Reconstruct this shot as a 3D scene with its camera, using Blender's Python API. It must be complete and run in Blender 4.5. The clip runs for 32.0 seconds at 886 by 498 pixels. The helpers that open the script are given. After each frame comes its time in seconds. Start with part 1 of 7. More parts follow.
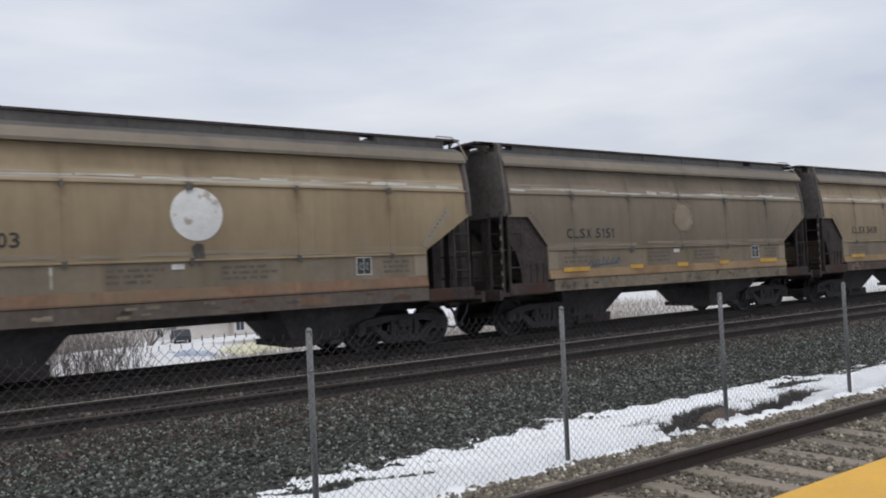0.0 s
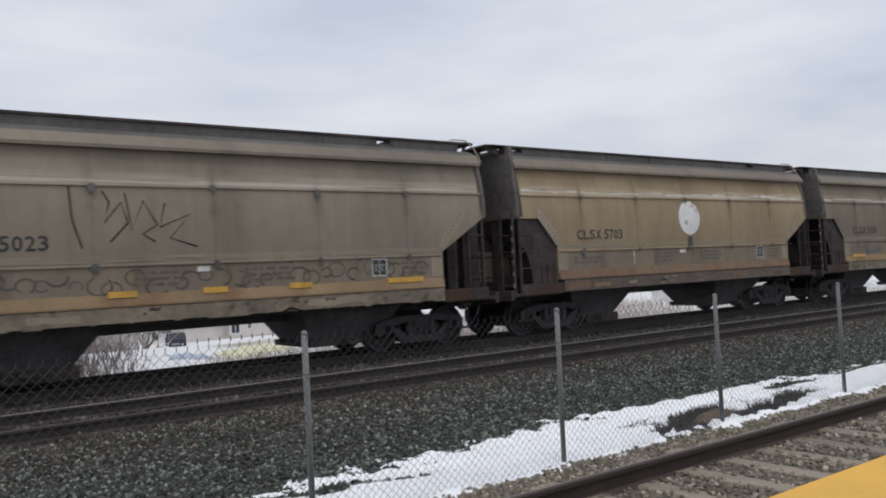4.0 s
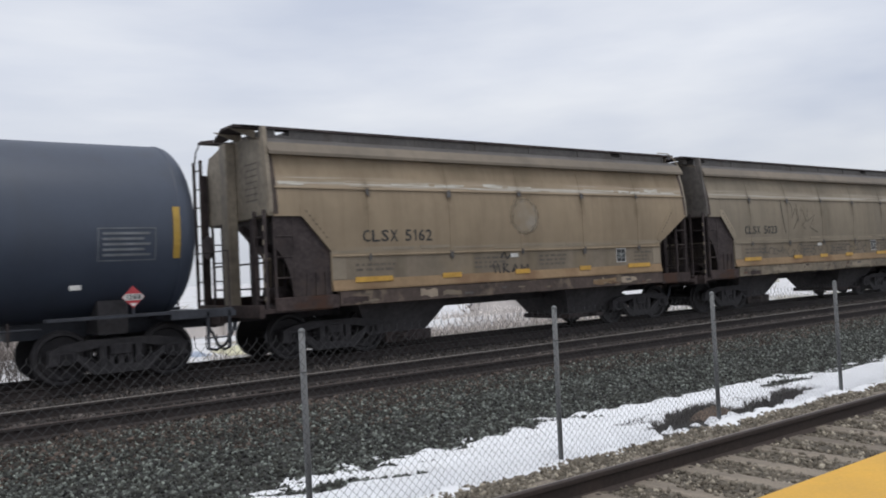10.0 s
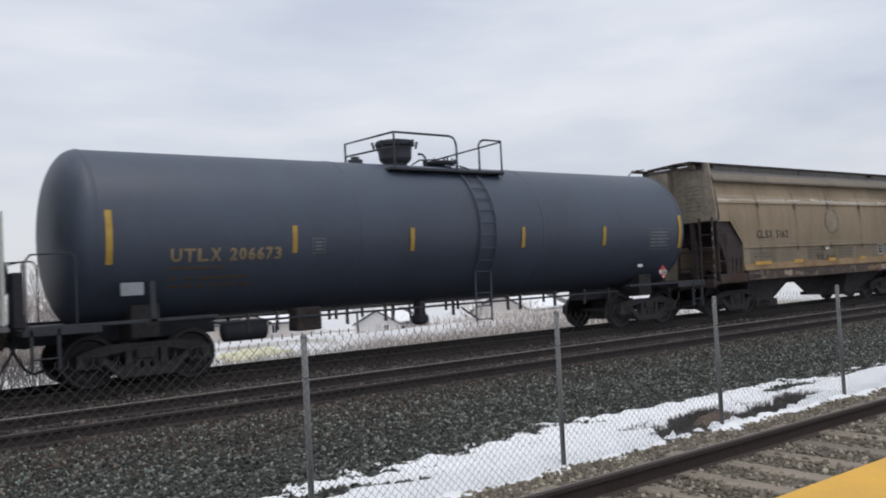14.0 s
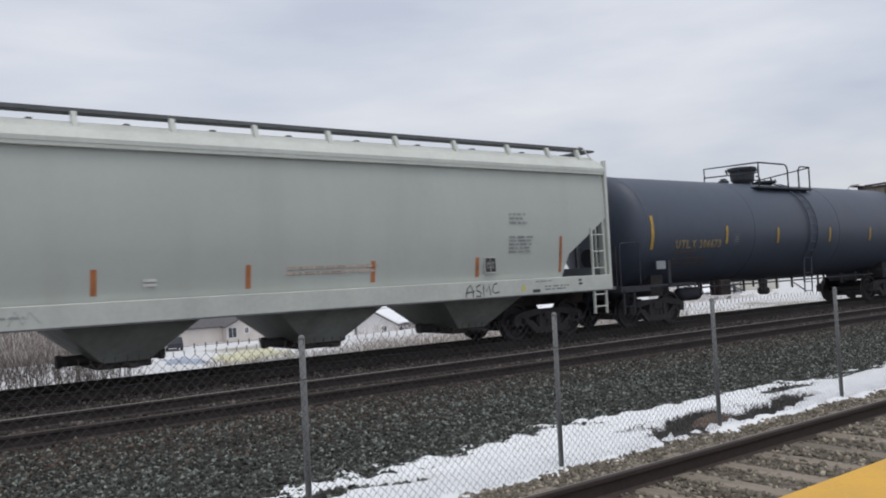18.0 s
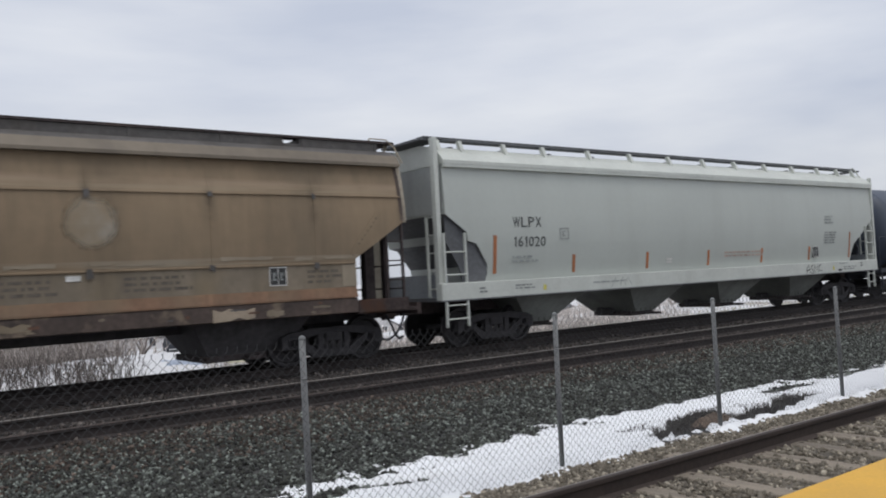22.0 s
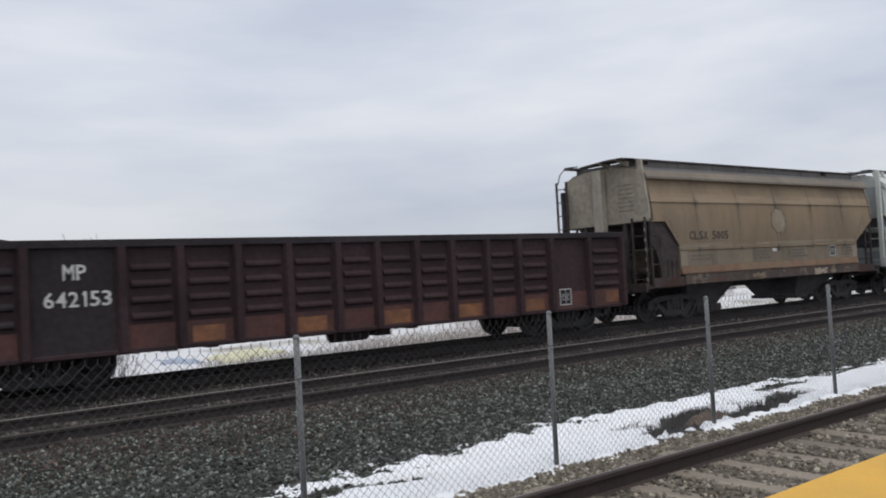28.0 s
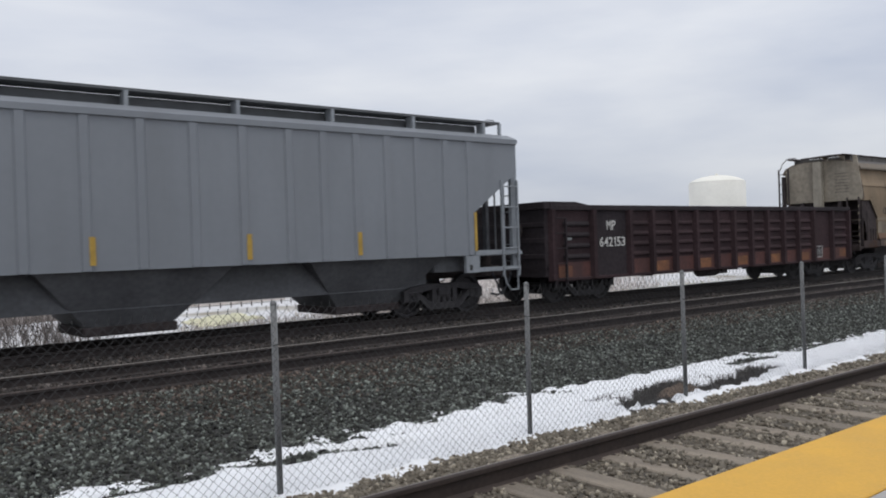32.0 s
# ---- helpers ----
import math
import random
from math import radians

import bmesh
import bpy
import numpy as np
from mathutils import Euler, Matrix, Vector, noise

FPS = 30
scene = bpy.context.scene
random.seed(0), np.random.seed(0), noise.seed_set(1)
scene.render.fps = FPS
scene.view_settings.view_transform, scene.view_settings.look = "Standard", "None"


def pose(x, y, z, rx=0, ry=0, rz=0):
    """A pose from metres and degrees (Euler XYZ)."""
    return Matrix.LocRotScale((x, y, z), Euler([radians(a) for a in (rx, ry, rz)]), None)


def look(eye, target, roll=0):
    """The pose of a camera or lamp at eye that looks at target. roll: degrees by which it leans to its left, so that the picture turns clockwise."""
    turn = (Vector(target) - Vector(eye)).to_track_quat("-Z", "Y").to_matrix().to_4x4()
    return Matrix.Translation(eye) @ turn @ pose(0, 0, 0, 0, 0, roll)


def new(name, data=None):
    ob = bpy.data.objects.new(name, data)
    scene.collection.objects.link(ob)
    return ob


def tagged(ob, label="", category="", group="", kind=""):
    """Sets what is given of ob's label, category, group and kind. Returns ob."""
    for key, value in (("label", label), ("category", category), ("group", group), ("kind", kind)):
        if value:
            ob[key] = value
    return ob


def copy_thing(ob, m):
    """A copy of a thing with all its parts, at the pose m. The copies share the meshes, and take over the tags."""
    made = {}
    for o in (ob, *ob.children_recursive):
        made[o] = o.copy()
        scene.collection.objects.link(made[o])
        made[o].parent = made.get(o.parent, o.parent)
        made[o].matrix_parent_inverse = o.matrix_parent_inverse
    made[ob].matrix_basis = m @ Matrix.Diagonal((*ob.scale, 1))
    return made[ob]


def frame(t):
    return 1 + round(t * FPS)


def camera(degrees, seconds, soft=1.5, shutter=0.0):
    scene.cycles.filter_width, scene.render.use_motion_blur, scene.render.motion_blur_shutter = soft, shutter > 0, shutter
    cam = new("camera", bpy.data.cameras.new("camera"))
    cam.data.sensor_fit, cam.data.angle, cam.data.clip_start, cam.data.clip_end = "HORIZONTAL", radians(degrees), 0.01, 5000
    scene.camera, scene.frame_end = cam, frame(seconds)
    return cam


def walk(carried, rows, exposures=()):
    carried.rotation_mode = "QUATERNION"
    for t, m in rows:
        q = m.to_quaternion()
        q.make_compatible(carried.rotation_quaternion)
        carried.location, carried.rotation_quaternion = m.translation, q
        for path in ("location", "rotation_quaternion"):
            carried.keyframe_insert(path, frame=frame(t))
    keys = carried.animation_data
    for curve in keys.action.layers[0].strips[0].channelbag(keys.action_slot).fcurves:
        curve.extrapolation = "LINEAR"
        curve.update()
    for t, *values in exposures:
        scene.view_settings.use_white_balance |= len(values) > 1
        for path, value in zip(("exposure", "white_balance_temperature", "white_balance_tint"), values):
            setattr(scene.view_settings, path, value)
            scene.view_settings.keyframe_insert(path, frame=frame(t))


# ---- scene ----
cam = camera(56.8, 32.0, soft=1.9, shutter=0.4)
EYE = Vector((0.0, 0.0, 1.6))


def gaze(yaw, pitch, roll):
    """Pose at EYE from degrees to the left of +y, upwards, and lean to the left."""
    y, p = radians(yaw), radians(pitch)
    way = Vector((-math.sin(y) * math.cos(p), math.cos(y) * math.cos(p), math.sin(p)))
    return look(EYE, EYE + way, roll)


PATH = [
    (0.0, -36.501, 1.656, -2.647), (0.5, -36.452, 1.655, -2.617), (1.0, -36.435, 1.645, -2.628), (1.5, -36.523, 1.655, -2.688),
    (2.0, -36.579, 1.610, -2.722), (2.5, -36.665, 1.596, -2.760), (3.0, -36.755, 1.677, -2.836), (3.5, -36.805, 1.732, -2.879),
    (5.5, -36.907, 1.856, -2.877), (6.0, -36.939, 1.841, -2.854), (6.5, -36.966, 1.834, -2.831), (7.0, -36.976, 1.833, -2.834),
    (7.5, -37.001, 1.790, -2.847), (8.0, -37.020, 1.725, -2.845), (8.5, -37.041, 1.719, -2.848), (9.0, -37.043, 1.678, -2.862),
    (9.5, -37.040, 1.674, -2.858), (10.0, -37.007, 1.614, -2.845), (10.5, -37.021, 1.662, -2.847), (11.0, -36.979, 1.674, -2.867),
    (11.5, -36.945, 1.686, -2.893), (12.0, -36.891, 1.687, -2.893), (12.5, -36.864, 1.729, -2.887), (13.0, -36.860, 1.821, -2.930),
    (13.5, -36.855, 1.913, -2.995), (14.0, -36.897, 1.985, -2.997), (14.5, -36.873, 2.031, -2.926), (16.5, -36.935, 2.082, -2.871),
    (17.0, -36.965, 2.077, -2.851), (17.5, -36.982, 2.069, -2.845), (18.0, -37.033, 2.081, -2.885), (18.5, -37.085, 2.094, -2.947),
    (19.0, -37.101, 2.065, -2.936), (19.5, -37.039, 2.014, -2.871), (20.0, -37.071, 2.014, -2.843), (20.5, -37.075, 2.018, -2.880),
    (21.0, -37.059, 2.070, -2.944), (21.5, -37.027, 2.078, -2.985), (22.0, -37.009, 2.092, -2.992), (22.5, -37.004, 2.064, -2.948),
    (23.0, -36.981, 2.016, -2.871), (23.5, -36.993, 2.005, -2.861), (24.0, -37.098, 2.062, -2.890), (24.5, -37.075, 2.068, -2.901),
    (25.0, -37.117, 2.156, -2.943), (25.5, -37.125, 2.141, -3.000), (27.5, -37.334, 2.029, -3.065), (28.0, -37.412, 1.989, -3.106),
    (28.5, -37.436, 1.982, -3.069), (29.0, -37.425, 1.896, -2.962), (29.5, -37.430, 1.665, -2.838), (30.0, -37.475, 1.418, -2.739),
    (30.5, -37.558, 1.134, -2.579), (31.0, -37.936, 0.629, -2.285), (31.5, -38.366, 0.065, -2.007), (32.0, -38.784, -0.218, -1.886),
]
walk(cam, [(t, gaze(a, b, c)) for t, a, b, c in PATH], exposures=[(0.0, 0.05), (3.0, 0.02), (9.0, 0.06), (12.0, 0.12), (14.0, 0.07), (17.0, 0.05), (19.2, -0.10), (20.5, -0.05), (22.0, 0.0), (24.2, 0.0), (25.0, 0.10), (26.5, 0.06), (28.0, 0.02), (32.0, 0.02)])

# ---- light: a bright overcast sky ----
SUN_HIGH, SUN_ROUND = radians(72), radians(198)
world = bpy.data.worlds.new("overcast")
scene.world = world
world.use_nodes = True
wn, wl = world.node_tree.nodes, world.node_tree.links
wn.clear()
w_out, w_back = wn.new("ShaderNodeOutputWorld"), wn.new("ShaderNodeBackground")
w_sky = wn.new("ShaderNodeTexSky")
w_sky.sky_type, w_sky.sun_disc = "NISHITA", False
w_sky.sun_elevation, w_sky.sun_rotation = SUN_HIGH, SUN_ROUND
w_dim = wn.new("ShaderNodeVectorMath")
w_dim.operation = "SCALE"
w_dim.inputs["Scale"].default_value = 0.09
w_co, w_map = wn.new("ShaderNodeTexCoord"), wn.new("ShaderNodeMapping")
w_map.inputs["Scale"].default_value = (1.0, 1.6, 5.5)
w_map.inputs["Rotation"].default_value = (0.0, 0.12, 0.5)
w_n1, w_n2 = wn.new("ShaderNodeTexNoise"), wn.new("ShaderNodeTexNoise")
w_n1.inputs["Scale"].default_value, w_n1.inputs["Detail"].default_value, w_n1.inputs["Roughness"].default_value = 1.7, 5.0, 0.5
w_n2.inputs["Scale"].default_value, w_n2.inputs["Detail"].default_value = 0.9, 3.0
w_r1 = wn.new("ShaderNodeValToRGB")
w_r1.color_ramp.elements[0].position, w_r1.color_ramp.elements[1].position = 0.33, 0.66
w_r1.color_ramp.elements[0].color = (0.575, 0.622, 0.735, 1)
w_r1.color_ramp.elements[1].color = (0.815, 0.838, 0.890, 1)
w_add = wn.new("ShaderNodeMixRGB")
w_add.inputs[0].default_value = 0.90
wl.new(w_co.outputs["Generated"], w_map.inputs["Vector"])
wl.new(w_map.outputs["Vector"], w_n1.inputs["Vector"])
wl.new(w_n1.outputs["Fac"], w_r1.inputs["Fac"])
wl.new(w_sky.outputs["Color"], w_dim.inputs[0])
wl.new(w_dim.outputs["Vector"], w_add.inputs[1])
wl.new(w_r1.outputs["Color"], w_add.inputs[2])
# an overcast sky is duller towards the horizon
w_sep, w_lift, w_mul = wn.new("ShaderNodeSeparateXYZ"), wn.new("ShaderNodeMapRange"), wn.new("ShaderNodeVectorMath")
w_lift.inputs["From Min"].default_value, w_lift.inputs["From Max"].default_value = 0.0, 0.24
w_lift.inputs["To Min"].default_value, w_lift.inputs["To Max"].default_value = 0.83, 1.01
w_mul.operation = "SCALE"
wl.new(w_co.outputs["Generated"], w_sep.inputs[0])
wl.new(w_sep.outputs["Z"], w_lift.inputs["Value"])
wl.new(w_add.outputs["Color"], w_mul.inputs[0])
wl.new(w_lift.outputs["Result"], w_mul.inputs["Scale"])
wl.new(w_mul.outputs["Vector"], w_back.inputs["Color"])
w_back.inputs["Strength"].default_value = 1.0
wl.new(w_back.outputs["Background"], w_out.inputs["Surface"])

sun = new("sun", bpy.data.lights.new("sun", "SUN"))
sun.data.energy, sun.data.angle, sun.data.color = 1.15, radians(35), (1.0, 0.97, 0.93)
sun.matrix_world = look((0, 0, 40), (4, 12, 0))


# ---- materials ----
def mat(name, base, rough=0.7, metal=0.0, vary=0.25, scale=3.0, fine=40.0, bump=0.15, second=None, patch=0.0, patch_scale=1.2,
        streak=0.0, streak_color=(0.06, 0.045, 0.035), per_object=0.0, depth=0.01, stretch=(1, 1, 1), island=0.0, grain=0.7, soft_patch=0.0, spec=0.5,
        rain=0.0, rain_color=(0.10, 0.08, 0.06), bands=(), seams=None):
    m = bpy.data.materials.new(name)
    m.use_nodes = True
    n, l = m.node_tree.nodes, m.node_tree.links
    b = n["Principled BSDF"]
    co = n.new("ShaderNodeTexCoord")
    mp = n.new("ShaderNodeMapping")
    mp.inputs["Scale"].default_value = stretch
    l.new(co.outputs["Object"], mp.inputs["Vector"])
    vec = mp.outputs["Vector"]

    def noise_at(s, detail=4.0, source=None):
        t = n.new("ShaderNodeTexNoise")
        t.inputs["Scale"].default_value, t.inputs["Detail"].default_value = s, detail
        l.new(source or vec, t.inputs["Vector"])
        return t.outputs["Fac"]

    def mix(kind, fac, a, c):
        t = n.new("ShaderNodeMixRGB")
        t.blend_type = kind
        for sock, v in zip(t.inputs, (fac, a, c)):
            if hasattr(v, "links"):
                l.new(v, sock)
            else:
                sock.default_value = v if isinstance(v, (int, float)) else (*v[:3], 1)
        return t.outputs["Color"]

    def ramp(src, lo, hi, a=0.0, c=1.0):
        t = n.new("ShaderNodeMapRange")
        t.inputs["From Min"].default_value, t.inputs["From Max"].default_value = lo, hi
        t.inputs["To Min"].default_value, t.inputs["To Max"].default_value = a, c
        l.new(src, t.inputs["Value"])
        return t.outputs["Result"]

    big, small = noise_at(scale), noise_at(fine, 6.0)
    col = mix("MULTIPLY", 1.0, base, mix("MIX", ramp(big, 0.3, 0.7), (1 - vary,) * 3, (1 + vary,) * 3))
    col = mix("MULTIPLY", 1.0, col, mix("MIX", ramp(small, 0.3, 0.7), (1 - vary * grain,) * 3, (1 + vary * grain,) * 3))
    if second:
        col = mix("MIX", ramp(noise_at(patch_scale, 7.0), 0.62 - patch - soft_patch, 0.70 - patch * 0.8 + soft_patch), col, second)
    if streak:
        sm = n.new("ShaderNodeMapping")
        sm.inputs["Scale"].default_value = (1.1, 1.1, 0.16)
        l.new(co.outputs["Object"], sm.inputs["Vector"])
        col = mix("MIX", ramp(noise_at(1.6, 6.0, sm.outputs["Vector"]), 0.50, 0.78, 0.0, streak), col, streak_color)
    if rain:
        rm = n.new("ShaderNodeMapping")
        rm.inputs["Scale"].default_value = (1.0, 1.0, 0.05)
        l.new(co.outputs["Object"], rm.inputs["Vector"])
        col = mix("MIX", ramp(noise_at(7.0, 5.0, rm.outputs["Vector"]), 0.46, 0.74, 0.0, rain), col, rain_color)

    def times(a, c):
        t = n.new("ShaderNodeMath")
        t.operation = "MULTIPLY"
        l.new(a, t.inputs[0])
        l.new(c, t.inputs[1])
        return t.outputs["Value"]
    if bands or seams:
        axes = n.new("ShaderNodeSeparateXYZ")
        l.new(co.outputs["Object"], axes.inputs[0])

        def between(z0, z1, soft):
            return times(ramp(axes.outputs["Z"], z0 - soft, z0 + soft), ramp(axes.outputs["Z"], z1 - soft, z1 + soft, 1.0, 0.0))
    # level bands of worn paint and painted eave shade, broken up along the wall
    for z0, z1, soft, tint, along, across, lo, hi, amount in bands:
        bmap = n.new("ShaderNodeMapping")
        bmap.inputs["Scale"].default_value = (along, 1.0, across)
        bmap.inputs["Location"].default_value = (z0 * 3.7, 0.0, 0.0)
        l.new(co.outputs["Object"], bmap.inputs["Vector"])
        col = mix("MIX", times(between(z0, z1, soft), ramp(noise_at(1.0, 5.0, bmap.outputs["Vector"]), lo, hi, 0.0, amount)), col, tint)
    # dirt that runs down from the welded seams
    if seams:
        gap, tint, amount = seams
        fold = n.new("ShaderNodeMath")
        fold.operation = "PINGPONG"
        fold.inputs[1].default_value = gap / 2
        l.new(axes.outputs["X"], fold.inputs[0])
        near = times(ramp(fold.outputs["Value"], 0.015, 0.16, 1.0, 0.0), between(2.75, 3.58, 0.22))
        col = mix("MIX", times(near, ramp(noise_at(2.3, 5.0), 0.40, 0.62, 0.0, amount)), col, tint)
    if per_object:
        info = n.new("ShaderNodeObjectInfo")
        col = mix("MULTIPLY", 1.0, col, mix("MIX", info.outputs["Random"], (1 - per_object,) * 3, (1 + per_object,) * 3))
    if island:
        geo = n.new("ShaderNodeNewGeometry")
        tone = n.new("ShaderNodeValToRGB")
        tone.color_ramp.elements[0].color = ((1 - island) * 1.05, (1 - island) * 0.98, (1 - island) * 0.9, 1)
        tone.color_ramp.elements[1].color = (1 + island * 2.6, 1 + island * 2.55, 1 + island * 2.4, 1)
        mid = tone.color_ramp.elements.new(0.72)
        mid.color = (1.0, 0.98, 0.95, 1)
        low = tone.color_ramp.elements.new(0.45)
        low.color = (1 - island * 0.42, 1 - island * 0.48, 1 - island * 0.55, 1)
        l.new(geo.outputs["Random Per Island"], tone.inputs["Fac"])
        col = mix("MULTIPLY", 1.0, col, tone.outputs["Color"])
    l.new(col, b.inputs["Base Color"])
    l.new(ramp(big, 0.2, 0.8, max(rough - 0.1, 0.02), min(rough + 0.1, 1)), b.inputs["Roughness"])
    b.inputs["Metallic"].default_value = metal
    b.inputs["Specular IOR Level"].default_value = spec
    if bump:
        bp = n.new("ShaderNodeBump")
        bp.inputs["Strength"].default_value, bp.inputs["Distance"].default_value = bump, depth
        l.new(small, bp.inputs["Height"])
        l.new(bp.outputs["Normal"], b.inputs["Normal"])
    return m


CHALK, CHALK_DIM = (0.56, 0.53, 0.47), (0.335, 0.275, 0.195)


def car_paint(name, base, dark, blotch, chalk=0.85, line=CHALK):
    """Weathered tan enamel: large blotches, rain runs, a dark band of eave shade and stain, a broken pale stripe under
    the eave and a chalky band low down.
    """
    return mat(name, base, rough=0.8, spec=0.15, vary=0.15, scale=0.33, fine=5, grain=0.3, streak=0.38, streak_color=dark, second=blotch, bump=0.03,
               patch=0.04, soft_patch=0.16, patch_scale=0.42, rain=0.20, rain_color=dark, seams=(2.1, dark, 0.75),
               # first band puts the shade below the eave into the paint, with some stain
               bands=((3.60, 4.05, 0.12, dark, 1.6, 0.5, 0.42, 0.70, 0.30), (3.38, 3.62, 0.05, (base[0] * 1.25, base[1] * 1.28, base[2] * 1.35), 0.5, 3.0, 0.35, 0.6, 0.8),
                      (3.42, 3.50, 0.018, line, 0.45, 26.0, 0.40, 0.56, chalk), (3.53, 3.60, 0.02, line, 0.5, 34.0, 0.52, 0.62, chalk * 0.7),
                      (2.06, 2.19, 0.012, (0.315, 0.27, 0.205), 0.5, 12.0, 0.34, 0.6, 0.8), (2.25, 3.3, 0.2, (base[0] * 1.22, base[1] * 1.22, base[2] * 1.2), 0.9, 0.35, 0.52, 0.72, 0.5)))


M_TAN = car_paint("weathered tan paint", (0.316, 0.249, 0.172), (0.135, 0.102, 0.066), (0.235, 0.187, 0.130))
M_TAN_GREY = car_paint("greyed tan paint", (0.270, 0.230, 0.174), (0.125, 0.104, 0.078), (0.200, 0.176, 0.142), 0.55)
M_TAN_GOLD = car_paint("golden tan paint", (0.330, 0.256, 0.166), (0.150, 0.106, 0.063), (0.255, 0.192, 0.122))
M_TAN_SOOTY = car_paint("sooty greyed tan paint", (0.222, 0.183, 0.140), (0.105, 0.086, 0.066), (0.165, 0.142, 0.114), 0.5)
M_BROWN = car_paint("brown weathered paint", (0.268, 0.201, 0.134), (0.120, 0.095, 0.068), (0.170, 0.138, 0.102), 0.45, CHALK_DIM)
M_TAN_LOW = mat("greyed lower tan panel", (0.228, 0.190, 0.144), 0.8, spec=0.15, vary=0.22, scale=0.5, fine=7, grain=0.4, streak=0.6, streak_color=(0.105, 0.086, 0.064), bump=0.05, second=(0.27, 0.215, 0.145), patch=0.05, soft_patch=0.06, patch_scale=0.9)
M_LIP = mat("rust-tinged lower lip paint", (0.275, 0.192, 0.115), 0.8, spec=0.15, vary=0.22, scale=0.8, fine=8, grain=0.4, bump=0.05, second=(0.20, 0.125, 0.075), patch=0.06, soft_patch=0.06, patch_scale=1.1)
M_TAN_DARK = mat("sooty tan paint", (0.096, 0.089, 0.084), 0.7, vary=0.25, scale=1.1, fine=12, streak=0.7, streak_color=(0.05, 0.04, 0.03), bump=0.08)
M_EAVE = mat("stained eave paint", (0.180, 0.149, 0.112), 0.65, vary=0.2, scale=0.6, fine=6, grain=0.3, streak=0.6, streak_color=(0.10, 0.082, 0.062), bump=0.03)
M_TAN_PALE = mat("chalked tan paint", (0.290, 0.242, 0.178), 0.7, vary=0.16, scale=0.8, fine=8, grain=0.35, streak=0.35, streak_color=(0.17, 0.13, 0.09), bump=0.05)
M_STRIPE = mat("worn white paint", (0.56, 0.54, 0.48), 0.7, vary=0.14, scale=2.0, fine=20, second=(0.30, 0.24, 0.165), patch=0.12, soft_patch=0.04, patch_scale=1.6, bump=0.05, stretch=(0.45, 1, 9))
M_RIVET = mat("sooty rivet heads", (0.07, 0.055, 0.045), 0.8, vary=0.3, bump=0.0)
M_DISC = mat("white disc paint", (0.72, 0.71, 0.69), 0.6, vary=0.08, scale=3, fine=20, second=(0.42, 0.38, 0.31), patch=0.03, patch_scale=4.0, bump=0.03)
M_DISC_FADED = mat("faded disc paint", (0.370, 0.325, 0.262), 0.75, vary=0.10, scale=2, fine=20, second=(0.300, 0.236, 0.160), patch=0.25, soft_patch=0.08, patch_scale=2.2, bump=0.03)


def feather(m, most):
    """Thins a round patch of old paint out towards its rim, so that the wall shows through."""
    n, l = m.node_tree.nodes, m.node_tree.links
    co, sub, size = n.new("ShaderNodeTexCoord"), n.new("ShaderNodeVectorMath"), n.new("ShaderNodeVectorMath")
    rim, clear, blend = n.new("ShaderNodeMapRange"), n.new("ShaderNodeBsdfTransparent"), n.new("ShaderNodeMixShader")
    flat, wear = n.new("ShaderNodeVectorMath"), n.new("ShaderNodeTexNoise")
    wear.inputs["Scale"].default_value = 5.0
    l.new(co.outputs["Object"], wear.inputs["Vector"])
    add = n.new("ShaderNodeMath")
    add.operation = "MULTIPLY_ADD"
    add.inputs[1].default_value, add.inputs[2].default_value = 0.16, -0.08
    l.new(wear.outputs["Fac"], add.inputs[0])
    sub.operation, flat.operation, size.operation = "SUBTRACT", "MULTIPLY", "LENGTH"
    sub.inputs[1].default_value, flat.inputs[1].default_value = (0.5, 0.5, 0.5), (1.0, 0.0, 1.0)
    l.new(co.outputs["Generated"], sub.inputs[0])
    l.new(sub.outputs["Vector"], flat.inputs[0])
    l.new(flat.outputs["Vector"], size.inputs[0])
    both = n.new("ShaderNodeMath")
    l.new(size.outputs["Value"], both.inputs[0])
    l.new(add.outputs["Value"], both.inputs[1])
    rim.inputs["From Min"].default_value, rim.inputs["From Max"].default_value = 0.34, 0.50
    rim.inputs["To Min"].default_value, rim.inputs["To Max"].default_value = most, 0.0
    l.new(both.outputs["Value"], rim.inputs["Value"])
    l.new(rim.outputs["Result"], blend.inputs["Fac"])
    l.new(clear.outputs["BSDF"], blend.inputs[1])
    l.new(n["Principled BSDF"].outputs["BSDF"], blend.inputs[2])
    l.new(blend.outputs["Shader"], n["Material Output"].inputs["Surface"])


feather(M_DISC_FADED, 0.85)
# lighter base puts the hazy, raised blacks below the cars into the colour
M_UNDER = mat("haze-lifted underframe steel", (0.080, 0.075, 0.078), 0.9, vary=0.3, scale=1.5, fine=10, bump=0.1)
M_TRUCK = mat("greasy truck castings", (0.039, 0.036, 0.038), 0.85, vary=0.35, scale=2.0, fine=14, bump=0.15)
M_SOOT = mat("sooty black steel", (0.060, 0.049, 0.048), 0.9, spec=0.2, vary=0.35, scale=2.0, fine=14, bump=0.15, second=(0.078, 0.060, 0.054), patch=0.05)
M_RUST = mat("rusty steel", (0.115, 0.062, 0.042), 0.85, vary=0.35, scale=2.2, fine=16, bump=0.2, second=(0.05, 0.035, 0.03), patch=0.08)
M_SILL = mat("patchy grimed sill", (0.078, 0.057, 0.048), 0.8, vary=0.3, scale=1.6, fine=12, bump=0.15, second=(0.19, 0.145, 0.105), patch=0.07, patch_scale=2.2)
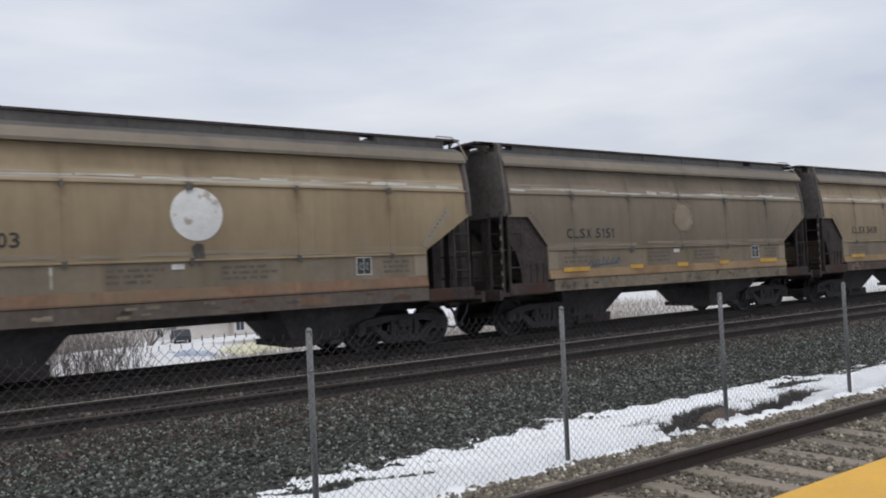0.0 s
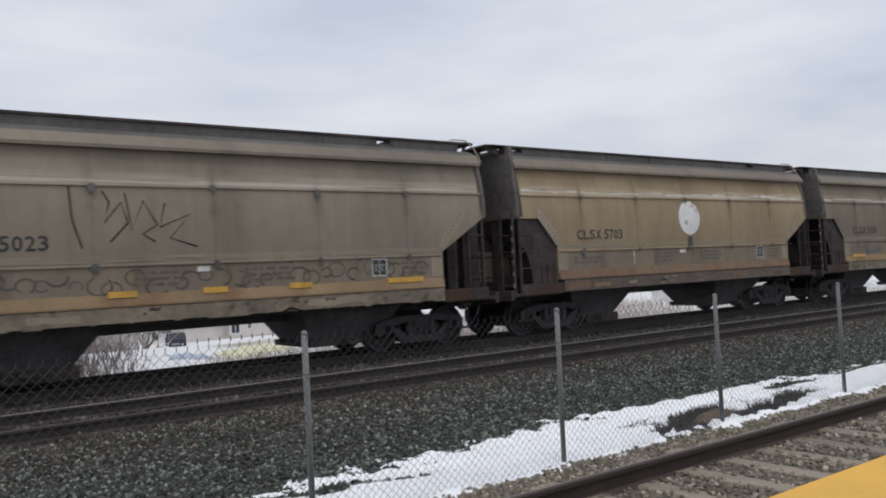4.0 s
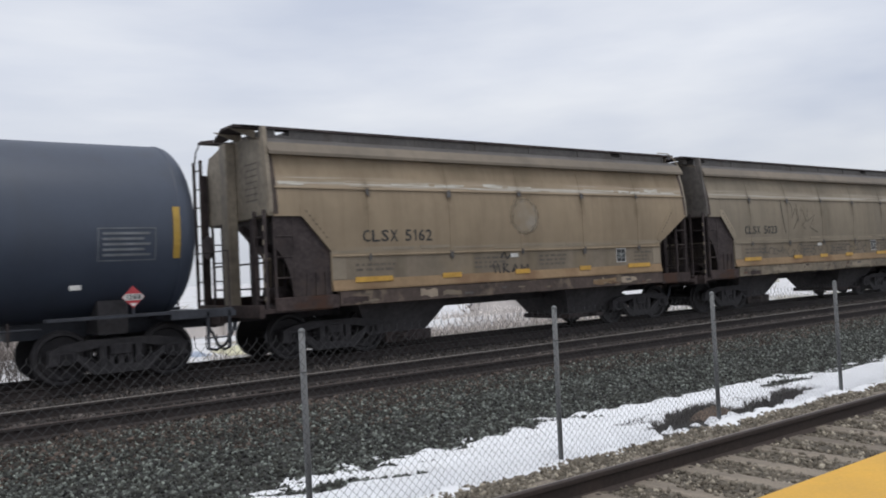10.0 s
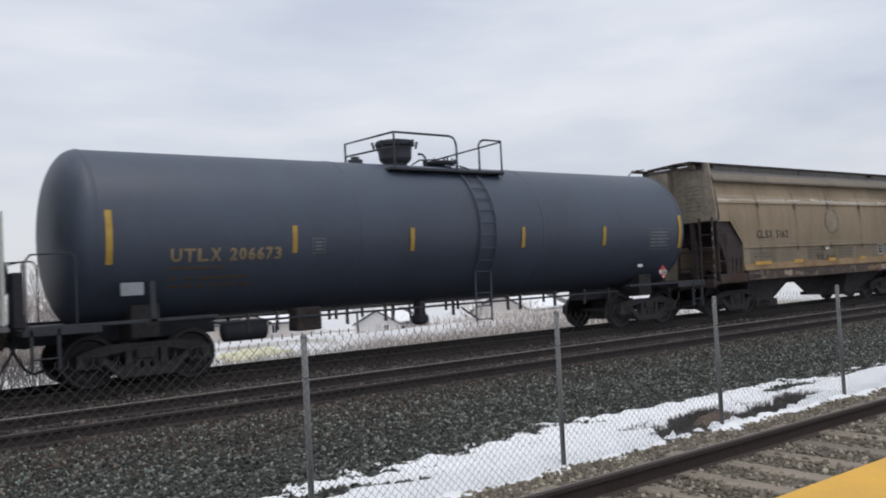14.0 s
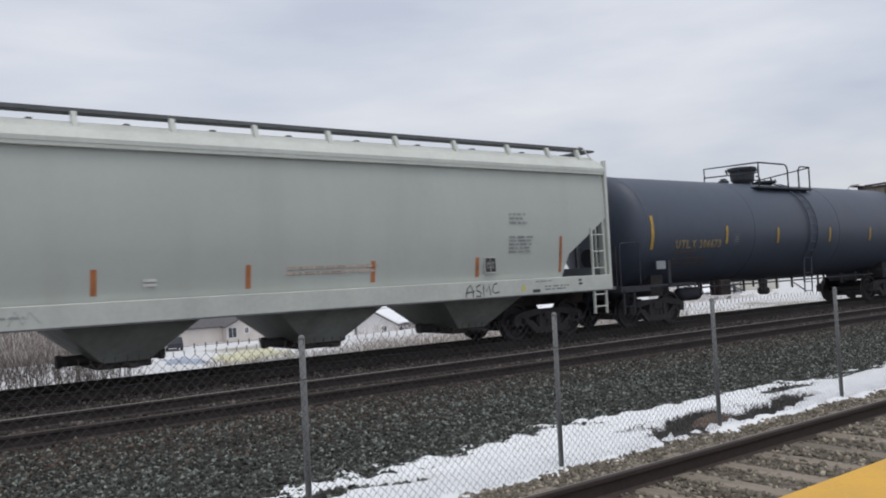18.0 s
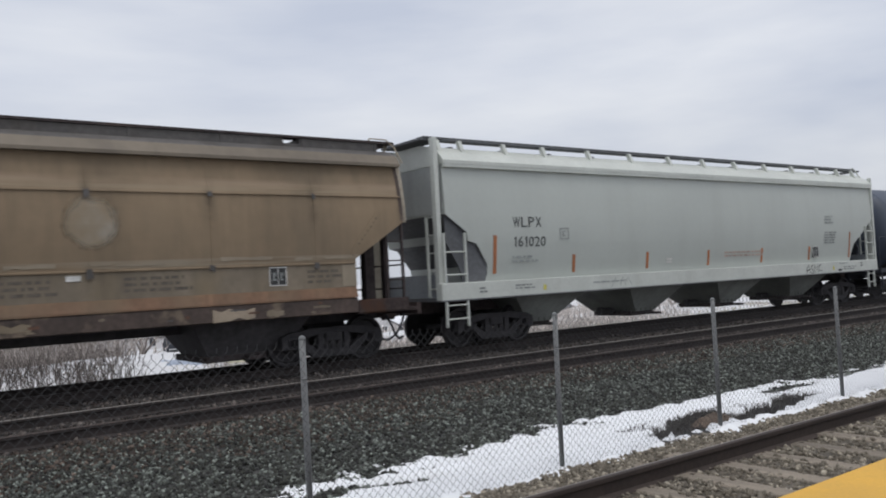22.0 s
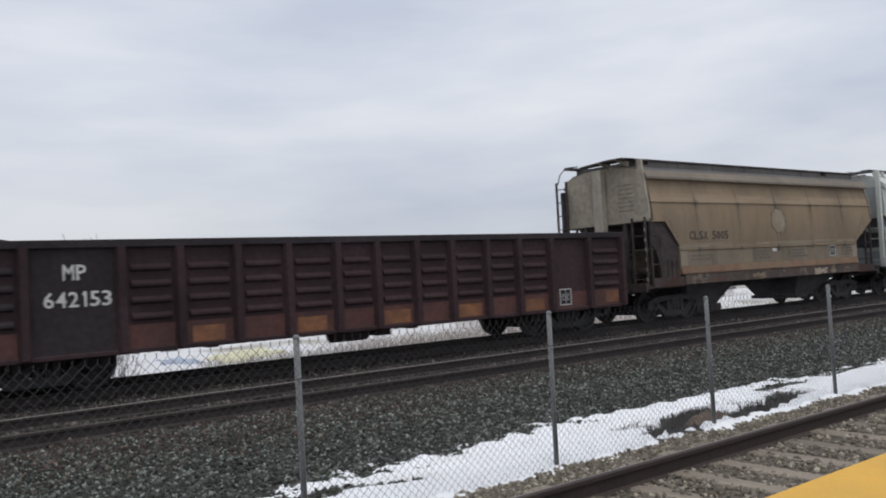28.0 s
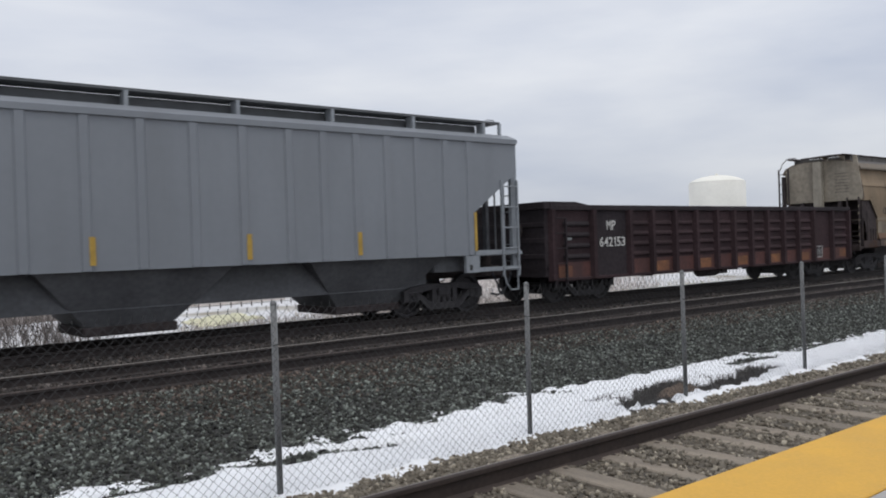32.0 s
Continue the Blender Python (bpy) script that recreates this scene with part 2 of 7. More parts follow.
M_SILL_BROWN = mat("brown-grey grimed sill", (0.135, 0.108, 0.090), 0.8, vary=0.25, scale=0.9, fine=9, bump=0.08, rain=0.4, rain_color=(0.07, 0.055, 0.046), second=(0.10, 0.075, 0.058), patch=0.06, soft_patch=0.08, patch_scale=1.2)
M_PATCH = mat("repainted tan patch", (0.36, 0.29, 0.215), 0.7, vary=0.15, scale=3, fine=20, bump=0.05)
M_YELLOW = mat("yellow reflector", (0.56, 0.32, 0.055), 0.45, vary=0.18, scale=4, fine=30, bump=0.02)
M_STRIP = mat("dull yellow marker", (0.46, 0.29, 0.05), 0.5, vary=0.15, scale=3, fine=20, bump=0.02)
M_ORANGE = mat("orange reflector", (0.40, 0.145, 0.055), 0.5, vary=0.2, scale=4, fine=30, bump=0.02)
M_INK = mat("black stencil paint", (0.035, 0.035, 0.035), 0.7, vary=0.2, bump=0.0)
M_INK_FAINT = mat("faded stencil paint", (0.125, 0.104, 0.082), 0.7, vary=0.25, scale=8, bump=0.0)
M_INK_WHITE = mat("white stencil paint", (0.62, 0.61, 0.58), 0.65, vary=0.15, scale=5, bump=0.0)
M_INK_ORANGE = mat("ochre stencil paint", (0.27, 0.205, 0.115), 0.65, vary=0.2, scale=5, bump=0.0)
M_SPRAY_FAINT = mat("worn spray paint", (0.085, 0.076, 0.064), 0.7, vary=0.4, scale=3, bump=0.0)
M_SPRAY_BLUE = mat("blue spray paint", (0.07, 0.09, 0.11), 0.6, vary=0.3, scale=5, bump=0.0)
M_SILL_TAN = mat("spotted tan sill", (0.20, 0.165, 0.12), 0.75, vary=0.3, scale=1.2, fine=10, bump=0.08, second=(0.07, 0.052, 0.04), patch=0.04, soft_patch=0.02, patch_scale=3.0)
M_SPRAY = mat("dark spray paint", (0.028, 0.026, 0.026), 0.6, vary=0.3, scale=6, bump=0.0)
M_TANK = mat("satin black tank paint", (0.056, 0.070, 0.100), 0.5, vary=0.13, scale=0.4, fine=6, grain=0.3, streak=0.35, streak_color=(0.045, 0.047, 0.05), bump=0.03)
M_BLACK = mat("black fittings", (0.048, 0.051, 0.060), 0.7, spec=0.25, vary=0.2, scale=3, fine=20, bump=0.05)
M_WHITE_CAR = mat("pale grey-green enamel", (0.462, 0.487, 0.452), 0.42, vary=0.06, scale=0.35, fine=8, grain=0.25, streak=0.18, streak_color=(0.33, 0.33, 0.30), bump=0.02)
M_BAY_PALE = mat("dull pale hopper sheet", (0.25, 0.262, 0.243), 0.6, vary=0.25, scale=0.8, fine=8, grain=0.4, bump=0.05, second=(0.16, 0.16, 0.15), patch=0.02, soft_patch=0.1)
M_PALE_END = mat("shade-toned pale end enamel", (0.335, 0.35, 0.338), 0.6, vary=0.15, scale=0.6, fine=8, grain=0.3, streak=0.4, streak_color=(0.20, 0.20, 0.19), bump=0.03)
M_WHITE_TRIM = mat("pale enamel trim", (0.55, 0.57, 0.525), 0.45, vary=0.07, scale=1.5, fine=14, streak=0.15, streak_color=(0.30, 0.28, 0.24), bump=0.02)
M_GREY_CAR = mat("blue-grey enamel", (0.222, 0.238, 0.260), 0.5, vary=0.08, scale=0.35, fine=8, grain=0.25, streak=0.25, streak_color=(0.15, 0.155, 0.16), bump=0.03)
M_GREY_TRIM = mat("light grey fittings", (0.27, 0.29, 0.31), 0.5, vary=0.12, scale=2, fine=14, bump=0.03)
M_GREY_DARK = mat("grey hopper sheet toned for grime and shade", (0.118, 0.121, 0.128), 0.7, vary=0.25, scale=1.2, fine=12, bump=0.08)
M_OXIDE_RED = mat("brighter oxide lower band", (0.092, 0.036, 0.030), 0.7, vary=0.3, scale=0.8, fine=10, bump=0.1, second=(0.058, 0.027, 0.026), patch=0.05, soft_patch=0.05)
M_OXIDE = mat("oxide red gondola paint", (0.046, 0.0285, 0.031), 0.8, spec=0.2, vary=0.3, scale=0.8, fine=10, streak=0.6, streak_color=(0.042, 0.027, 0.027), bump=0.1)
M_OXIDE_DARK = mat("blackened oxide paint", (0.036, 0.029, 0.032), 0.8, spec=0.2, vary=0.3, scale=0.8, fine=10, bump=0.1)
M_RAIL_SOOT = mat("sooty rail web", (0.044, 0.037, 0.035), 0.9, spec=0.2, vary=0.25, scale=2, fine=25, bump=0.1)
M_RAIL = mat("brown rail web", (0.042, 0.030, 0.025), 0.75, vary=0.25, scale=2, fine=25, bump=0.1)
M_RAILHEAD = mat("worn rail head", (0.195, 0.176, 0.158), 0.45, metal=0.25, vary=0.2, scale=2, fine=40, bump=0.03, stretch=(0.1, 1, 1))
M_TIE = mat("weathered grey tie", (0.215, 0.182, 0.144), 0.9, vary=0.25, scale=2, fine=30, bump=0.4, per_object=0.2, stretch=(6, 1, 1))
M_TIE_DARK = mat("creosoted tie", (0.066, 0.050, 0.045), 0.9, spec=0.2, vary=0.3, scale=2, fine=30, bump=0.4, per_object=0.2)
M_BALLAST = mat("grey ballast bed", (0.045, 0.044, 0.041), 0.95, vary=0.5, scale=5, fine=28, bump=1.0, depth=0.03)
M_TRACKBED = mat("oily brown track bed", (0.056, 0.049, 0.045), 0.95, vary=0.5, scale=5, fine=28, bump=1.0, depth=0.03)
M_STONE = mat("ballast stone", (0.074, 0.083, 0.076), 0.9, vary=0.35, scale=12, fine=60, bump=0.2, island=0.95)
M_RUSTBAND = mat("orange rust stain", (0.200, 0.115, 0.070), 0.8, vary=0.28, scale=0.9, fine=9, grain=0.5, rain=0.5, rain_color=(0.12, 0.075, 0.048), second=(0.180, 0.128, 0.082), patch=0.10, soft_patch=0.10, patch_scale=1.1, bump=0.05)
M_STONE_RUST = mat("rust-stained stone", (0.070, 0.055, 0.047), 0.9, spec=0.2, vary=0.3, scale=12, fine=60, bump=0.2, island=0.6)
M_STONE_TAN = mat("tan gravel stone", (0.190, 0.170, 0.138), 0.9, vary=0.25, scale=12, fine=60, bump=0.2, island=0.42)
M_DIRT = mat("brown gravel bed", (0.110, 0.094, 0.074), 0.95, vary=0.4, scale=6, fine=45, bump=0.9, depth=0.02)
M_SNOW = mat("old snow", (0.86, 0.87, 0.89), 0.75, vary=0.05, scale=3, fine=30, bump=0.5, depth=0.02)
M_FIELD = mat("snowy field with dead grass", (0.66, 0.66, 0.67), 0.9, vary=0.08, scale=0.25, fine=3, bump=0.2, second=(0.30, 0.27, 0.21), patch=0.03, patch_scale=0.12)
M_GALV = mat("galvanised steel", (0.178, 0.182, 0.182), 0.6, metal=0.1, vary=0.15, scale=6, fine=40, bump=0.05)
M_WIRE = mat("dull galvanised wire", (0.040, 0.040, 0.041), 0.7, metal=0.15, vary=0.1, bump=0.0)
M_PLATFORM = mat("grey platform concrete", (0.36, 0.35, 0.33), 0.9, vary=0.12, scale=2, fine=50, bump=0.3)
M_TACTILE = mat("yellow tactile paving", (0.66, 0.37, 0.055), 0.7, vary=0.07, scale=3, fine=60, bump=0.15)
M_TWIG = mat("dark dead twigs", (0.115, 0.106, 0.100), 0.9, vary=0.3, scale=5, bump=0.0)
M_BARK = mat("grey-brown bark", (0.13, 0.11, 0.10), 0.9, vary=0.25, scale=4, fine=30, bump=0.3)
M_BRUSH = mat("dry brush stems", (0.35, 0.32, 0.305), 0.9, vary=0.3, scale=5, bump=0.0, island=0.4)
M_SIDING = mat("pale house siding", (0.74, 0.72, 0.71), 0.8, vary=0.06, scale=1, fine=10, bump=0.1)
M_SIDING_TAN = mat("beige house siding", (0.62, 0.57, 0.53), 0.8, vary=0.06, scale=1, fine=10, bump=0.1)
M_ROOF = mat("grey shingle roof", (0.11, 0.105, 0.11), 0.9, vary=0.2, scale=2, fine=20, bump=0.3)
M_GLASS = mat("dark window glass", (0.05, 0.055, 0.065), 0.12, vary=0.05, bump=0.0)
M_TRIM = mat("white trim paint", (0.72, 0.72, 0.72), 0.6, vary=0.05, bump=0.02)
M_TOWER = mat("cream tank paint", (0.84, 0.82, 0.74), 0.6, vary=0.05, scale=0.2, fine=2, bump=0.02)
M_GRASS_YELLOW = mat("yellowed snow bank", (0.62, 0.60, 0.42), 0.9, vary=0.15, scale=0.6, fine=5, bump=0.3)
M_STRAW = mat("pale dead grass", (0.42, 0.37, 0.25), 0.9, vary=0.3, scale=3, bump=0.0, island=0.4)
M_BLUE_SNOW = mat("bluish shaded snow", (0.33, 0.38, 0.47), 0.6, vary=0.12, scale=1.5, fine=8, bump=0.2)
M_STENCIL_PALE = mat("faint grey stencil", (0.30, 0.32, 0.31), 0.7, bump=0.0)
M_RED = mat("red placard ink", (0.45, 0.05, 0.06), 0.6, vary=0.1, bump=0.0)


# ---- mesh helpers ----
def part(name, bm, material, parent=None, label="", at=None, smooth=False):
    me = bpy.data.meshes.new(name)
    bm.to_mesh(me)
    bm.free()
    return place(name, me, material, parent, label, at, smooth)


def place(name, me, material, parent=None, label="", at=None, smooth=False):
    if not me.materials:
        for m in (material if isinstance(material, (list, tuple)) else [material]):
            me.materials.append(m)
    if smooth:
        me.shade_smooth()
    ob = new(name, me)
    if parent:
        ob.parent = parent
    if at is not None:
        ob.matrix_basis = at if isinstance(at, Matrix) else Matrix.Translation(at)
    if label:
        ob["label"] = label
    return ob


def box(bm, x0, x1, y0, y1, z0, z1, bevel=0.0):
    r = bmesh.ops.create_cube(bm, size=1.0, matrix=Matrix.Translation(((x0 + x1) / 2, (y0 + y1) / 2, (z0 + z1) / 2)) @ Matrix.Diagonal((x1 - x0, y1 - y0, z1 - z0, 1)))
    if bevel:
        es = list({e for v in r["verts"] for e in v.link_edges})
        bmesh.ops.bevel(bm, geom=es, offset=bevel, segments=1, affect="EDGES")
    return bm


def boxes(*rows, bevel=0.0):
    bm = bmesh.new()
    for r in rows:
        box(bm, *r, bevel=bevel)
    return bm


def prism(bm, outline, axis, a, b):
    """Extrudes a closed outline of 2D points along an axis ('x': points are (y, z), 'y': (x, z), 'z': (x, y)) from a to b."""
    def p3(p, h):
        return {"x": (h, p[0], p[1]), "y": (p[0], h, p[1]), "z": (p[0], p[1], h)}[axis]
    lo, hi = [bm.verts.new(p3(p, a)) for p in outline], [bm.verts.new(p3(p, b)) for p in outline]
    n = len(outline)
    for i in range(n):
        bm.faces.new((lo[i], lo[(i + 1) % n], hi[(i + 1) % n], hi[i]))
    bm.faces.new(lo), bm.faces.new(hi)
    bmesh.ops.recalc_face_normals(bm, faces=bm.faces[:])
    return bm


def rod(bm, a, b, r, sides=8, r2=None):
    a, b = Vector(a), Vector(b)
    d = b - a
    if d.length < 1e-6:
        return bm
    m = Matrix.Translation((a + b) / 2) @ d.to_track_quat("Z", "Y").to_matrix().to_4x4()
    bmesh.ops.create_cone(bm, cap_ends=True, segments=sides, radius1=r, radius2=r if r2 is None else r2, depth=d.length, matrix=m)
    return bm


def tube(points, r, sides=6, bm=None):
    """A bent pipe through the points."""
    bm = bm or bmesh.new()
    pts = [Vector(p) for p in points]
    ways = [(b - a).normalized() for a, b in zip(pts, pts[1:])]
    side = ways[0].orthogonal().normalized()
    rings = []
    for k, p in enumerate(pts):
        d = (ways[max(k - 1, 0)] + ways[min(k, len(ways) - 1)]).normalized()
        side = (side - d * side.dot(d)).normalized()
        up = d.cross(side)
        rings.append([bm.verts.new(p + (side * math.cos(2 * math.pi * i / sides) + up * math.sin(2 * math.pi * i / sides)) * r) for i in range(sides)])
    for a, b in zip(rings, rings[1:]):
        for i in range(sides):
            bm.faces.new((a[i], a[(i + 1) % sides], b[(i + 1) % sides], b[i]))
    bm.faces.new(rings[0]), bm.faces.new(rings[-1])
    bmesh.ops.recalc_face_normals(bm, faces=bm.faces[:])
    return bm


def lathe(bm, profile, axis="x", sides=32, centre=(0, 0, 0)):
    """Turns (along, radius) points about an axis."""
    rings = []
    cx, cy, cz = centre
    for h, r in profile:
        ring = []
        for i in range(sides):
            a = 2 * math.pi * i / sides
            u, v = r * math.cos(a), r * math.sin(a)
            ring.append(bm.verts.new({"x": (cx + h, cy + u, cz + v), "y": (cx + u, cy + h, cz + v), "z": (cx + u, cy + v, cz + h)}[axis]))
        rings.append(ring)
    for p, q in zip(rings, rings[1:]):
        for i in range(sides):
            bm.faces.new((p[i], p[(i + 1) % sides], q[(i + 1) % sides], q[i]))
    bm.faces.new(rings[0]), bm.faces.new(rings[-1])
    bmesh.ops.recalc_face_normals(bm, faces=bm.faces[:])
    return bm


def glyphs(text, size, thick, weight=0.012):
    cu = bpy.data.curves.new("glyphs", "FONT")
    cu.body, cu.size, cu.extrude, cu.resolution_u, cu.offset = text, size, thick, 2, size * weight
    tmp = new("glyphs", cu)
    me = bpy.data.meshes.new_from_object(tmp.evaluated_get(bpy.context.evaluated_depsgraph_get()))
    bpy.data.objects.remove(tmp)
    me.materials.clear()
    return me, min(v.co.x for v in me.vertices), max(v.co.x for v in me.vertices)


def lettering(text, tall, x0, x1, y, z, material, parent, label="", thick=0.004, weight=0.012):
    """Stencilled characters of one height, set evenly from x0 to x1 on a wall that faces -y; each character is a part."""
    widths = [0.72 if ch == "1" else 1.12 if ch in "MW" else 1.0 for ch in text]
    gap = 0.20
    k = (x1 - x0) / (sum(widths) + gap * (len(text) - 1))
    u = x0
    for ch, w in zip(text, widths):
        if ch == "1":
            one = [(0.15, 0.0), (0.29, 0.0), (0.29, 1.0), (0.18, 1.0), (0.02, 0.82), (0.02, 0.70), (0.15, 0.81)]
            part("stencil_digit", prism(bmesh.new(), [(p * tall + (w * k - 0.31 * tall) / 2, q * tall) for p, q in one], "y", -thick, thick), material, parent, label, (u, y, z))
            u += (w + gap) * k
            continue
        me, a, b = glyphs(ch, tall * 1.4, thick, weight)
        lo, hi = min(v.co.y for v in me.vertices), max(v.co.y for v in me.vertices)
        for v in me.vertices:
            v.co.x, v.co.y = (v.co.x - a) * w * k / (b - a), (v.co.y - lo) * tall / (hi - lo)
        place("stencil_digit" if ch.isdigit() else "stencil_letter", me, material, parent, label, pose(u, y, z, 90, 0, 0))
        u += (w + gap) * k


def bow(car, names, shape, levels=()):
    """Bends the flat side parts of a car outwards by shape(z), as its wall is curved."""
    for ob in car.children:
        if ob.type != "MESH" or ob.name.split(".")[0] not in names:
            continue
        m = ob.matrix_basis.copy()
        bm = bmesh.new()
        bm.from_mesh(ob.data)
        bm.transform(m)
        low, high = min(v.co.z for v in bm.verts), max(v.co.z for v in bm.verts)
        for z in levels:
            if low < z < high and not ob.name.startswith("stencil"):
                bmesh.ops.bisect_plane(bm, geom=bm.verts[:] + bm.edges[:] + bm.faces[:], plane_co=(0, 0, z), plane_no=(0, 0, 1))
        for v in bm.verts:
            if abs(v.co.y) > 1.3:
                v.co.y += shape(v.co.z) * (1 if v.co.y > 0 else -1)
        if ob.name.startswith("body"):
            for f in bm.faces:
                f.smooth = abs(f.normal.y) > 0.8
            bm.normal_update()
            for e in bm.edges:
                e.smooth = len(e.link_faces) == 2 and e.calc_face_angle(0) < 0.4
        bm.transform(m.inverted())
        bm.to_mesh(ob.data)
        bm.free()


def flake(car, name, x0, x1, z0, z1, y, material, rnd, label=""):
    """A thin worn patch of paint with a ragged outline."""
    n = 5
    top = [(x0 + (x1 - x0) * k / n, z1 - (z1 - z0) * rnd.uniform(0.0, 0.3)) for k in range(n + 1)]
    low = [(x1 - (x1 - x0) * k / n, z0 + (z1 - z0) * rnd.uniform(0.0, 0.3)) for k in range(n + 1)]
    return part(name, prism(bmesh.new(), top + low, "y", y - 0.004, y), material, car, label)


def thing(name, label, category, group="", kind="", at=(0, 0, 0)):
    ob = new(name)
    ob.empty_display_size = 0.2
    ob.matrix_basis = Matrix.Translation(at)
    return tagged(ob, label, category, group, kind)


# ---- ground, tracks and platform ----
def rough_sheet(x0, x1, nx, ys, zs, amount, seed):
    """A sheet along x with the cross-section (ys, zs), made uneven."""
    bm = bmesh.new()
    grid = []
    for i in range(nx + 1):
        x = x0 + (x1 - x0) * i / nx
        row = []
        for y, z in zip(ys, zs):
            row.append(bm.verts.new((x, y, z + amount * noise.noise((x * 1.3 + seed, y * 1.3, seed)))))
        grid.append(row)
    for i in range(nx):
        for j in range(len(ys) - 1):
            bm.faces.new((grid[i][j], grid[i + 1][j], grid[i + 1][j + 1], grid[i][j + 1]))
    bmesh.ops.recalc_face_normals(bm, faces=bm.faces[:])
    return bm


bm = bmesh.new()
cuts = [-3000, -400, -80, -20] + [-10 + 2.0 * k for k in range(50)] + [100, 140, 200, 400, 3000]
ycuts = [-3000, -300, -40, 10, 18.8, 20, 21.5, 23, 24.5, 26, 28, 31, 35, 42, 52, 70, 120, 300, 800, 3000]
zcuts = [-0.62, -0.62, -0.62, -0.66, -0.66, -0.70, -0.66, -0.55, -0.42, -0.30, -0.45, -1.5, -3.0, -4.2, -4.8, -5.0, -5.0, -5.0, -5.0, -5.0]
gv = [[bm.verts.new((x, y, z + (0.16 * noise.noise((x * 0.45, y * 0.45, 2.0)) if 19 < y < 60 else 0.0))) for y, z in zip(ycuts, zcuts)] for x in cuts]
for i in range(len(cuts) - 1):
    for j in range(len(ycuts) - 1):
        bm.faces.new((gv[i][j], gv[i + 1][j], gv[i + 1][j + 1], gv[i][j + 1]))
ground = part("ground", bm, M_FIELD)
tagged(ground, "snow-covered flat field with dead grass beyond the tracks", "ground", kind="structure")

# ballast bed under the two main tracks, one uneven sheet
ys = [2.0, 4.2, 4.62, 5.0, 5.4, 5.8, 6.2, 6.6, 7.0, 7.4, 7.8, 8.2, 8.6, 9.0, 9.4, 9.8, 10.2, 10.6, 11.2, 11.75, 12.4, 13.0, 13.85, 14.6, 15.2, 15.95, 16.7, 17.4, 18.0, 18.8]
zs = [-0.262, -0.258, -0.262, -0.262, -0.262, -0.27, -0.30, -0.33, -0.34, -0.33, -0.32, -0.30, -0.27, -0.25, -0.23, -0.21, -0.19, -0.185, -0.19, -0.19, -0.19, -0.20, -0.23, -0.20, -0.19, -0.19, -0.19, -0.20, -0.36, -0.64]
cut = ys.index(5.4)
gravel = part("gravel_bed", rough_sheet(-40, 160, 420, ys[:cut + 1], zs[:cut + 1], 0.035, 3.1), M_DIRT)
tagged(gravel, "tan gravel bed under the platform track", "gravel", kind="structure")
crest = ys.index(10.2)
ballast = part("ballast_bed", rough_sheet(-40, 160, 420, ys[cut:crest + 1], zs[cut:crest + 1], 0.035, 3.1), M_BALLAST)
tagged(ballast, "dark grey crushed stone ballast on the shoulder", "ballast", kind="structure")
track_bed = part("track_bed", rough_sheet(-40, 160, 420, ys[crest:], zs[crest:], 0.035, 3.1), M_TRACKBED)
tagged(track_bed, "oily brown ballast under the two main tracks", "ballast", kind="structure")


M_RAIL_DULL = mat("dull rusty rail head", (0.060, 0.044, 0.038), 0.75, metal=0.1, vary=0.2, scale=2, fine=30, bump=0.05)


def rail_mesh(x0, x1, name, head, web, worn=-1.0):
    """A flat-bottomed rail, 0.18 m high, its running top at z = 0; the top is polished beyond y = worn."""
    outline = [(-0.075, -0.18), (0.075, -0.18), (0.075, -0.168), (0.012, -0.145), (0.010, -0.05), (0.036, -0.038), (0.036, -0.006), (0.028, 0.0),
               (0.010, 0.0), (-0.028, 0.0), (-0.036, -0.006), (-0.036, -0.038), (-0.010, -0.05), (-0.012, -0.145), (-0.075, -0.168)]
    bm = prism(bmesh.new(), outline, "x", x0, x1)
    for f in bm.faces:
        c = f.calc_center_median()
        f.material_index = 1 if c.z > -0.004 and c.y > worn else 0
    me = bpy.data.meshes.new(name)
    bm.to_mesh(me)
    bm.free()
    me.materials.append(web), me.materials.append(head)
    return me


def track(name, label, y, z, tie_mat, tie_gap, tie_x0, tie_x1, tie_lift=0.0, fixings=True, head=None):
    tr_ob = thing(name, label, "railway track", kind="structure", at=(0, y, z))
    for s in (-0.753, 0.753):
        dull = head or (M_RAIL_DULL if s < 0 and y > 8 else M_RAILHEAD)
        place("rail", rail_mesh(-60, 200, "rail", dull, M_RAIL_SOOT if y > 8 else M_RAIL, -1.0 if y > 8 else 0.0), None, tr_ob, at=(0, s, 0))
    tie = boxes((-0.115, 0.115, -1.3, 1.3, -0.36, -0.184 + tie_lift), bevel=0.012)
    tie_me = bpy.data.meshes.new("tie")
    tie.to_mesh(tie_me)
    tie.free()
    plate = boxes((-0.09, 0.09, -0.16, 0.16, -0.19, -0.176), (-0.05, -0.02, 0.07, 0.11, -0.18, -0.155), (0.02, 0.05, -0.11, -0.07, -0.18, -0.155))
    plate_me = bpy.data.meshes.new("tie_plate")
    plate.to_mesh(plate_me)
    plate.free()
    x = tie_x0
    rnd = random.Random(int(y * 10))
    while x < tie_x1:
        t_ob = place("tie", tie_me, tie_mat, tr_ob, at=pose(x + rnd.uniform(-0.03, 0.03), rnd.uniform(-0.04, 0.04), rnd.uniform(-0.008, 0.004), 0, 0, rnd.uniform(-1.5, 1.5)))
        if fixings:
            for s in (-0.753, 0.753):
                place("tie_plate", plate_me, M_RAIL, t_ob, at=(0, s, 0.004))
        x += tie_gap
    return tr_ob


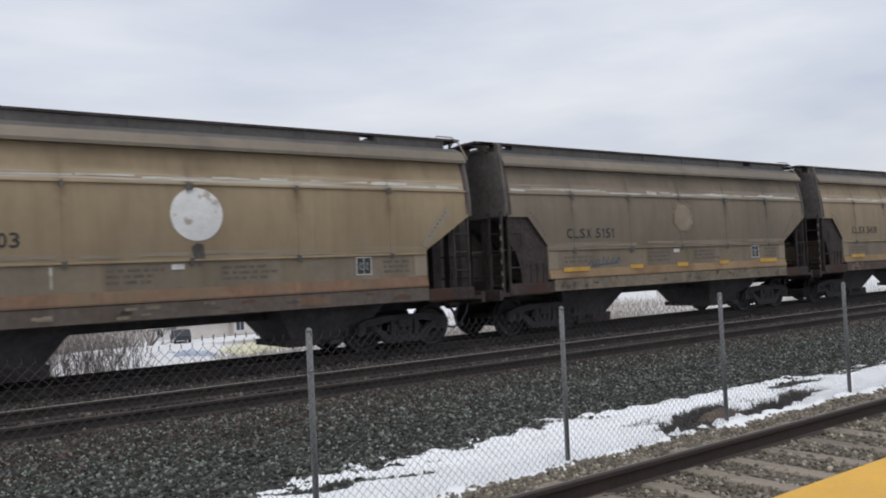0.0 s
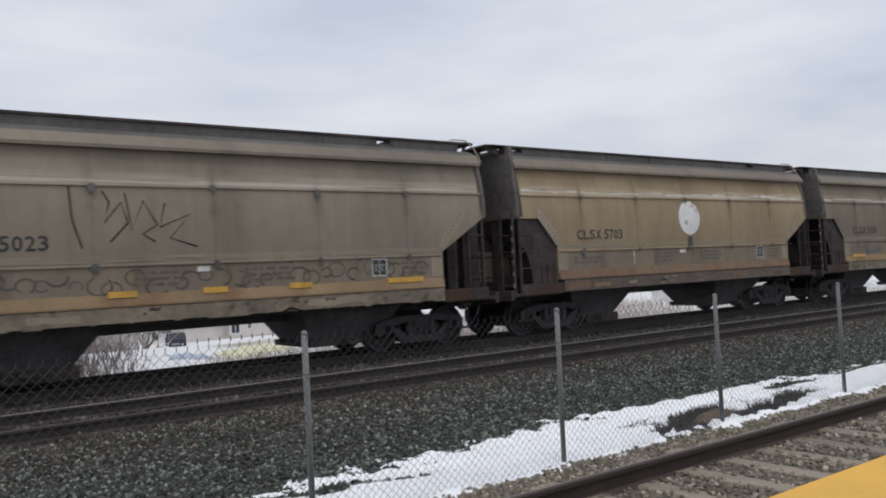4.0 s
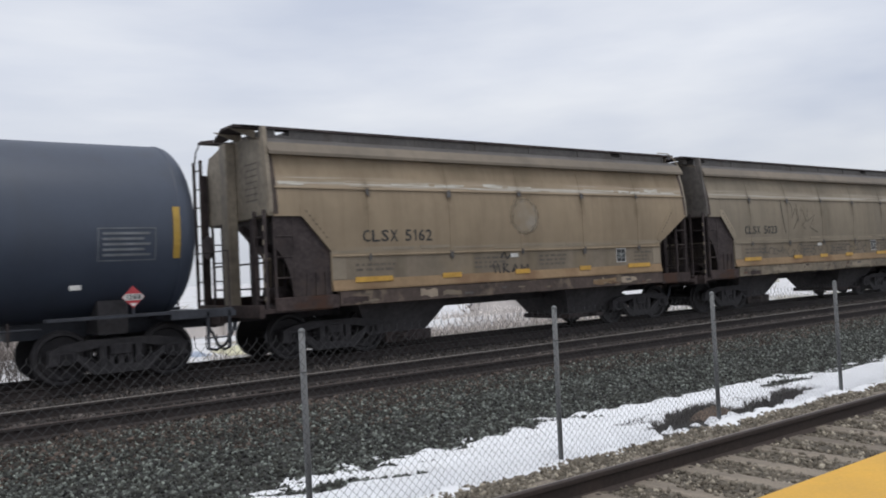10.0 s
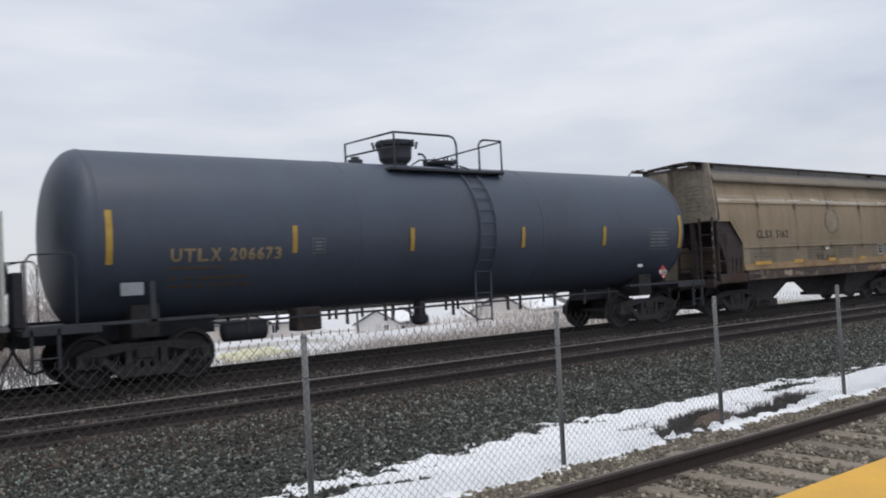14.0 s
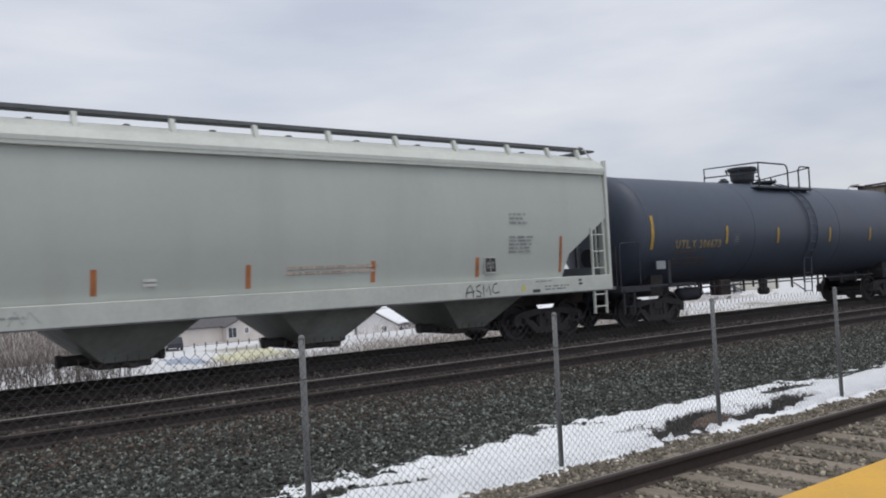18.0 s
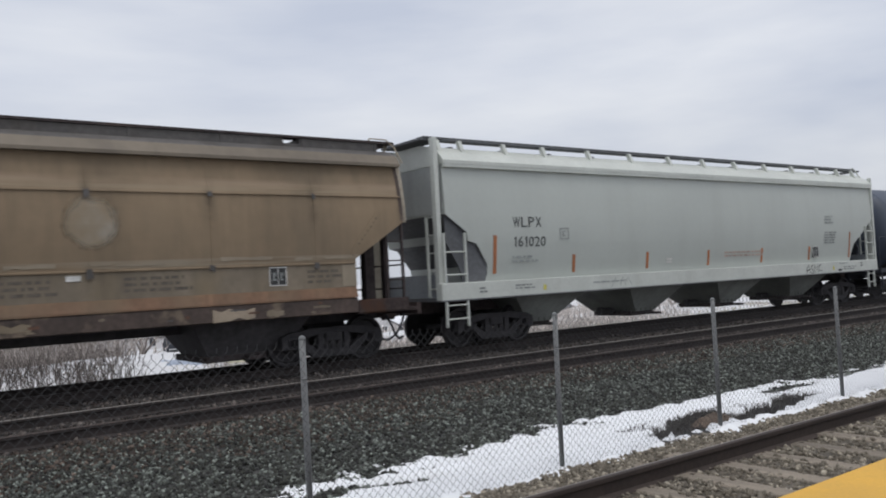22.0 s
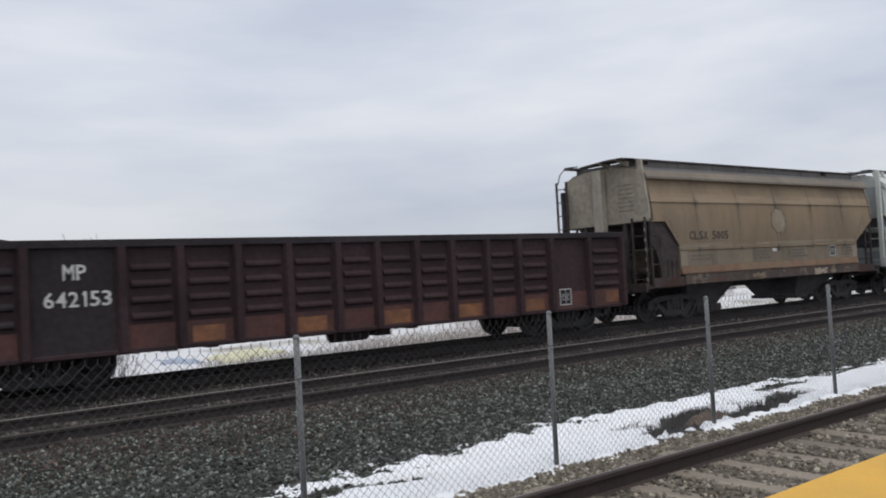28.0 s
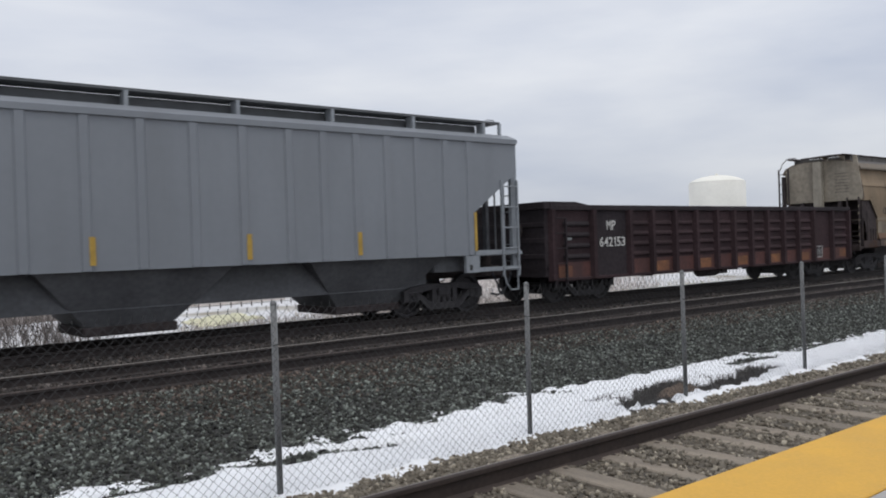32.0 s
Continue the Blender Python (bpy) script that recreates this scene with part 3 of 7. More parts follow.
track("far_main_track", "rusty steel rails on dark creosoted ties in ballast", 15.90, 0.0, M_TIE_DARK, 0.58, -8, 60, tie_lift=-0.012, fixings=False, head=M_RAIL_SOOT)
track("near_main_track", "steel rails with worn tops on reddish creosoted ties", 11.75, 0.0, M_TIE_DARK, 0.58, -4, 48, tie_lift=-0.012, fixings=False)
track("platform_track", "brown rail on weathered grey ties beside the platform", 4.68 - 0.753, -0.085, M_TIE, 0.60, -4.76, 26, tie_lift=0.030)

# platform with its yellow edge
platform = thing("platform", "concrete station platform with a yellow edge strip", "platform", kind="structure")
part("slab", boxes((-60, 200, -6.0, 1.605, -0.6, 0.465), (-60, 200, 1.605, 2.22, -0.6, 0.445)), M_PLATFORM, platform)
strip = bmesh.new()
box(strip, -60, 200, 1.61, 2.24, 0.447, 0.474, bevel=0.006)
tactile = part("edge_strip", strip, M_TACTILE, platform, "yellow tactile edge paving")

# ---- fence ----
FENCE_Y, FENCE_Z0, FENCE_Z1 = 5.61, -0.27, 1.235
fence = thing("chain_link_fence", "galvanised chain-link fence with round posts beside the track", "fence", kind="structure", at=(0, FENCE_Y, 0))
POSTS = [-2.4, 0.2, 2.86, 5.50, 8.01, 10.73, 13.3, 15.9, 18.5, 21.1, 23.7, 26.3, 28.9, 31.5, 34.1, 36.7]
for k, x in enumerate(POSTS):
    lean = (0.012 if k % 3 == 0 else -0.006)
    bm = rod(bmesh.new(), (x, 0, FENCE_Z0 - 0.1), (x + lean, 0, FENCE_Z1 - 0.03), 0.0245, 12)
    bmesh.ops.create_uvsphere(bm, u_segments=10, v_segments=5, radius=0.027, matrix=Matrix.Translation((x + lean, 0, FENCE_Z1 - 0.03)))
    p = part("post", bm, M_GALV, fence, smooth=True)
    part("tie_wire", tube([(x - 0.034, -0.03, 0.9), (x + 0.034, -0.036, 0.905)], 0.004, 5), M_WIRE, p)


def chain_link(x0, x1, z0, z1, step=0.074, rise=0.037, r=0.0018):
    """Woven wires, each a zigzag that hooks its neighbours; twisted ends stand up at the top."""
    verts, faces = [], []

    def seg(a, b):
        a, b = Vector(a), Vector(b)
        d = (b - a).normalized()
        u = d.cross(Vector((0, 1, 0))).normalized() * r
        u = -u if u.z < 0 else u
        v = d.cross(u).normalized() * r
        base = len(verts)
        for p in (a, b):
            for q in (u, v * 0.87 - u * 0.5, -v * 0.87 - u * 0.5):
                verts.append(p + q)
        for i in range(3):
            j = (i + 1) % 3
            faces.append((base + i, base + j, base + 3 + j, base + 3 + i))
    n = int((x1 - x0) / step)
    m = int((z1 - z0) / rise)
    st = (x1 - x0) / n
    for i in range(n + 1):
        xc = x0 + i * st
        for s in (-1, 1):
            pts = []
            for k in range(m + 1):
                pts.append((xc + s * st * 0.5 * (1 if k % 2 else 0), 0.004 * s * (1 if k % 2 else -1), z0 + k * rise))
            for a, b in zip(pts, pts[1:]):
                if x0 - 0.001 <= a[0] <= x1 + 0.001 and x0 - 0.001 <= b[0] <= x1 + 0.001:
                    seg(a, b)
        top = z0 + m * rise
        seg((xc, 0, top), (xc + 0.006, 0.0, top + 0.035))
        seg((xc + 0.004, 0.004, top), (xc - 0.004, 0.002, top + 0.03))
    me = bpy.data.meshes.new("chain_link")
    me.from_pydata(verts, [], faces)
    return me


for a, b in zip(POSTS, POSTS[1:]):
    if a < 30:
        place("chain_link", chain_link(a + 0.01, b - 0.01, FENCE_Z0 + 0.03, FENCE_Z1 - 0.05), M_WIRE, fence, "woven wire mesh with twisted top ends", at=(0, -0.038, 0))


# ---- train: parts shared by all cars ----
TRAIN_Y = 15.90
WHEEL_R = 0.457
WHEELS = []


def wheelset_mesh():
    bm = bmesh.new()
    for s in (-1, 1):
        y = 0.717 * s
        prof = [(y - 0.014 * s, 0.10), (y - 0.014 * s, 0.36), (y - 0.014 * s, 0.483), (y + 0.012 * s, 0.483), (y + 0.03 * s, WHEEL_R), (y + 0.118 * s, WHEEL_R - 0.004),
                (y + 0.118 * s, 0.39), (y + 0.045 * s, 0.36), (y + 0.030 * s, 0.20), (y + 0.10 * s, 0.14), (y + 0.12 * s, 0.09)]
        lathe(bm, prof, "y", 28)
    rod(bm, (0, -1.02, 0), (0, 1.02, 0), 0.075, 12)
    for s in (-1, 1):
        rod(bm, (0, 0.99 * s, 0), (0, 1.12 * s, 0), 0.11, 10)
        for a in (90, 210, 330):
            c = Vector((0.06 * math.cos(radians(a)), 1.125 * s, 0.06 * math.sin(radians(a))))
            rod(bm, c - Vector((0, 0.01, 0)), c + Vector((0, 0.012, 0)), 0.018, 6)
    me = bpy.data.meshes.new("wheelset")
    bm.to_mesh(me)
    bm.free()
    me.shade_auto_smooth(angle=radians(35)) if hasattr(me, "shade_auto_smooth") else None
    return me


WHEELSET = wheelset_mesh()
M_WHEEL = mat("dark greasy wheel steel", (0.036, 0.033, 0.035), 0.65, metal=0.3, vary=0.3, scale=4, fine=20, bump=0.1)


def side_frame_mesh():
    """Cast truck side frame with its spring window, seen from the side, 1.78 m between axles."""
    bm = bmesh.new()
    top = [(-1.16, 0.36), (-1.16, 0.60), (-0.98, 0.68), (-0.55, 0.74), (0.55, 0.74), (0.98, 0.68), (1.16, 0.60), (1.16, 0.36), (0.98, 0.36), (0.94, 0.50), (0.78, 0.54),
           (0.34, 0.62), (-0.34, 0.62), (-0.78, 0.54), (-0.94, 0.50), (-0.98, 0.36)]
    prism(bm, top, "y", -0.07, 0.07)
    low = [(-0.86, 0.54), (-0.72, 0.54), (-0.36, 0.30), (0.36, 0.30), (0.72, 0.54), (0.86, 0.54), (0.46, 0.15), (-0.46, 0.15)]
    prism(bm, low, "y", -0.065, 0.065)
    for s in (-1, 1):
        box(bm, 0.30 * s - 0.06, 0.30 * s + 0.06, -0.08, 0.08, 0.29, 0.63)
        box(bm, 0.89 * s - 0.14, 0.89 * s + 0.14, -0.09, 0.09, 0.38, 0.58, bevel=0.02)
    for k in (-0.16, 0.0, 0.16):
        rod(bm, (k, 0, 0.30), (k, 0, 0.50), 0.062, 10)
    me = bpy.data.meshes.new("side_frame")
    bm.to_mesh(me)
    bm.free()
    return me


SIDE_FRAME = side_frame_mesh()
bm = boxes((-0.19, 0.19, -1.12, 1.12, 0.46, 0.66), (-0.23, 0.23, -0.36, 0.36, 0.60, 0.74), bevel=0.02)
for s in (-1, 1):
    rod(bm, (0.55 * s, -0.95, 0.42), (0.55 * s, 0.95, 0.42), 0.045, 8)
    for y in (-0.72, 0.72):
        box(bm, 0.40 * s - 0.035, 0.40 * s + 0.035, y - 0.06, y + 0.06, 0.30, 0.62)
    box(bm, min(0.28 * s, 0.42 * s), max(0.28 * s, 0.42 * s), -0.80, 0.80, 0.17, 0.34, bevel=0.02)
BOLSTER = bpy.data.meshes.new("bolster")
bm.to_mesh(BOLSTER)
bm.free()


def truck(car, x, material=None):
    t = new("truck")
    t.parent = car
    t.location = (x, 0, 0)
    for s in (-1, 1):
        place("side_frame", SIDE_FRAME, material or M_TRUCK, t, at=(0, 1.03 * s, 0))
    place("bolster", BOLSTER, material or M_TRUCK, t)
    for s in (-0.89, 0.89):
        w = place("wheelset", WHEELSET, M_WHEEL, t, at=(s, 0, WHEEL_R))
        WHEELS.append((w, s))
    return t


def coupler(car, x, s):
    bm = boxes((min(x - 0.5 * s, x + 0.18 * s), max(x - 0.5 * s, x + 0.18 * s), -0.08, 0.08, 0.80, 0.98), bevel=0.02)
    box(bm, min(x + 0.12 * s, x + 0.40 * s), max(x + 0.12 * s, x + 0.40 * s), -0.13, 0.10, 0.74, 1.04, bevel=0.05)
    rod(bm, (x + 0.30 * s, 0.07, 0.72), (x + 0.30 * s, 0.07, 1.06), 0.035, 8)
    c = part("coupler", bm, M_SOOT, car)
    hose = [(x - 0.02 * s, -0.32, 0.86), (x + 0.10 * s, -0.36, 0.62), (x + 0.22 * s, -0.30, 0.40), (x + 0.38 * s, -0.22, 0.29), (x + 0.54 * s, -0.12, 0.33)]
    part("air_hose", tube(hose, 0.028, 7), M_BLACK, c, "hanging black air hose")
    return c


def ladder(car, x0, x1, y, z0, z1, material, step=0.40, r=0.014, name="ladder"):
    bm = bmesh.new()
    for x in (x0, x1):
        box(bm, x - 0.022, x + 0.022, y - 0.03, y + 0.03, z0, z1)
    z = z0 + 0.18
    while z < z1:
        rod(bm, (x0, y - 0.02, z), (x1, y - 0.02, z), r, 6)
        z += step
    return part(name, bm, material, car)


def end_ladder(car, x, y0, y1, z0, z1, material, step=0.40):
    bm = bmesh.new()
    for y in (y0, y1):
        box(bm, x - 0.03, x + 0.03, y - 0.022, y + 0.022, z0, z1)
    z = z0 + 0.18
    while z < z1:
        rod(bm, (x, y0, z), (x, y1, z), 0.014, 6)
        z += step
    return part("end_ladder", bm, material, car)


def placard_square(car, x, z, size, y, frame_mat=None, field=None):
    """A small black stencil panel with a pale border and two ticks."""
    h = size / 2
    p = part("stencil_panel", boxes((x - h, x + h, y - 0.004, y, z - h, z + h)), field or M_INK, car, "black stencil panel with white border")
    w = size * 0.055
    for r in ((x - h, x + h, y - 0.008, y - 0.004, z + h - w, z + h), (x - h, x + h, y - 0.008, y - 0.004, z - h, z - h + w),
              (x - h, x - h + w, y - 0.008, y - 0.004, z - h, z + h), (x + h - w, x + h, y - 0.008, y - 0.004, z - h, z + h),
              (x - w * 0.3, x + w * 0.3, y - 0.008, y - 0.004, z - h + w, z + h - w)):
        part("border", boxes(r), frame_mat or M_INK_WHITE, p)
    for s in (-1, 1):
        u = x + s * h * 0.42
        part("mark", boxes((u - h * 0.16, u - h * 0.04, y - 0.008, y - 0.004, z - h * 0.42, z + h * 0.42), (u - h * 0.04, u + h * 0.18, y - 0.008, y - 0.004, z - h * 0.42, z - h * 0.28), (u + h * 0.06, u + h * 0.18, y - 0.008, y - 0.004, z + h * 0.05, z + h * 0.42)), frame_mat or M_STENCIL_PALE, p)


def text_bars(car, x, z, w, rows, y, material=None, height=0.055, gap=0.10, seed=0):
    """Unreadable stencil lines as plain bars."""
    rnd = random.Random(seed)
    for k in range(rows):
        u, end = x, x + w * rnd.uniform(0.7, 1.0)
        while u < end - 0.03:
            v = min(u + rnd.uniform(0.06, 0.24), end)
            part("stencil_bar", boxes((u, v, y - 0.003, y, z - k * gap, z - k * gap + height)), material or M_INK_FAINT, car)
            u = v + rnd.uniform(0.03, 0.07)


def scribble(car, name, strokes, y, material, width=0.02, label=""):
    """Spray-painted strokes, each a bent line of (x, z)."""
    for st in strokes:
        bm = bmesh.new()
        pts = [Vector((x, y, z)) for x, z in st]
        rows = []
        for k, p in enumerate(pts):
            d = pts[min(k + 1, len(pts) - 1)] - pts[max(k - 1, 0)]
            n = Vector((-d.z, 0, d.x)).normalized() * width / 2
            rows.append((bm.verts.new(p + n), bm.verts.new(p - n)))
        for (a, b), (c, d) in zip(rows, rows[1:]):
            bm.faces.new((a, b, d, c))
        bmesh.ops.solidify(bm, geom=bm.faces[:], thickness=0.002)
        part(name, bm, material, car, label)


GRAFFITI_TALL = [[(0.0, 0.55), (0.02, 0.25), (0.12, 0.0)], [(0.35, 0.50), (0.42, 0.40), (0.36, 0.22), (0.55, 0.40), (0.62, 0.22), (0.42, 0.05)],
                 [(0.60, 0.48), (0.66, 0.15), (0.80, 0.42), (0.95, 0.20), (0.78, 0.12), (0.92, 0.05)], [(1.05, 0.40), (0.98, 0.18), (1.35, 0.30), (1.10, 0.08), (1.42, 0.0)]]
GRAFFITI_LOW = [[(0.0, 0.30), (0.06, 0.0), (0.12, 0.30), (0.18, 0.0)], [(0.26, 0.0), (0.26, 0.28), (0.38, 0.26), (0.27, 0.14), (0.42, 0.0)],
                [(0.48, 0.02), (0.56, 0.26), (0.64, 0.0), (0.50, 0.12)], [(0.72, 0.0), (0.72, 0.24), (0.80, 0.10), (0.88, 0.26), (0.90, 0.0)], [(0.2, 0.45), (0.3, 0.62), (0.36, 0.42), (0.5, 0.58)]]


def reflectors(car, rows, material, y):
    for x0, x1, z0, z1 in rows:
        part("reflector", boxes((x0, x1, y - 0.006, y, z0, z1)), material, car)


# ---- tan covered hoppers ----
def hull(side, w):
    """A hopper body from its side outline; the slope sheets under the ends take the second material, darkened for shade
    and grime.
    """
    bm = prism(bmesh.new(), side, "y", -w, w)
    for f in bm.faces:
        # downward faces get a darker colour that paints in shade as well as grime
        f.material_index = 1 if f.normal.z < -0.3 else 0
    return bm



M_RUST_DARK = mat("sooty rust-brown steel", (0.066, 0.050, 0.047), 0.85, spec=0.2, vary=0.35, scale=2.0, fine=14, bump=0.15, second=(0.075, 0.042, 0.030), patch=0.06)
CL_HALF, CL_W = 6.30, 1.60


SIDE_CURVE = ([1.3, 2.02, 2.4, 2.8, 3.1, 3.4, 3.7, 4.05], [0.0, 0.0, 0.018, 0.02, 0.004, -0.032, -0.092, -0.19])
YELLOW_ROW = ((-4.62, -3.72), (-2.2, -1.7), (-0.27, 0.19), (1.65, 2.1), (3.68, 4.56))


def clsx(xc, number, name_label, tan, disc=None, graffiti=0, seed=0, yellow=YELLOW_ROW, mark=(-4.45, -3.58, -3.42, -2.73), disc_x=0.08, box_x=3.48, patches=(), end=None, stripe=True):
    rnd = random.Random(seed)
    car = thing("covered_hopper_car", name_label, "freight car", "tan hopper cars", at=(xc, TRAIN_Y, 0))
    h = CL_HALF
    side = [(-h, 4.05), (-h, 2.82), (-5.70, 2.82), (-5.10, 2.12), (-5.10, 1.33), (5.10, 1.33), (5.10, 2.10), (h, 2.85), (h, 4.05)]
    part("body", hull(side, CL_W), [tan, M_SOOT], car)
    # roof: sloping eave band, then a low arch
    arch = [(-CL_W + 0.03, 4.02), (-CL_W + 0.03, 4.08), (-1.44, 4.27), (-1.15, 4.40), (-0.60, 4.47), (0.60, 4.47), (1.15, 4.40), (1.44, 4.27), (CL_W - 0.03, 4.08), (CL_W - 0.03, 4.02)]
    bm = prism(bmesh.new(), arch, "x", -h - 0.02, h + 0.02)
    for f in bm.faces:
        f.material_index = 1 if f.calc_center_median().z > 4.30 and abs(f.normal.x) < 0.5 else 0
    part("roof", bm, [M_EAVE, M_TAN_DARK], car, "sooty roof with a pale eave")
    for a, b, top in ((-h + 0.10, -h + 0.28, 4.57), (-h + 0.28, -h + 0.64, 4.465), (-h + 0.64, 3.85, 4.57), (3.85, 4.20, 4.465), (4.20, h - 0.30, 4.57)):
        part("roof_coaming", boxes((a, b, -1.12, 1.12, 4.36, top)), M_TAN_DARK, car)
    # trough hatch cover with its battens, and the two running boards
    bm = boxes((-5.55, 5.55, -0.42, 0.42, 4.44, 4.56), bevel=0.02)
    for k in range(12):
        x = -5.5 + k
        box(bm, x - 0.03, x + 0.03, -0.5, 0.5, 4.54, 4.58)
    part("trough_hatch", bm, M_TAN_DARK, car)
    for s in (-1, 1):
        part("running_board", boxes((-h - 0.38, h + 0.10, min(0.88 * s, 1.16 * s), max(0.88 * s, 1.16 * s), 4.575, 4.625)), M_SOOT, car, "dark grating walkway")
        for k in range(8):
            x = -h + 0.3 + k * (2 * h - 0.6) / 7
            part("walkway_bracket", boxes((x - 0.025, x + 0.025, min(0.6 * s, 1.14 * s), max(0.6 * s, 1.14 * s), 4.38, 4.60)), M_TAN_DARK, car)
    for s in (-1, 1):
        part("crossover_board", (prism(bmesh.new(), [(-h - 0.02, -1.16), (-h - 0.54, -1.16), (-h - 0.56, -0.6), (-h - 0.20, 0.7), (-h - 0.02, 0.7)], "z", 4.57, 4.62) if s < 0 else boxes((h + 0.02, h + 0.16, -1.16, 1.16, 4.57, 4.62))), M_SOOT, car)
        for y in (-0.95, -0.3):
            part("crossover_bracket", prism(bmesh.new(), [(s * (h + 0.02), 4.59), (s * (h + (0.60 if s < 0 else 0.14)), 4.59), (s * (h + 0.02), 4.40)][::s], "y", y - 0.025, y + 0.025), end, car)
        if s < 0:
            part("corner_post", prism(bmesh.new(), [(-CL_W - 0.01, 2.9), (-1.44, 2.9), (-1.30, 4.57), (-1.44, 4.57), (-CL_W - 0.01, 3.2)], "x", -h - 0.09, -h - 0.005), end, car, "grimed corner stiffener up to the roof edge")
        if s > 0:
            part("roof_handhold", tube([(h - 0.45, -1.10, 4.62), (h - 0.42, -1.10, 4.68), (h - 0.02, -1.12, 4.67), (h + 0.14, -1.20, 4.50), (h + 0.16, -1.44, 4.12)], 0.016), M_TAN_PALE, car)
        else:
            part("corner_leg", boxes((-h - 0.26, -h - 0.12, 1.36, 1.50, 1.06, 3.95), bevel=0.012), M_SOOT, car)
    # ridges along the side
    for sy in (-1, 1):
        y0, y1 = sorted((sy * CL_W, sy * (CL_W + 0.03)))
        part("side_rib", boxes((-h + 0.05, h - 0.05, y0, y1, 3.36, 3.40), bevel=0.008), tan, car)
        part("side_rib", boxes((-5.05, 5.05, y0, y1, 2.00, 2.04), bevel=0.008), tan, car)
    Y = -CL_W - 0.003
    # flared lower lip, and the panel above it greyed for shade and grime
    for sy in (-1, 1):
        lip = [(sy * (CL_W - 0.02), 1.325), (sy * (CL_W + 0.055), 1.325), (sy * (CL_W + 0.055), 1.36), (sy * (CL_W + 0.004), 1.54), (sy * (CL_W - 0.02), 1.54)][::sy]
        part("lower_lip", prism(bmesh.new(), lip, "x", -5.09, 5.09), M_RUSTBAND if tan in (M_TAN_GOLD, M_BROWN) else M_LIP, car, "flared rust-tinged lower lip")
        # greyer tint makes the panel look set back in shade; grime streaks it
        part("lower_panel", boxes((-5.06, 5.06, *sorted((sy * (CL_W - 0.01), sy * (CL_W + 0.0025))), 1.54, 2.00)), M_TAN_LOW, car, "lower panel greyed for shade and grime")
    for e in (-1, 1):
        bm = bmesh.new()
        for k in range(13):
            box(bm, e * (h - 0.05) - 0.011, e * (h - 0.05) + 0.011, Y - 0.008, Y, 2.90 + k * 0.085, 2.922 + k * 0.085)
        for k in range(7):
            box(bm, e * (5.62 - 0.072 * k) - 0.011, e * (5.62 - 0.072 * k) + 0.011, Y - 0.016, Y - 0.006, 2.90 - k * 0.085, 2.93 - k * 0.085)
        part("rivet_row", bm, M_RIVET, car)["kind"] = "stuff"
        part("corner_plate", boxes((*sorted((e * 5.085, e * 4.78)), Y - 0.006, Y, 1.56, 1.99)), M_TAN_PALE, car, "pale corner plate")
        part("end_strip", boxes((*sorted((e * h, e * (h - 0.09))), Y - 0.002, Y, 2.86, 4.02)), M_SILL, car)
    for x in (-4.2, -2.1, 0.0, 2.1, 4.2):
        part("weld_seam", boxes((x - 0.012, x + 0.012, Y - 0.004, Y, 2.05, 4.02)), tan, car)
    # broken remains of the white stripe over the upper rib, and chalky scuffs over the lower one
    for z, tall, gap, paint, x_end in ((3.43, 0.09, 0.25, M_STRIPE, h - 0.15), (2.07, 0.08, 0.55, M_TAN_PALE, 4.9), (3.98, 0.035, 0.8, M_TAN_PALE, h - 0.2)):
        x = -x_end
        while x < x_end - 0.3:
            run = rnd.uniform(0.15, 1.3)
            low = z + rnd.uniform(-0.01, 0.05)
            if stripe or z < 3.4:
                flake(car, "worn_stripe", x, min(x + run, x_end), low, low + tall * rnd.uniform(0.4, 1.2), Y, paint, rnd)
            x += run + rnd.uniform(0.02, gap)
    for x in (-4.2, -2.1, 0.0, 2.1, 4.2):
        for z in (3.36, 2.01):
            flake(car, "stain", x - rnd.uniform(0.03, 0.07), x + rnd.uniform(0.03, 0.07), z - rnd.uniform(0.06, 0.16), z + 0.07, Y - 0.031, M_TAN_DARK, rnd)
    # side sill with repainted patches
    for sy in (-1, 1):
        y0, y1 = sorted((sy * (CL_W - 0.12), sy * (CL_W + 0.04)))
        part("side_sill", boxes((-4.95, 5.10, y0, y1, 1.02, 1.32), bevel=0.015), {M_TAN_GOLD: M_SILL_BROWN, M_TAN_GREY: M_SILL_TAN, M_TAN_SOOTY: M_SILL_TAN}.get(tan, M_SILL), car, "stained side sill with repainted patches")
        for e in (-1, 1):
            part("end_sill", boxes((*sorted((e * (5.11 if e > 0 else 4.96), e * (h + 0.05))), *sorted((sy * CL_W, sy * (CL_W + 0.02))), 1.00, 1.27), bevel=0.015), M_RUST_DARK, car, "sooty rust-brown end sill")
    for x0, x1, z0, z1, paint in patches:
        flake(car, "paint_patch", x0, x1, z0, z1, -CL_W - 0.041, paint, rnd)
    for _ in range(16):
        x, z = rnd.uniform(-4.8, 4.8), rnd.uniform(1.05, 1.22)
        flake(car, "paint_patch", x, x + rnd.uniform(0.05, 0.3), z, z + rnd.uniform(0.03, 0.08), -CL_W - 0.0415, rnd.choice((M_TAN_DARK, M_RUST, M_TAN_LOW, M_SILL_TAN)), rnd)
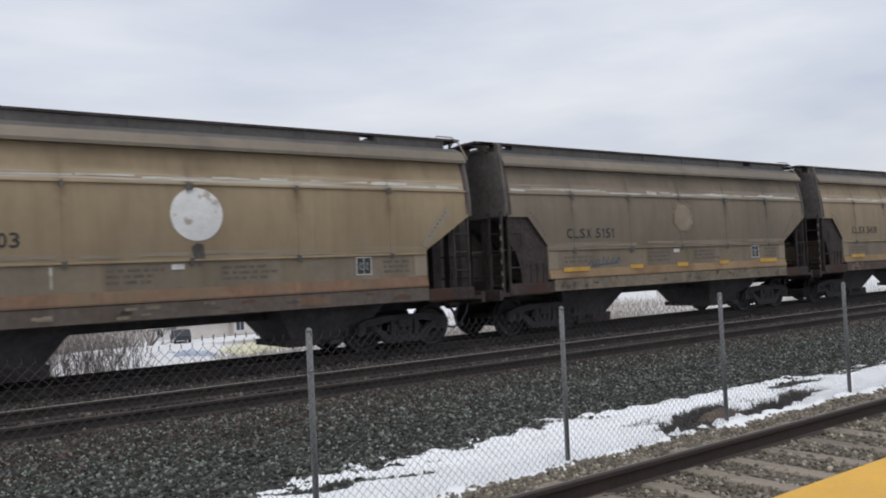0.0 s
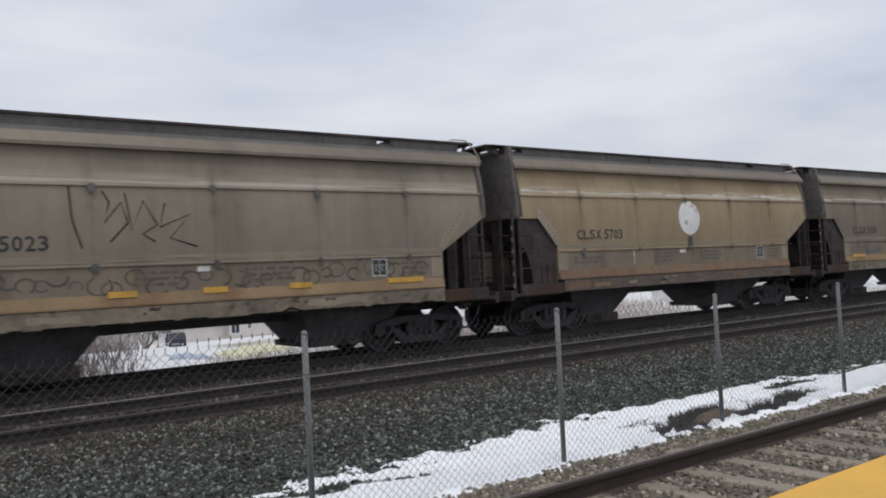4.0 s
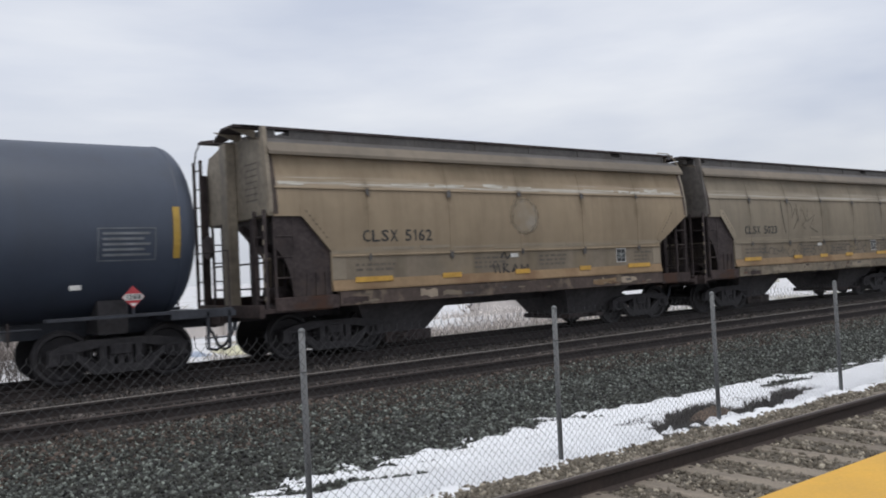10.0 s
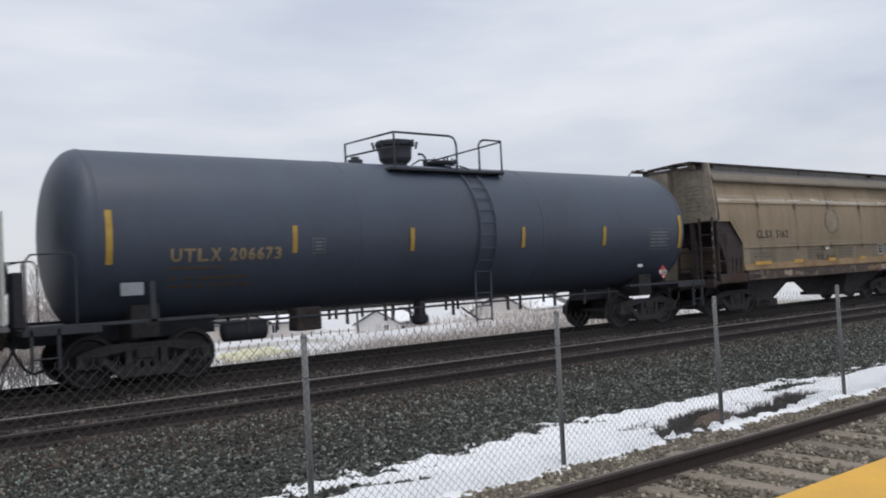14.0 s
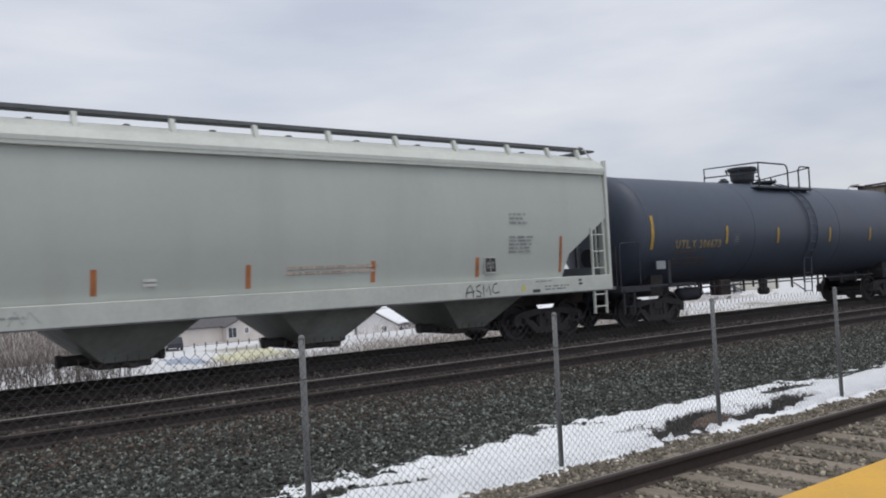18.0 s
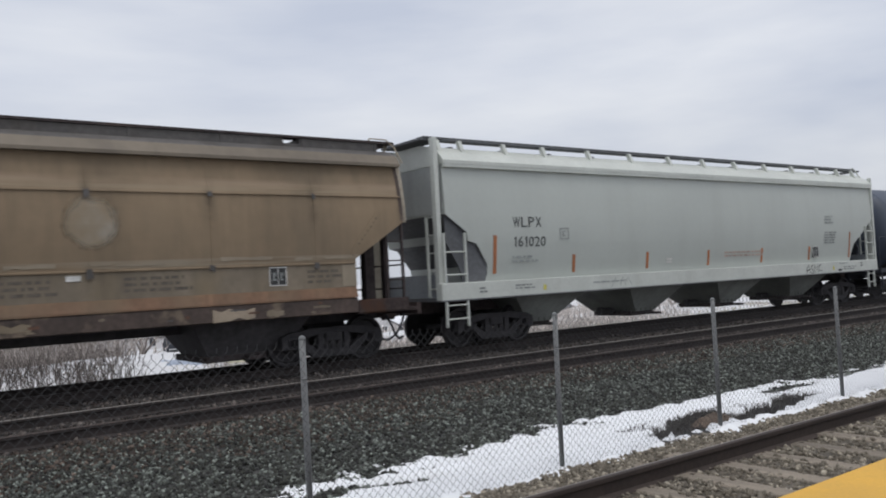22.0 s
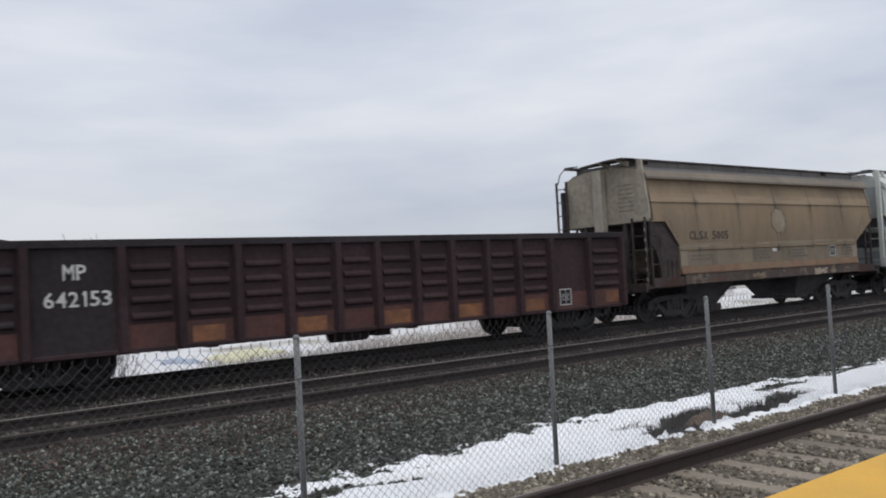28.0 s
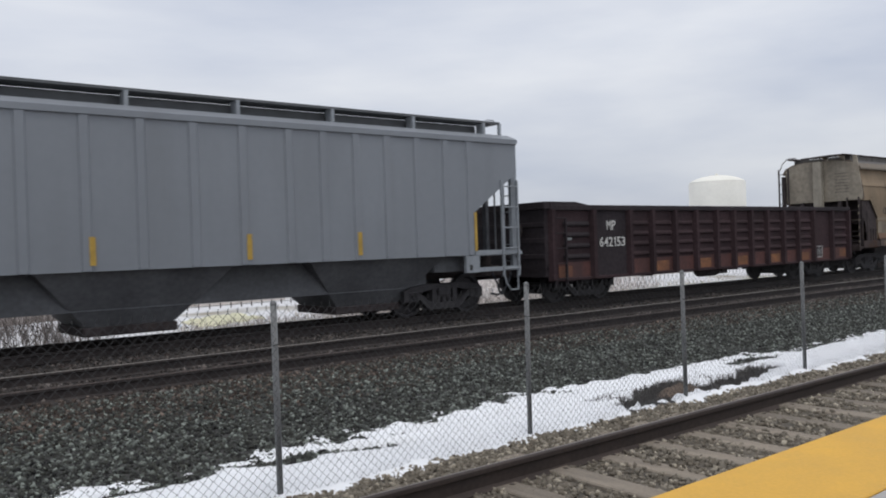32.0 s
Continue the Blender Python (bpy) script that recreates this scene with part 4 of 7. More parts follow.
    if graffiti == 1:
        x = -3.6
        while x < 4.6:
            r, zc = rnd.uniform(0.07, 0.17), rnd.uniform(1.62, 1.86)
            a0, turn = rnd.uniform(0, 6.2), rnd.uniform(3.0, 5.8)
            loop = [(x + r * 1.3 * math.cos(a0 + turn * k / 9), zc + r * math.sin(a0 + turn * k / 9)) for k in range(10)]
            scribble(car, "graffiti", [loop], Y - 0.004, M_SPRAY_FAINT, rnd.uniform(0.02, 0.04), "worn dark graffiti loops")
            if rnd.random() < 0.6:
                loop = [(p + 0.1, -0.72 + 0.78 * (q + 0.72)) for p, q in loop]
                scribble(car, "graffiti", [[(p, min(max(q - 0.32, 1.04), 1.30)) for p, q in loop]], -CL_W - 0.048, M_SPRAY_FAINT, 0.03, "worn dark graffiti loops")
            x += rnd.uniform(0.16, 0.42)
    reflectors(car, [(x0, x1, 1.480, 1.585) for x0, x1 in yellow], M_YELLOW, Y - 0.03)
    lettering(number[:4], 0.245, mark[0], mark[1], Y, 2.295, M_INK, car, "black stencilled letters")
    lettering(number[5:], 0.245, mark[2], mark[3], Y, 2.295, M_INK, car, "black stencilled number")
    placard_square(car, box_x, 1.81, 0.36, Y)
    part("route_card", boxes((-0.36, -0.13, Y - 0.012, Y, 1.87, 1.96)), M_INK_WHITE, car, "small pale route card")
    text_bars(car, -4.55, 1.80, 1.2, 2, Y, seed=seed)
    text_bars(car, -1.45, 1.85, 1.1, 3, Y, seed=seed + 5)
    text_bars(car, 0.55, 1.85, 1.2, 3, Y, seed=seed + 9)
    text_bars(car, 4.0, 1.85, 0.8, 3, Y, seed=seed + 12)
    if disc:
        bm = bmesh.new()
        rod(bm, (disc_x, Y - 0.006, 2.84), (disc_x, Y, 2.84), 0.475, 40)
        part("painted_disc", bm, disc, car, "round painted-over emblem")
    if number.endswith("5151"):
        strokes = [[(-3.75, 1.63), (-3.62, 1.72), (-3.55, 1.62)], [(-3.50, 1.60), (-3.42, 1.76), (-3.30, 1.70), (-3.40, 1.60), (-3.28, 1.62)], [(-3.22, 1.62), (-3.18, 1.82), (-3.05, 1.66), (-2.98, 1.80)], [(-2.92, 1.64), (-2.80, 1.78), (-2.72, 1.66), (-2.60, 1.80), (-2.55, 1.70)], [(-3.60, 1.60), (-2.60, 1.66)]]
        scribble(car, "graffiti", strokes, Y - 0.004, M_SPRAY_BLUE, 0.045, "blue spray-painted tag")
    if tan is M_TAN_GOLD:
        part("stain", prism(bmesh.new(), [(disc_x - 0.12, 2.26), (disc_x - 0.02, 2.33), (disc_x + 0.10, 2.30), (disc_x + 0.13, 2.02), (disc_x + 0.02, 1.90), (disc_x - 0.06, 2.02)], "y", Y - 0.0060, Y - 0.0035), M_SPRAY_FAINT, car)
        for x, z, w, t in ((-2.32, 1.62, 0.05, 0.36), (2.45, 2.15, 0.03, 0.5), (3.52, 1.99, 0.025, 0.6), (1.85, 2.3, 0.04, 0.35)):
            part("paint_run", prism(bmesh.new(), [(x, z + t), (x + w, z + t), (x + w * 0.8, z), (x + w * 0.3, z)], "y", Y - 0.005, Y - 0.003), M_TAN_PALE if z > 1.9 else M_STRIPE, car)
    if graffiti in (1, 3):
        scribble(car, "graffiti", [[(-2.45 + 1.48 * x, 2.32 + 1.93 * z) for x, z in s] for s in GRAFFITI_TALL], Y - 0.002, M_SPRAY, 0.03, "tall dark spray-painted scrawl")
    if graffiti in (2, 3):
        scribble(car, "graffiti", [[(-0.92 + 1.22 * x, 1.50 + 0.80 * z) for x, z in s] for s in GRAFFITI_LOW], Y - 0.008, M_SPRAY, 0.05, "small black spray-painted tag")
    # end bays
    for s in (-1, 1):
        def seg(a, b):
            return tuple(sorted((a * s, b * s)))
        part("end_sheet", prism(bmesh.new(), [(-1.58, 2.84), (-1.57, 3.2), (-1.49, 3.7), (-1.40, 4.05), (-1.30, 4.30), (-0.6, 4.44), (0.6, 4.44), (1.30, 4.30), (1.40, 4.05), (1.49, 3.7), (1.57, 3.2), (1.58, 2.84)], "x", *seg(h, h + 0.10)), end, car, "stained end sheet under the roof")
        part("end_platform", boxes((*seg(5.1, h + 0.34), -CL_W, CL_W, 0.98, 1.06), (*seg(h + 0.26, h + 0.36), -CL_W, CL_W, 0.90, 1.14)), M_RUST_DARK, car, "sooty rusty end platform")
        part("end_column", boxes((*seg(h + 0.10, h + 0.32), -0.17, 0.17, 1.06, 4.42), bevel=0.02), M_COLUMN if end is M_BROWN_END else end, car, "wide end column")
        for y in (-0.75, 0.75):
            part("end_brace", boxes((*seg(h - 0.02, h + 0.08), y - 0.07, y + 0.07, 1.06, 2.86)), M_SOOT, car)
        if s > 0:
            part("end_brace", boxes((5.72, 5.95, -0.95, -0.75, 1.06, 2.75)), M_SOOT, car)
        for x, y in ((5.45, -0.25), (5.35, 0.55), (5.95, 0.3)):
            part("brake_rod", rod(bmesh.new(), (s * x, y, 1.06), (s * x, y, 2.3 + (x - 5.35) * 0.5), 0.03, 6), M_SOOT, car)
        for z in (1.45, 1.95):
            part("end_crossbar", rod(bmesh.new(), (s * (h + 0.04), -1.4, z), (s * (h + 0.04), 1.4, z), 0.018, 6), M_SOOT, car)
        for y in (-1.54, 1.54):
            ladder(car, *seg(h - 0.42, h - 0.02), y, 1.06, 2.85, M_SOOT)
        end_ladder(car, s * (h + 0.34), 1.16, 1.56, 1.06, 4.25, M_SOOT)
        part("ladder_handhold", tube([(s * (h + 0.34), 1.50, 4.2), (s * (h + 0.34), 1.40, 4.45), (s * (h + 0.30), 1.20, 4.66), (s * (h - 0.1), 1.05, 4.70)], 0.017), M_SOOT, car)
        part("slope_stiffener", prism(bmesh.new(), [(s * 5.12, 2.0), (s * (h - 0.05), 2.75), (s * (h - 0.05), 2.60), (s * 5.12, 1.80)], "y", -0.05, 0.05), M_SOOT, car)
        part("corner_strip", prism(bmesh.new(), [(s * 5.74, 2.84), (s * 5.12, 2.14), (s * 4.98, 2.20), (s * 5.08, 2.42), (s * 5.60, 3.02), (s * 5.74, 3.04)][::s], "y", -CL_W - 0.010, -CL_W - 0.003), M_TAN_PALE if tan in (M_TAN_GREY, M_TAN_GOLD) else tan, car, "riveted corner plate along the slope")
        coupler(car, s * (h + 0.30), s)
        part("end_bulkhead", boxes((*seg(5.06, 5.10), -1.52, 1.52, 1.06, 2.08)), M_SOOT, car, "sooty bulkhead below the slope sheet")
        if s < 0:
            end_ladder(car, -h - 0.16, -1.52, -1.08, 1.06, 2.95, M_SOOT)
            for k in range(6):
                part("reflective_mark", boxes((-h - 0.20, -h - 0.19, -1.54, -1.50, 1.20 + 0.27 * k, 1.30 + 0.27 * k)), M_TAN_PALE, car)
            text_y = [3.9 - 0.12 * k for k in range(7)]
            for z in text_y:
                part("end_stencil_line", boxes((-h - 0.106, -h - 0.10, -1.15, -0.6, z - 0.010, z + 0.010)), M_INK_FAINT, car)
    # dark gusset plates with an arched cut at the leading-left end
    y = -CL_W + 0.04
    plate = [(-6.28, 2.84), (-5.68, 2.84), (-5.08, 2.14), (-5.08, 1.06), (-5.92, 1.06), (-5.94, 1.50), (-6.00, 1.78), (-6.10, 2.02), (-6.28, 2.22)]
    part("gusset_plate", prism(bmesh.new(), plate, "y", y, y + 0.02), M_SOOT, car, "sooty gusset plate with arched cut")
    bm = bmesh.new()
    for k in range(3):
        prism(bm, [(-5.66 + 0.20 * k, 1.06), (-5.56 + 0.20 * k, 1.06), (-5.58 + 0.20 * k, 1.72), (-5.64 + 0.20 * k, 1.72)], "y", y - 0.03, y)
    part("gusset_rib", bm, M_SOOT, car)
    # brake gear on one end
    bm = lathe(bmesh.new(), [(0, 0.24), (0.03, 0.26), (0.05, 0.24)], "x", 20, (-h - 0.42, 0.75, 2.35))
    for a in (0, 120, 240):
        rod(bm, (-h - 0.39, 0.75, 2.35), (-h - 0.39, 0.75 + 0.24 * math.cos(radians(a)), 2.35 + 0.24 * math.sin(radians(a))), 0.014, 5)
    part("brake_wheel", bm, M_SOOT, car)
    part("brake_cylinder", lathe(bmesh.new(), [(0, 0.16), (0.5, 0.18), (0.55, 0.1), (0.8, 0.05)], "x", 14, (-6.0, -0.45, 1.30)), M_SOOT, car, smooth=True)
    # underside
    part("centre_sill", boxes((-h - 0.1, h + 0.1, -0.25, 0.25, 0.80, 1.05)), M_UNDER, car)
    for x in (-3.05, 3.05):
        bm = bmesh.new()
        top = [bm.verts.new(p) for p in ((x - 1.45, -1.35, 1.34), (x + 1.45, -1.35, 1.34), (x + 1.45, 1.35, 1.34), (x - 1.45, 1.35, 1.34))]
        low = [bm.verts.new(p) for p in ((x - 0.75, -0.75, 0.34), (x + 0.75, -0.75, 0.34), (x + 0.75, 0.75, 0.34), (x - 0.75, 0.75, 0.34))]
        for i in range(4):
            bm.faces.new((top[i], top[(i + 1) % 4], low[(i + 1) % 4], low[i]))
        bm.faces.new(low), bm.faces.new(top)
        bmesh.ops.recalc_face_normals(bm, faces=bm.faces[:])
        b = part("discharge_bay", bm, M_UNDER, car)
        part("outlet_gate", boxes((x - 0.36 if x < 0 else x - 0.85, x + 0.85 if x < 0 else x + 0.36, -0.85, 0.85, 0.13 if x < 0 else 0.24, 0.36), (x - 0.12, x + 0.12, -1.15, -0.85, 0.26, 0.34)), M_SOOT, b)
    bm = boxes((-1.6, 1.6, -1.1, 1.1, 0.98, 1.33))
    part("belly", bm, M_UNDER, car)
    for x in (-4.80, 4.80):
        truck(car, x)
    bow(car, ("body", "side_rib", "weld_seam", "painted_disc", "corner_strip", "rivet_row", "end_strip", "stain", "paint_run", "worn_stripe", "graffiti", "stencil_letter", "stencil_digit"),
        lambda z: float(np.interp(z, *SIDE_CURVE)), (2.05, 2.2, 2.4, 2.6, 2.8, 2.95, 3.1, 3.25, 3.4, 3.55, 3.7, 3.85, 3.97))
    return car


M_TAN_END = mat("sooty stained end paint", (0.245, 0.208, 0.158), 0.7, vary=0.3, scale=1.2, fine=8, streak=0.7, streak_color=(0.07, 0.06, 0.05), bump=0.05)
M_COLUMN = mat("pale streaked column paint", (0.36, 0.325, 0.262), 0.7, vary=0.2, scale=1.2, fine=8, streak=0.5, streak_color=(0.12, 0.10, 0.08), bump=0.05)
M_BROWN_END = mat("stained cream end paint", (0.30, 0.262, 0.205), 0.7, vary=0.25, scale=1.2, fine=8, streak=0.5, streak_color=(0.07, 0.055, 0.04), bump=0.05)
CARS = []
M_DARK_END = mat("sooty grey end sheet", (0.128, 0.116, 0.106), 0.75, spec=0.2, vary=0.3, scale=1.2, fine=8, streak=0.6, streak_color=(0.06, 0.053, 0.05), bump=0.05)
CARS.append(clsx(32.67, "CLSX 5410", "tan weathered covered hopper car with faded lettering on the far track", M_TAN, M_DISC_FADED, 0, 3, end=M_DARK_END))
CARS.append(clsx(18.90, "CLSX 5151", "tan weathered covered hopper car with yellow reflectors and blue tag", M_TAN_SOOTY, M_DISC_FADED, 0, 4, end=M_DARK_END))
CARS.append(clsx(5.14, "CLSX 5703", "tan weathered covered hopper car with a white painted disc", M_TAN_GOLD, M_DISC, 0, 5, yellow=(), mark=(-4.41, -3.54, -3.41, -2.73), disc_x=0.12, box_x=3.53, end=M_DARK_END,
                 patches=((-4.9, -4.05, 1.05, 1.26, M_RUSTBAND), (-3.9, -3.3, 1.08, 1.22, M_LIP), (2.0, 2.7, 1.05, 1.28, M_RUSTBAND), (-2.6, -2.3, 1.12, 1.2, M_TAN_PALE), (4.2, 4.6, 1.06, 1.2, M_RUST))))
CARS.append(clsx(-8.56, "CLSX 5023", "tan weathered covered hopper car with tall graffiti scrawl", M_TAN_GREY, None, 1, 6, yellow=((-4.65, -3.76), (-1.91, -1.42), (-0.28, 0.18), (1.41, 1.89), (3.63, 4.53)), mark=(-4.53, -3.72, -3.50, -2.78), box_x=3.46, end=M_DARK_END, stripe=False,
                 patches=((-3.15, -2.35, 1.08, 1.25, M_TAN_PALE), (1.75, 3.1, 1.09, 1.29, M_TAN_PALE), (-4.4, -3.9, 1.04, 1.2, M_RUST_DARK))))
CARS.append(clsx(-22.23, "CLSX 5162", "tan weathered covered hopper car with faded disc and black tag", M_TAN, M_DISC_FADED, 2, 7, yellow=((-4.58, -3.68), (-2.38, -1.86), (-0.25, 0.20), (1.90, 2.29), (3.72, 4.60)), mark=(-4.36, -3.50, -3.31, -2.61), disc_x=0.12, end=M_TAN_END,
                 patches=((-3.0, -2.55, 1.07, 1.29, M_PATCH), (-2.4, -1.9, 1.08, 1.22, M_TAN_LOW), (2.35, 3.2, 1.07, 1.27, M_LIP), (3.4, 4.0, 1.08, 1.26, M_PATCH), (-4.9, -4.3, 1.04, 1.22, M_RUST_DARK))))
CARS.append(clsx(-74.13, "CLSX 5005", "brown weathered covered hopper car with pale disc and rusty lower band", M_BROWN, M_DISC_FADED, 0, 8, yellow=(), mark=(-4.63, -3.77, -3.53, -2.74), disc_x=0.05, box_x=3.38, end=M_BROWN_END, stripe=False,
                 patches=((2.06, 2.87, 1.02, 1.27, M_PATCH), (3.1, 3.45, 1.04, 1.2, M_TAN_LOW), (-1.6, -0.9, 1.06, 1.24, M_TAN_LOW), (-3.6, -3.1, 1.04, 1.2, M_RUST))))


# ---- black tank car ----
def tank_car(xc):
    car = thing("tank_car", "black tank car with ochre lettering and yellow marker strips", "freight car", "freight train", at=(xc, TRAIN_Y - 0.06, 0))
    R, L, zc = 1.615, 7.82, 2.645
    head = [(0.54 * math.cos(radians(7.5 * k)), max(R * math.sin(radians(7.5 * k)) ** 0.74, 0.02)) for k in range(13)]
    prof = [(0.20 - L - a, r) for a, r in head] + [(-2.4, R), (2.4, R)] + [(L + a, r) for a, r in reversed(head)]
    part("tank", lathe(bmesh.new(), prof, "x", 56, (0, 0, zc)), M_TANK, car, smooth=True)
    for x in (0.20 - L, L, -2.55, 2.55):
        part("weld_band", lathe(bmesh.new(), [(x - 0.03, R), (x - 0.02, R + 0.008), (x + 0.02, R + 0.008), (x + 0.03, R)], "x", 56, (0, 0, zc)), M_TANK, car, smooth=True)

    def curve_y(z, lift=0.006):
        return -math.sqrt(max((R + lift) ** 2 - (z - zc) ** 2, 0))

    def wrapped(x0, x1, z0, z1, lift=0.006, n=4):
        bm = bmesh.new()
        vs = [[bm.verts.new((x, curve_y(z0 + (z1 - z0) * k / n, lift), z0 + (z1 - z0) * k / n)) for k in range(n + 1)] for x in (x0, x1)]
        for k in range(n):
            bm.faces.new((vs[0][k], vs[1][k], vs[1][k + 1], vs[0][k + 1]))
        bmesh.ops.recalc_face_normals(bm, faces=bm.faces[:])
        bmesh.ops.solidify(bm, geom=bm.faces[:], thickness=-0.003)
        return bm
    for x, w, z0, z1 in ((-7.45, 0.11, 2.10, 3.02), (-4.04, 0.10, 2.22, 2.74), (-1.30, 0.10, 2.20, 2.68), (1.87, 0.095, 2.20, 2.68), (4.66, 0.11, 2.20, 2.68), (7.74, 0.12, 2.08, 2.98)):
        part("marker_strip", wrapped(x - w / 2, x + w / 2, z0, z1, 0.014), M_STRIP, car, "yellow marker strip")
    for text, x0, x1 in (("UTLX", -6.42, -5.50), ("206673", -5.34, -4.31)):
        lettering(text, 0.235, x0, x1, -1.5, 2.11, M_INK_ORANGE, car, "ochre stencilled letters" if x0 < -6 else "ochre stencilled number", weight=0.03)
    bow(car, ("stencil_letter", "stencil_digit"), lambda z: -1.5 - curve_y(z, 0.012))
    for k, (end, z) in enumerate(((-5.42, 1.98), (-5.02, 1.80), (-5.02, 1.66))):
        u = -6.42
        while u < end:
            part("stencil_bar", wrapped(u, u + 0.14 + 0.05 * ((k + int(u * 10)) % 3), z, z + 0.045, 0.008), M_INK_ORANGE_DIM, car)
            u += 0.26
    for k in range(5):
        part("stencil_line", wrapped(6.50, 7.28 - 0.1 * (k % 2), 2.50 - 0.09 * k, 2.54 - 0.09 * k, 0.008), M_STENCIL_GREY, car)
    for x0, x1, z0, z1 in ((6.42, 7.38, 2.60, 2.615), (6.42, 7.38, 2.06, 2.075), (6.42, 6.435, 2.06, 2.61), (7.365, 7.38, 2.06, 2.61),
                           (-3.66, -3.38, 2.20, 2.212), (-3.66, -3.38, 2.48, 2.492), (-3.66, -3.648, 2.20, 2.49), (-3.392, -3.38, 2.20, 2.49)):
        part("stencil_frame", wrapped(x0, x1, z0, z1, 0.008), M_STENCIL_GREY, car)
    for k in range(3):
        part("stencil_line", wrapped(-3.60, -3.44, 2.26 + 0.07 * k, 2.29 + 0.07 * k, 0.008), M_STENCIL_GREY, car)
    # hazard placards and holders
    x = 6.97
    p = part("placard", prism(bmesh.new(), [(x - 0.19, 1.44), (x, 1.25), (x + 0.19, 1.44), (x, 1.63)], "y", -1.56, -1.55), M_RED, car, "red diamond placard with a white panel and black number")
    part("placard_panel", prism(bmesh.new(), [(x - 0.135, 1.385), (x + 0.135, 1.385), (x + 0.175, 1.44), (x + 0.135, 1.495), (x - 0.135, 1.495), (x - 0.175, 1.44)], "y", -1.564, -1.561), M_INK_WHITE, p)
    part("placard_tip", prism(bmesh.new(), [(x - 0.065, 1.335), (x, 1.275), (x + 0.065, 1.335)], "y", -1.564, -1.561), M_INK_WHITE, p)
    lettering("1268", 0.085, x - 0.12, x + 0.12, -1.568, 1.40, M_INK, p, thick=0.002)
    part("placard_bracket", boxes((x - 0.02, x + 0.02, -1.55, -1.50, 1.10, 1.45)), M_BLACK, car)
    part("data_plate", boxes((5.97, 6.15, -1.55, -1.52, 1.60, 1.68)), M_INK_WHITE, car)
    # running boards and end platforms, on brackets
    for sy in (-1, 1):
        y0, y1 = sorted((sy * 1.30, sy * 1.56))
        for s in (-1, 1):
            xa, xb = sorted((s * 5.6, s * 8.75))
            part("end_walkway", boxes((xa, xb, y0, y1, 1.10, 1.15)), M_BLACK, car)
        part("handrail", tube([(-8.72, sy * 1.52, 1.12), (-8.72, sy * 1.52, 2.20), (-8.64, sy * 1.52, 2.30), (-8.06, sy * 1.54, 2.32), (-7.98, sy * 1.56, 2.24), (-7.98, sy * 1.56, 1.12)], 0.016), M_BLACK, car)
        part("side_pipe", tube([(-5.6, sy * 1.15, 1.00), (-5.4, sy * 1.22, 0.97), (5.4, sy * 1.22, 0.99), (5.6, sy * 1.15, 0.98)], 0.024), M_BLACK, car)
        for x in (-4.9, -4.3, -2.75, -1.82, -1.64, -0.92, -0.02, 1.61, 2.0, 3.15, 4.2, 5.1):
            part("pipe_hanger", boxes((x - 0.022, x + 0.022, min(sy * 1.19, sy * 1.25), max(sy * 1.19, sy * 1.25), 0.75, 1.12)), M_SOOT, car)
    part("valve_box", boxes((-3.84, -3.29, -1.15, -0.75, 0.69, 1.15), bevel=0.03), M_SOOT, car)
    for s in (-1, 1):
        xa, xb = sorted((s * 7.6, s * 8.78))
        part("end_platform", boxes((xa, xb, -1.56, 1.56, 1.00, 1.10)), M_BLACK, car)
        xa, xb = sorted((s * 5.2, s * 8.75))
        part("stub_sill", boxes((xa, xb, -0.3, 0.3, 0.78, 1.08)), M_BLACK, car)
        xa, xb = sorted((s * 6.75 - 0.25, s * 6.75 + 0.25))
        part("bolster_saddle", boxes((xa, xb, -1.10, 1.10, 0.82, 1.40)), M_TRUCK, car)
        part("end_handrail", tube([(s * 8.74, -1.4, 1.1), (s * 8.74, -1.4, 2.2), (s * 8.74, 1.4, 2.2), (s * 8.74, 1.4, 1.1)], 0.018), M_SOOT, car)
        coupler(car, s * 8.7, s)
        truck(car, s * 6.75 if s < 0 else 6.87)
        ladder(car, *sorted((s * 8.66, s * 8.26)), -1.53, 0.45, 1.10, M_BLACK)
    part("brake_stand", boxes((-8.80, -8.62, -0.75, -0.35, 1.1, 2.05), bevel=0.03), M_BLACK, car)
    part("brake_wheel", lathe(bmesh.new(), [(0, 0.25), (0.03, 0.28), (0.06, 0.25)], "x", 18, (-8.90, -0.55, 1.95)), M_BLACK, car)
    part("data_board", boxes((-7.28, -6.90, -1.56, -1.53, 1.57, 1.79)), M_GREY_TRIM, car, "plain grey data board")
    part("board_post", boxes((-6.80, -6.70, -1.56, -1.52, 1.10, 1.80)), M_BLACK, car)
    part("brake_reservoir", lathe(bmesh.new(), [(0, 0.05), (0.06, 0.2), (0.9, 0.2), (0.96, 0.05)], "x", 16, (-5.2, -0.6, 0.78)), M_BLACK, car, smooth=True)
    part("bottom_outlet", lathe(bmesh.new(), [(0.55, 0.12), (0.62, 0.2), (0.75, 0.2), (0.80, 0.13), (1.05, 0.15)], "z", 16, (-0.37, -0.4, 0)), M_BLACK, car)
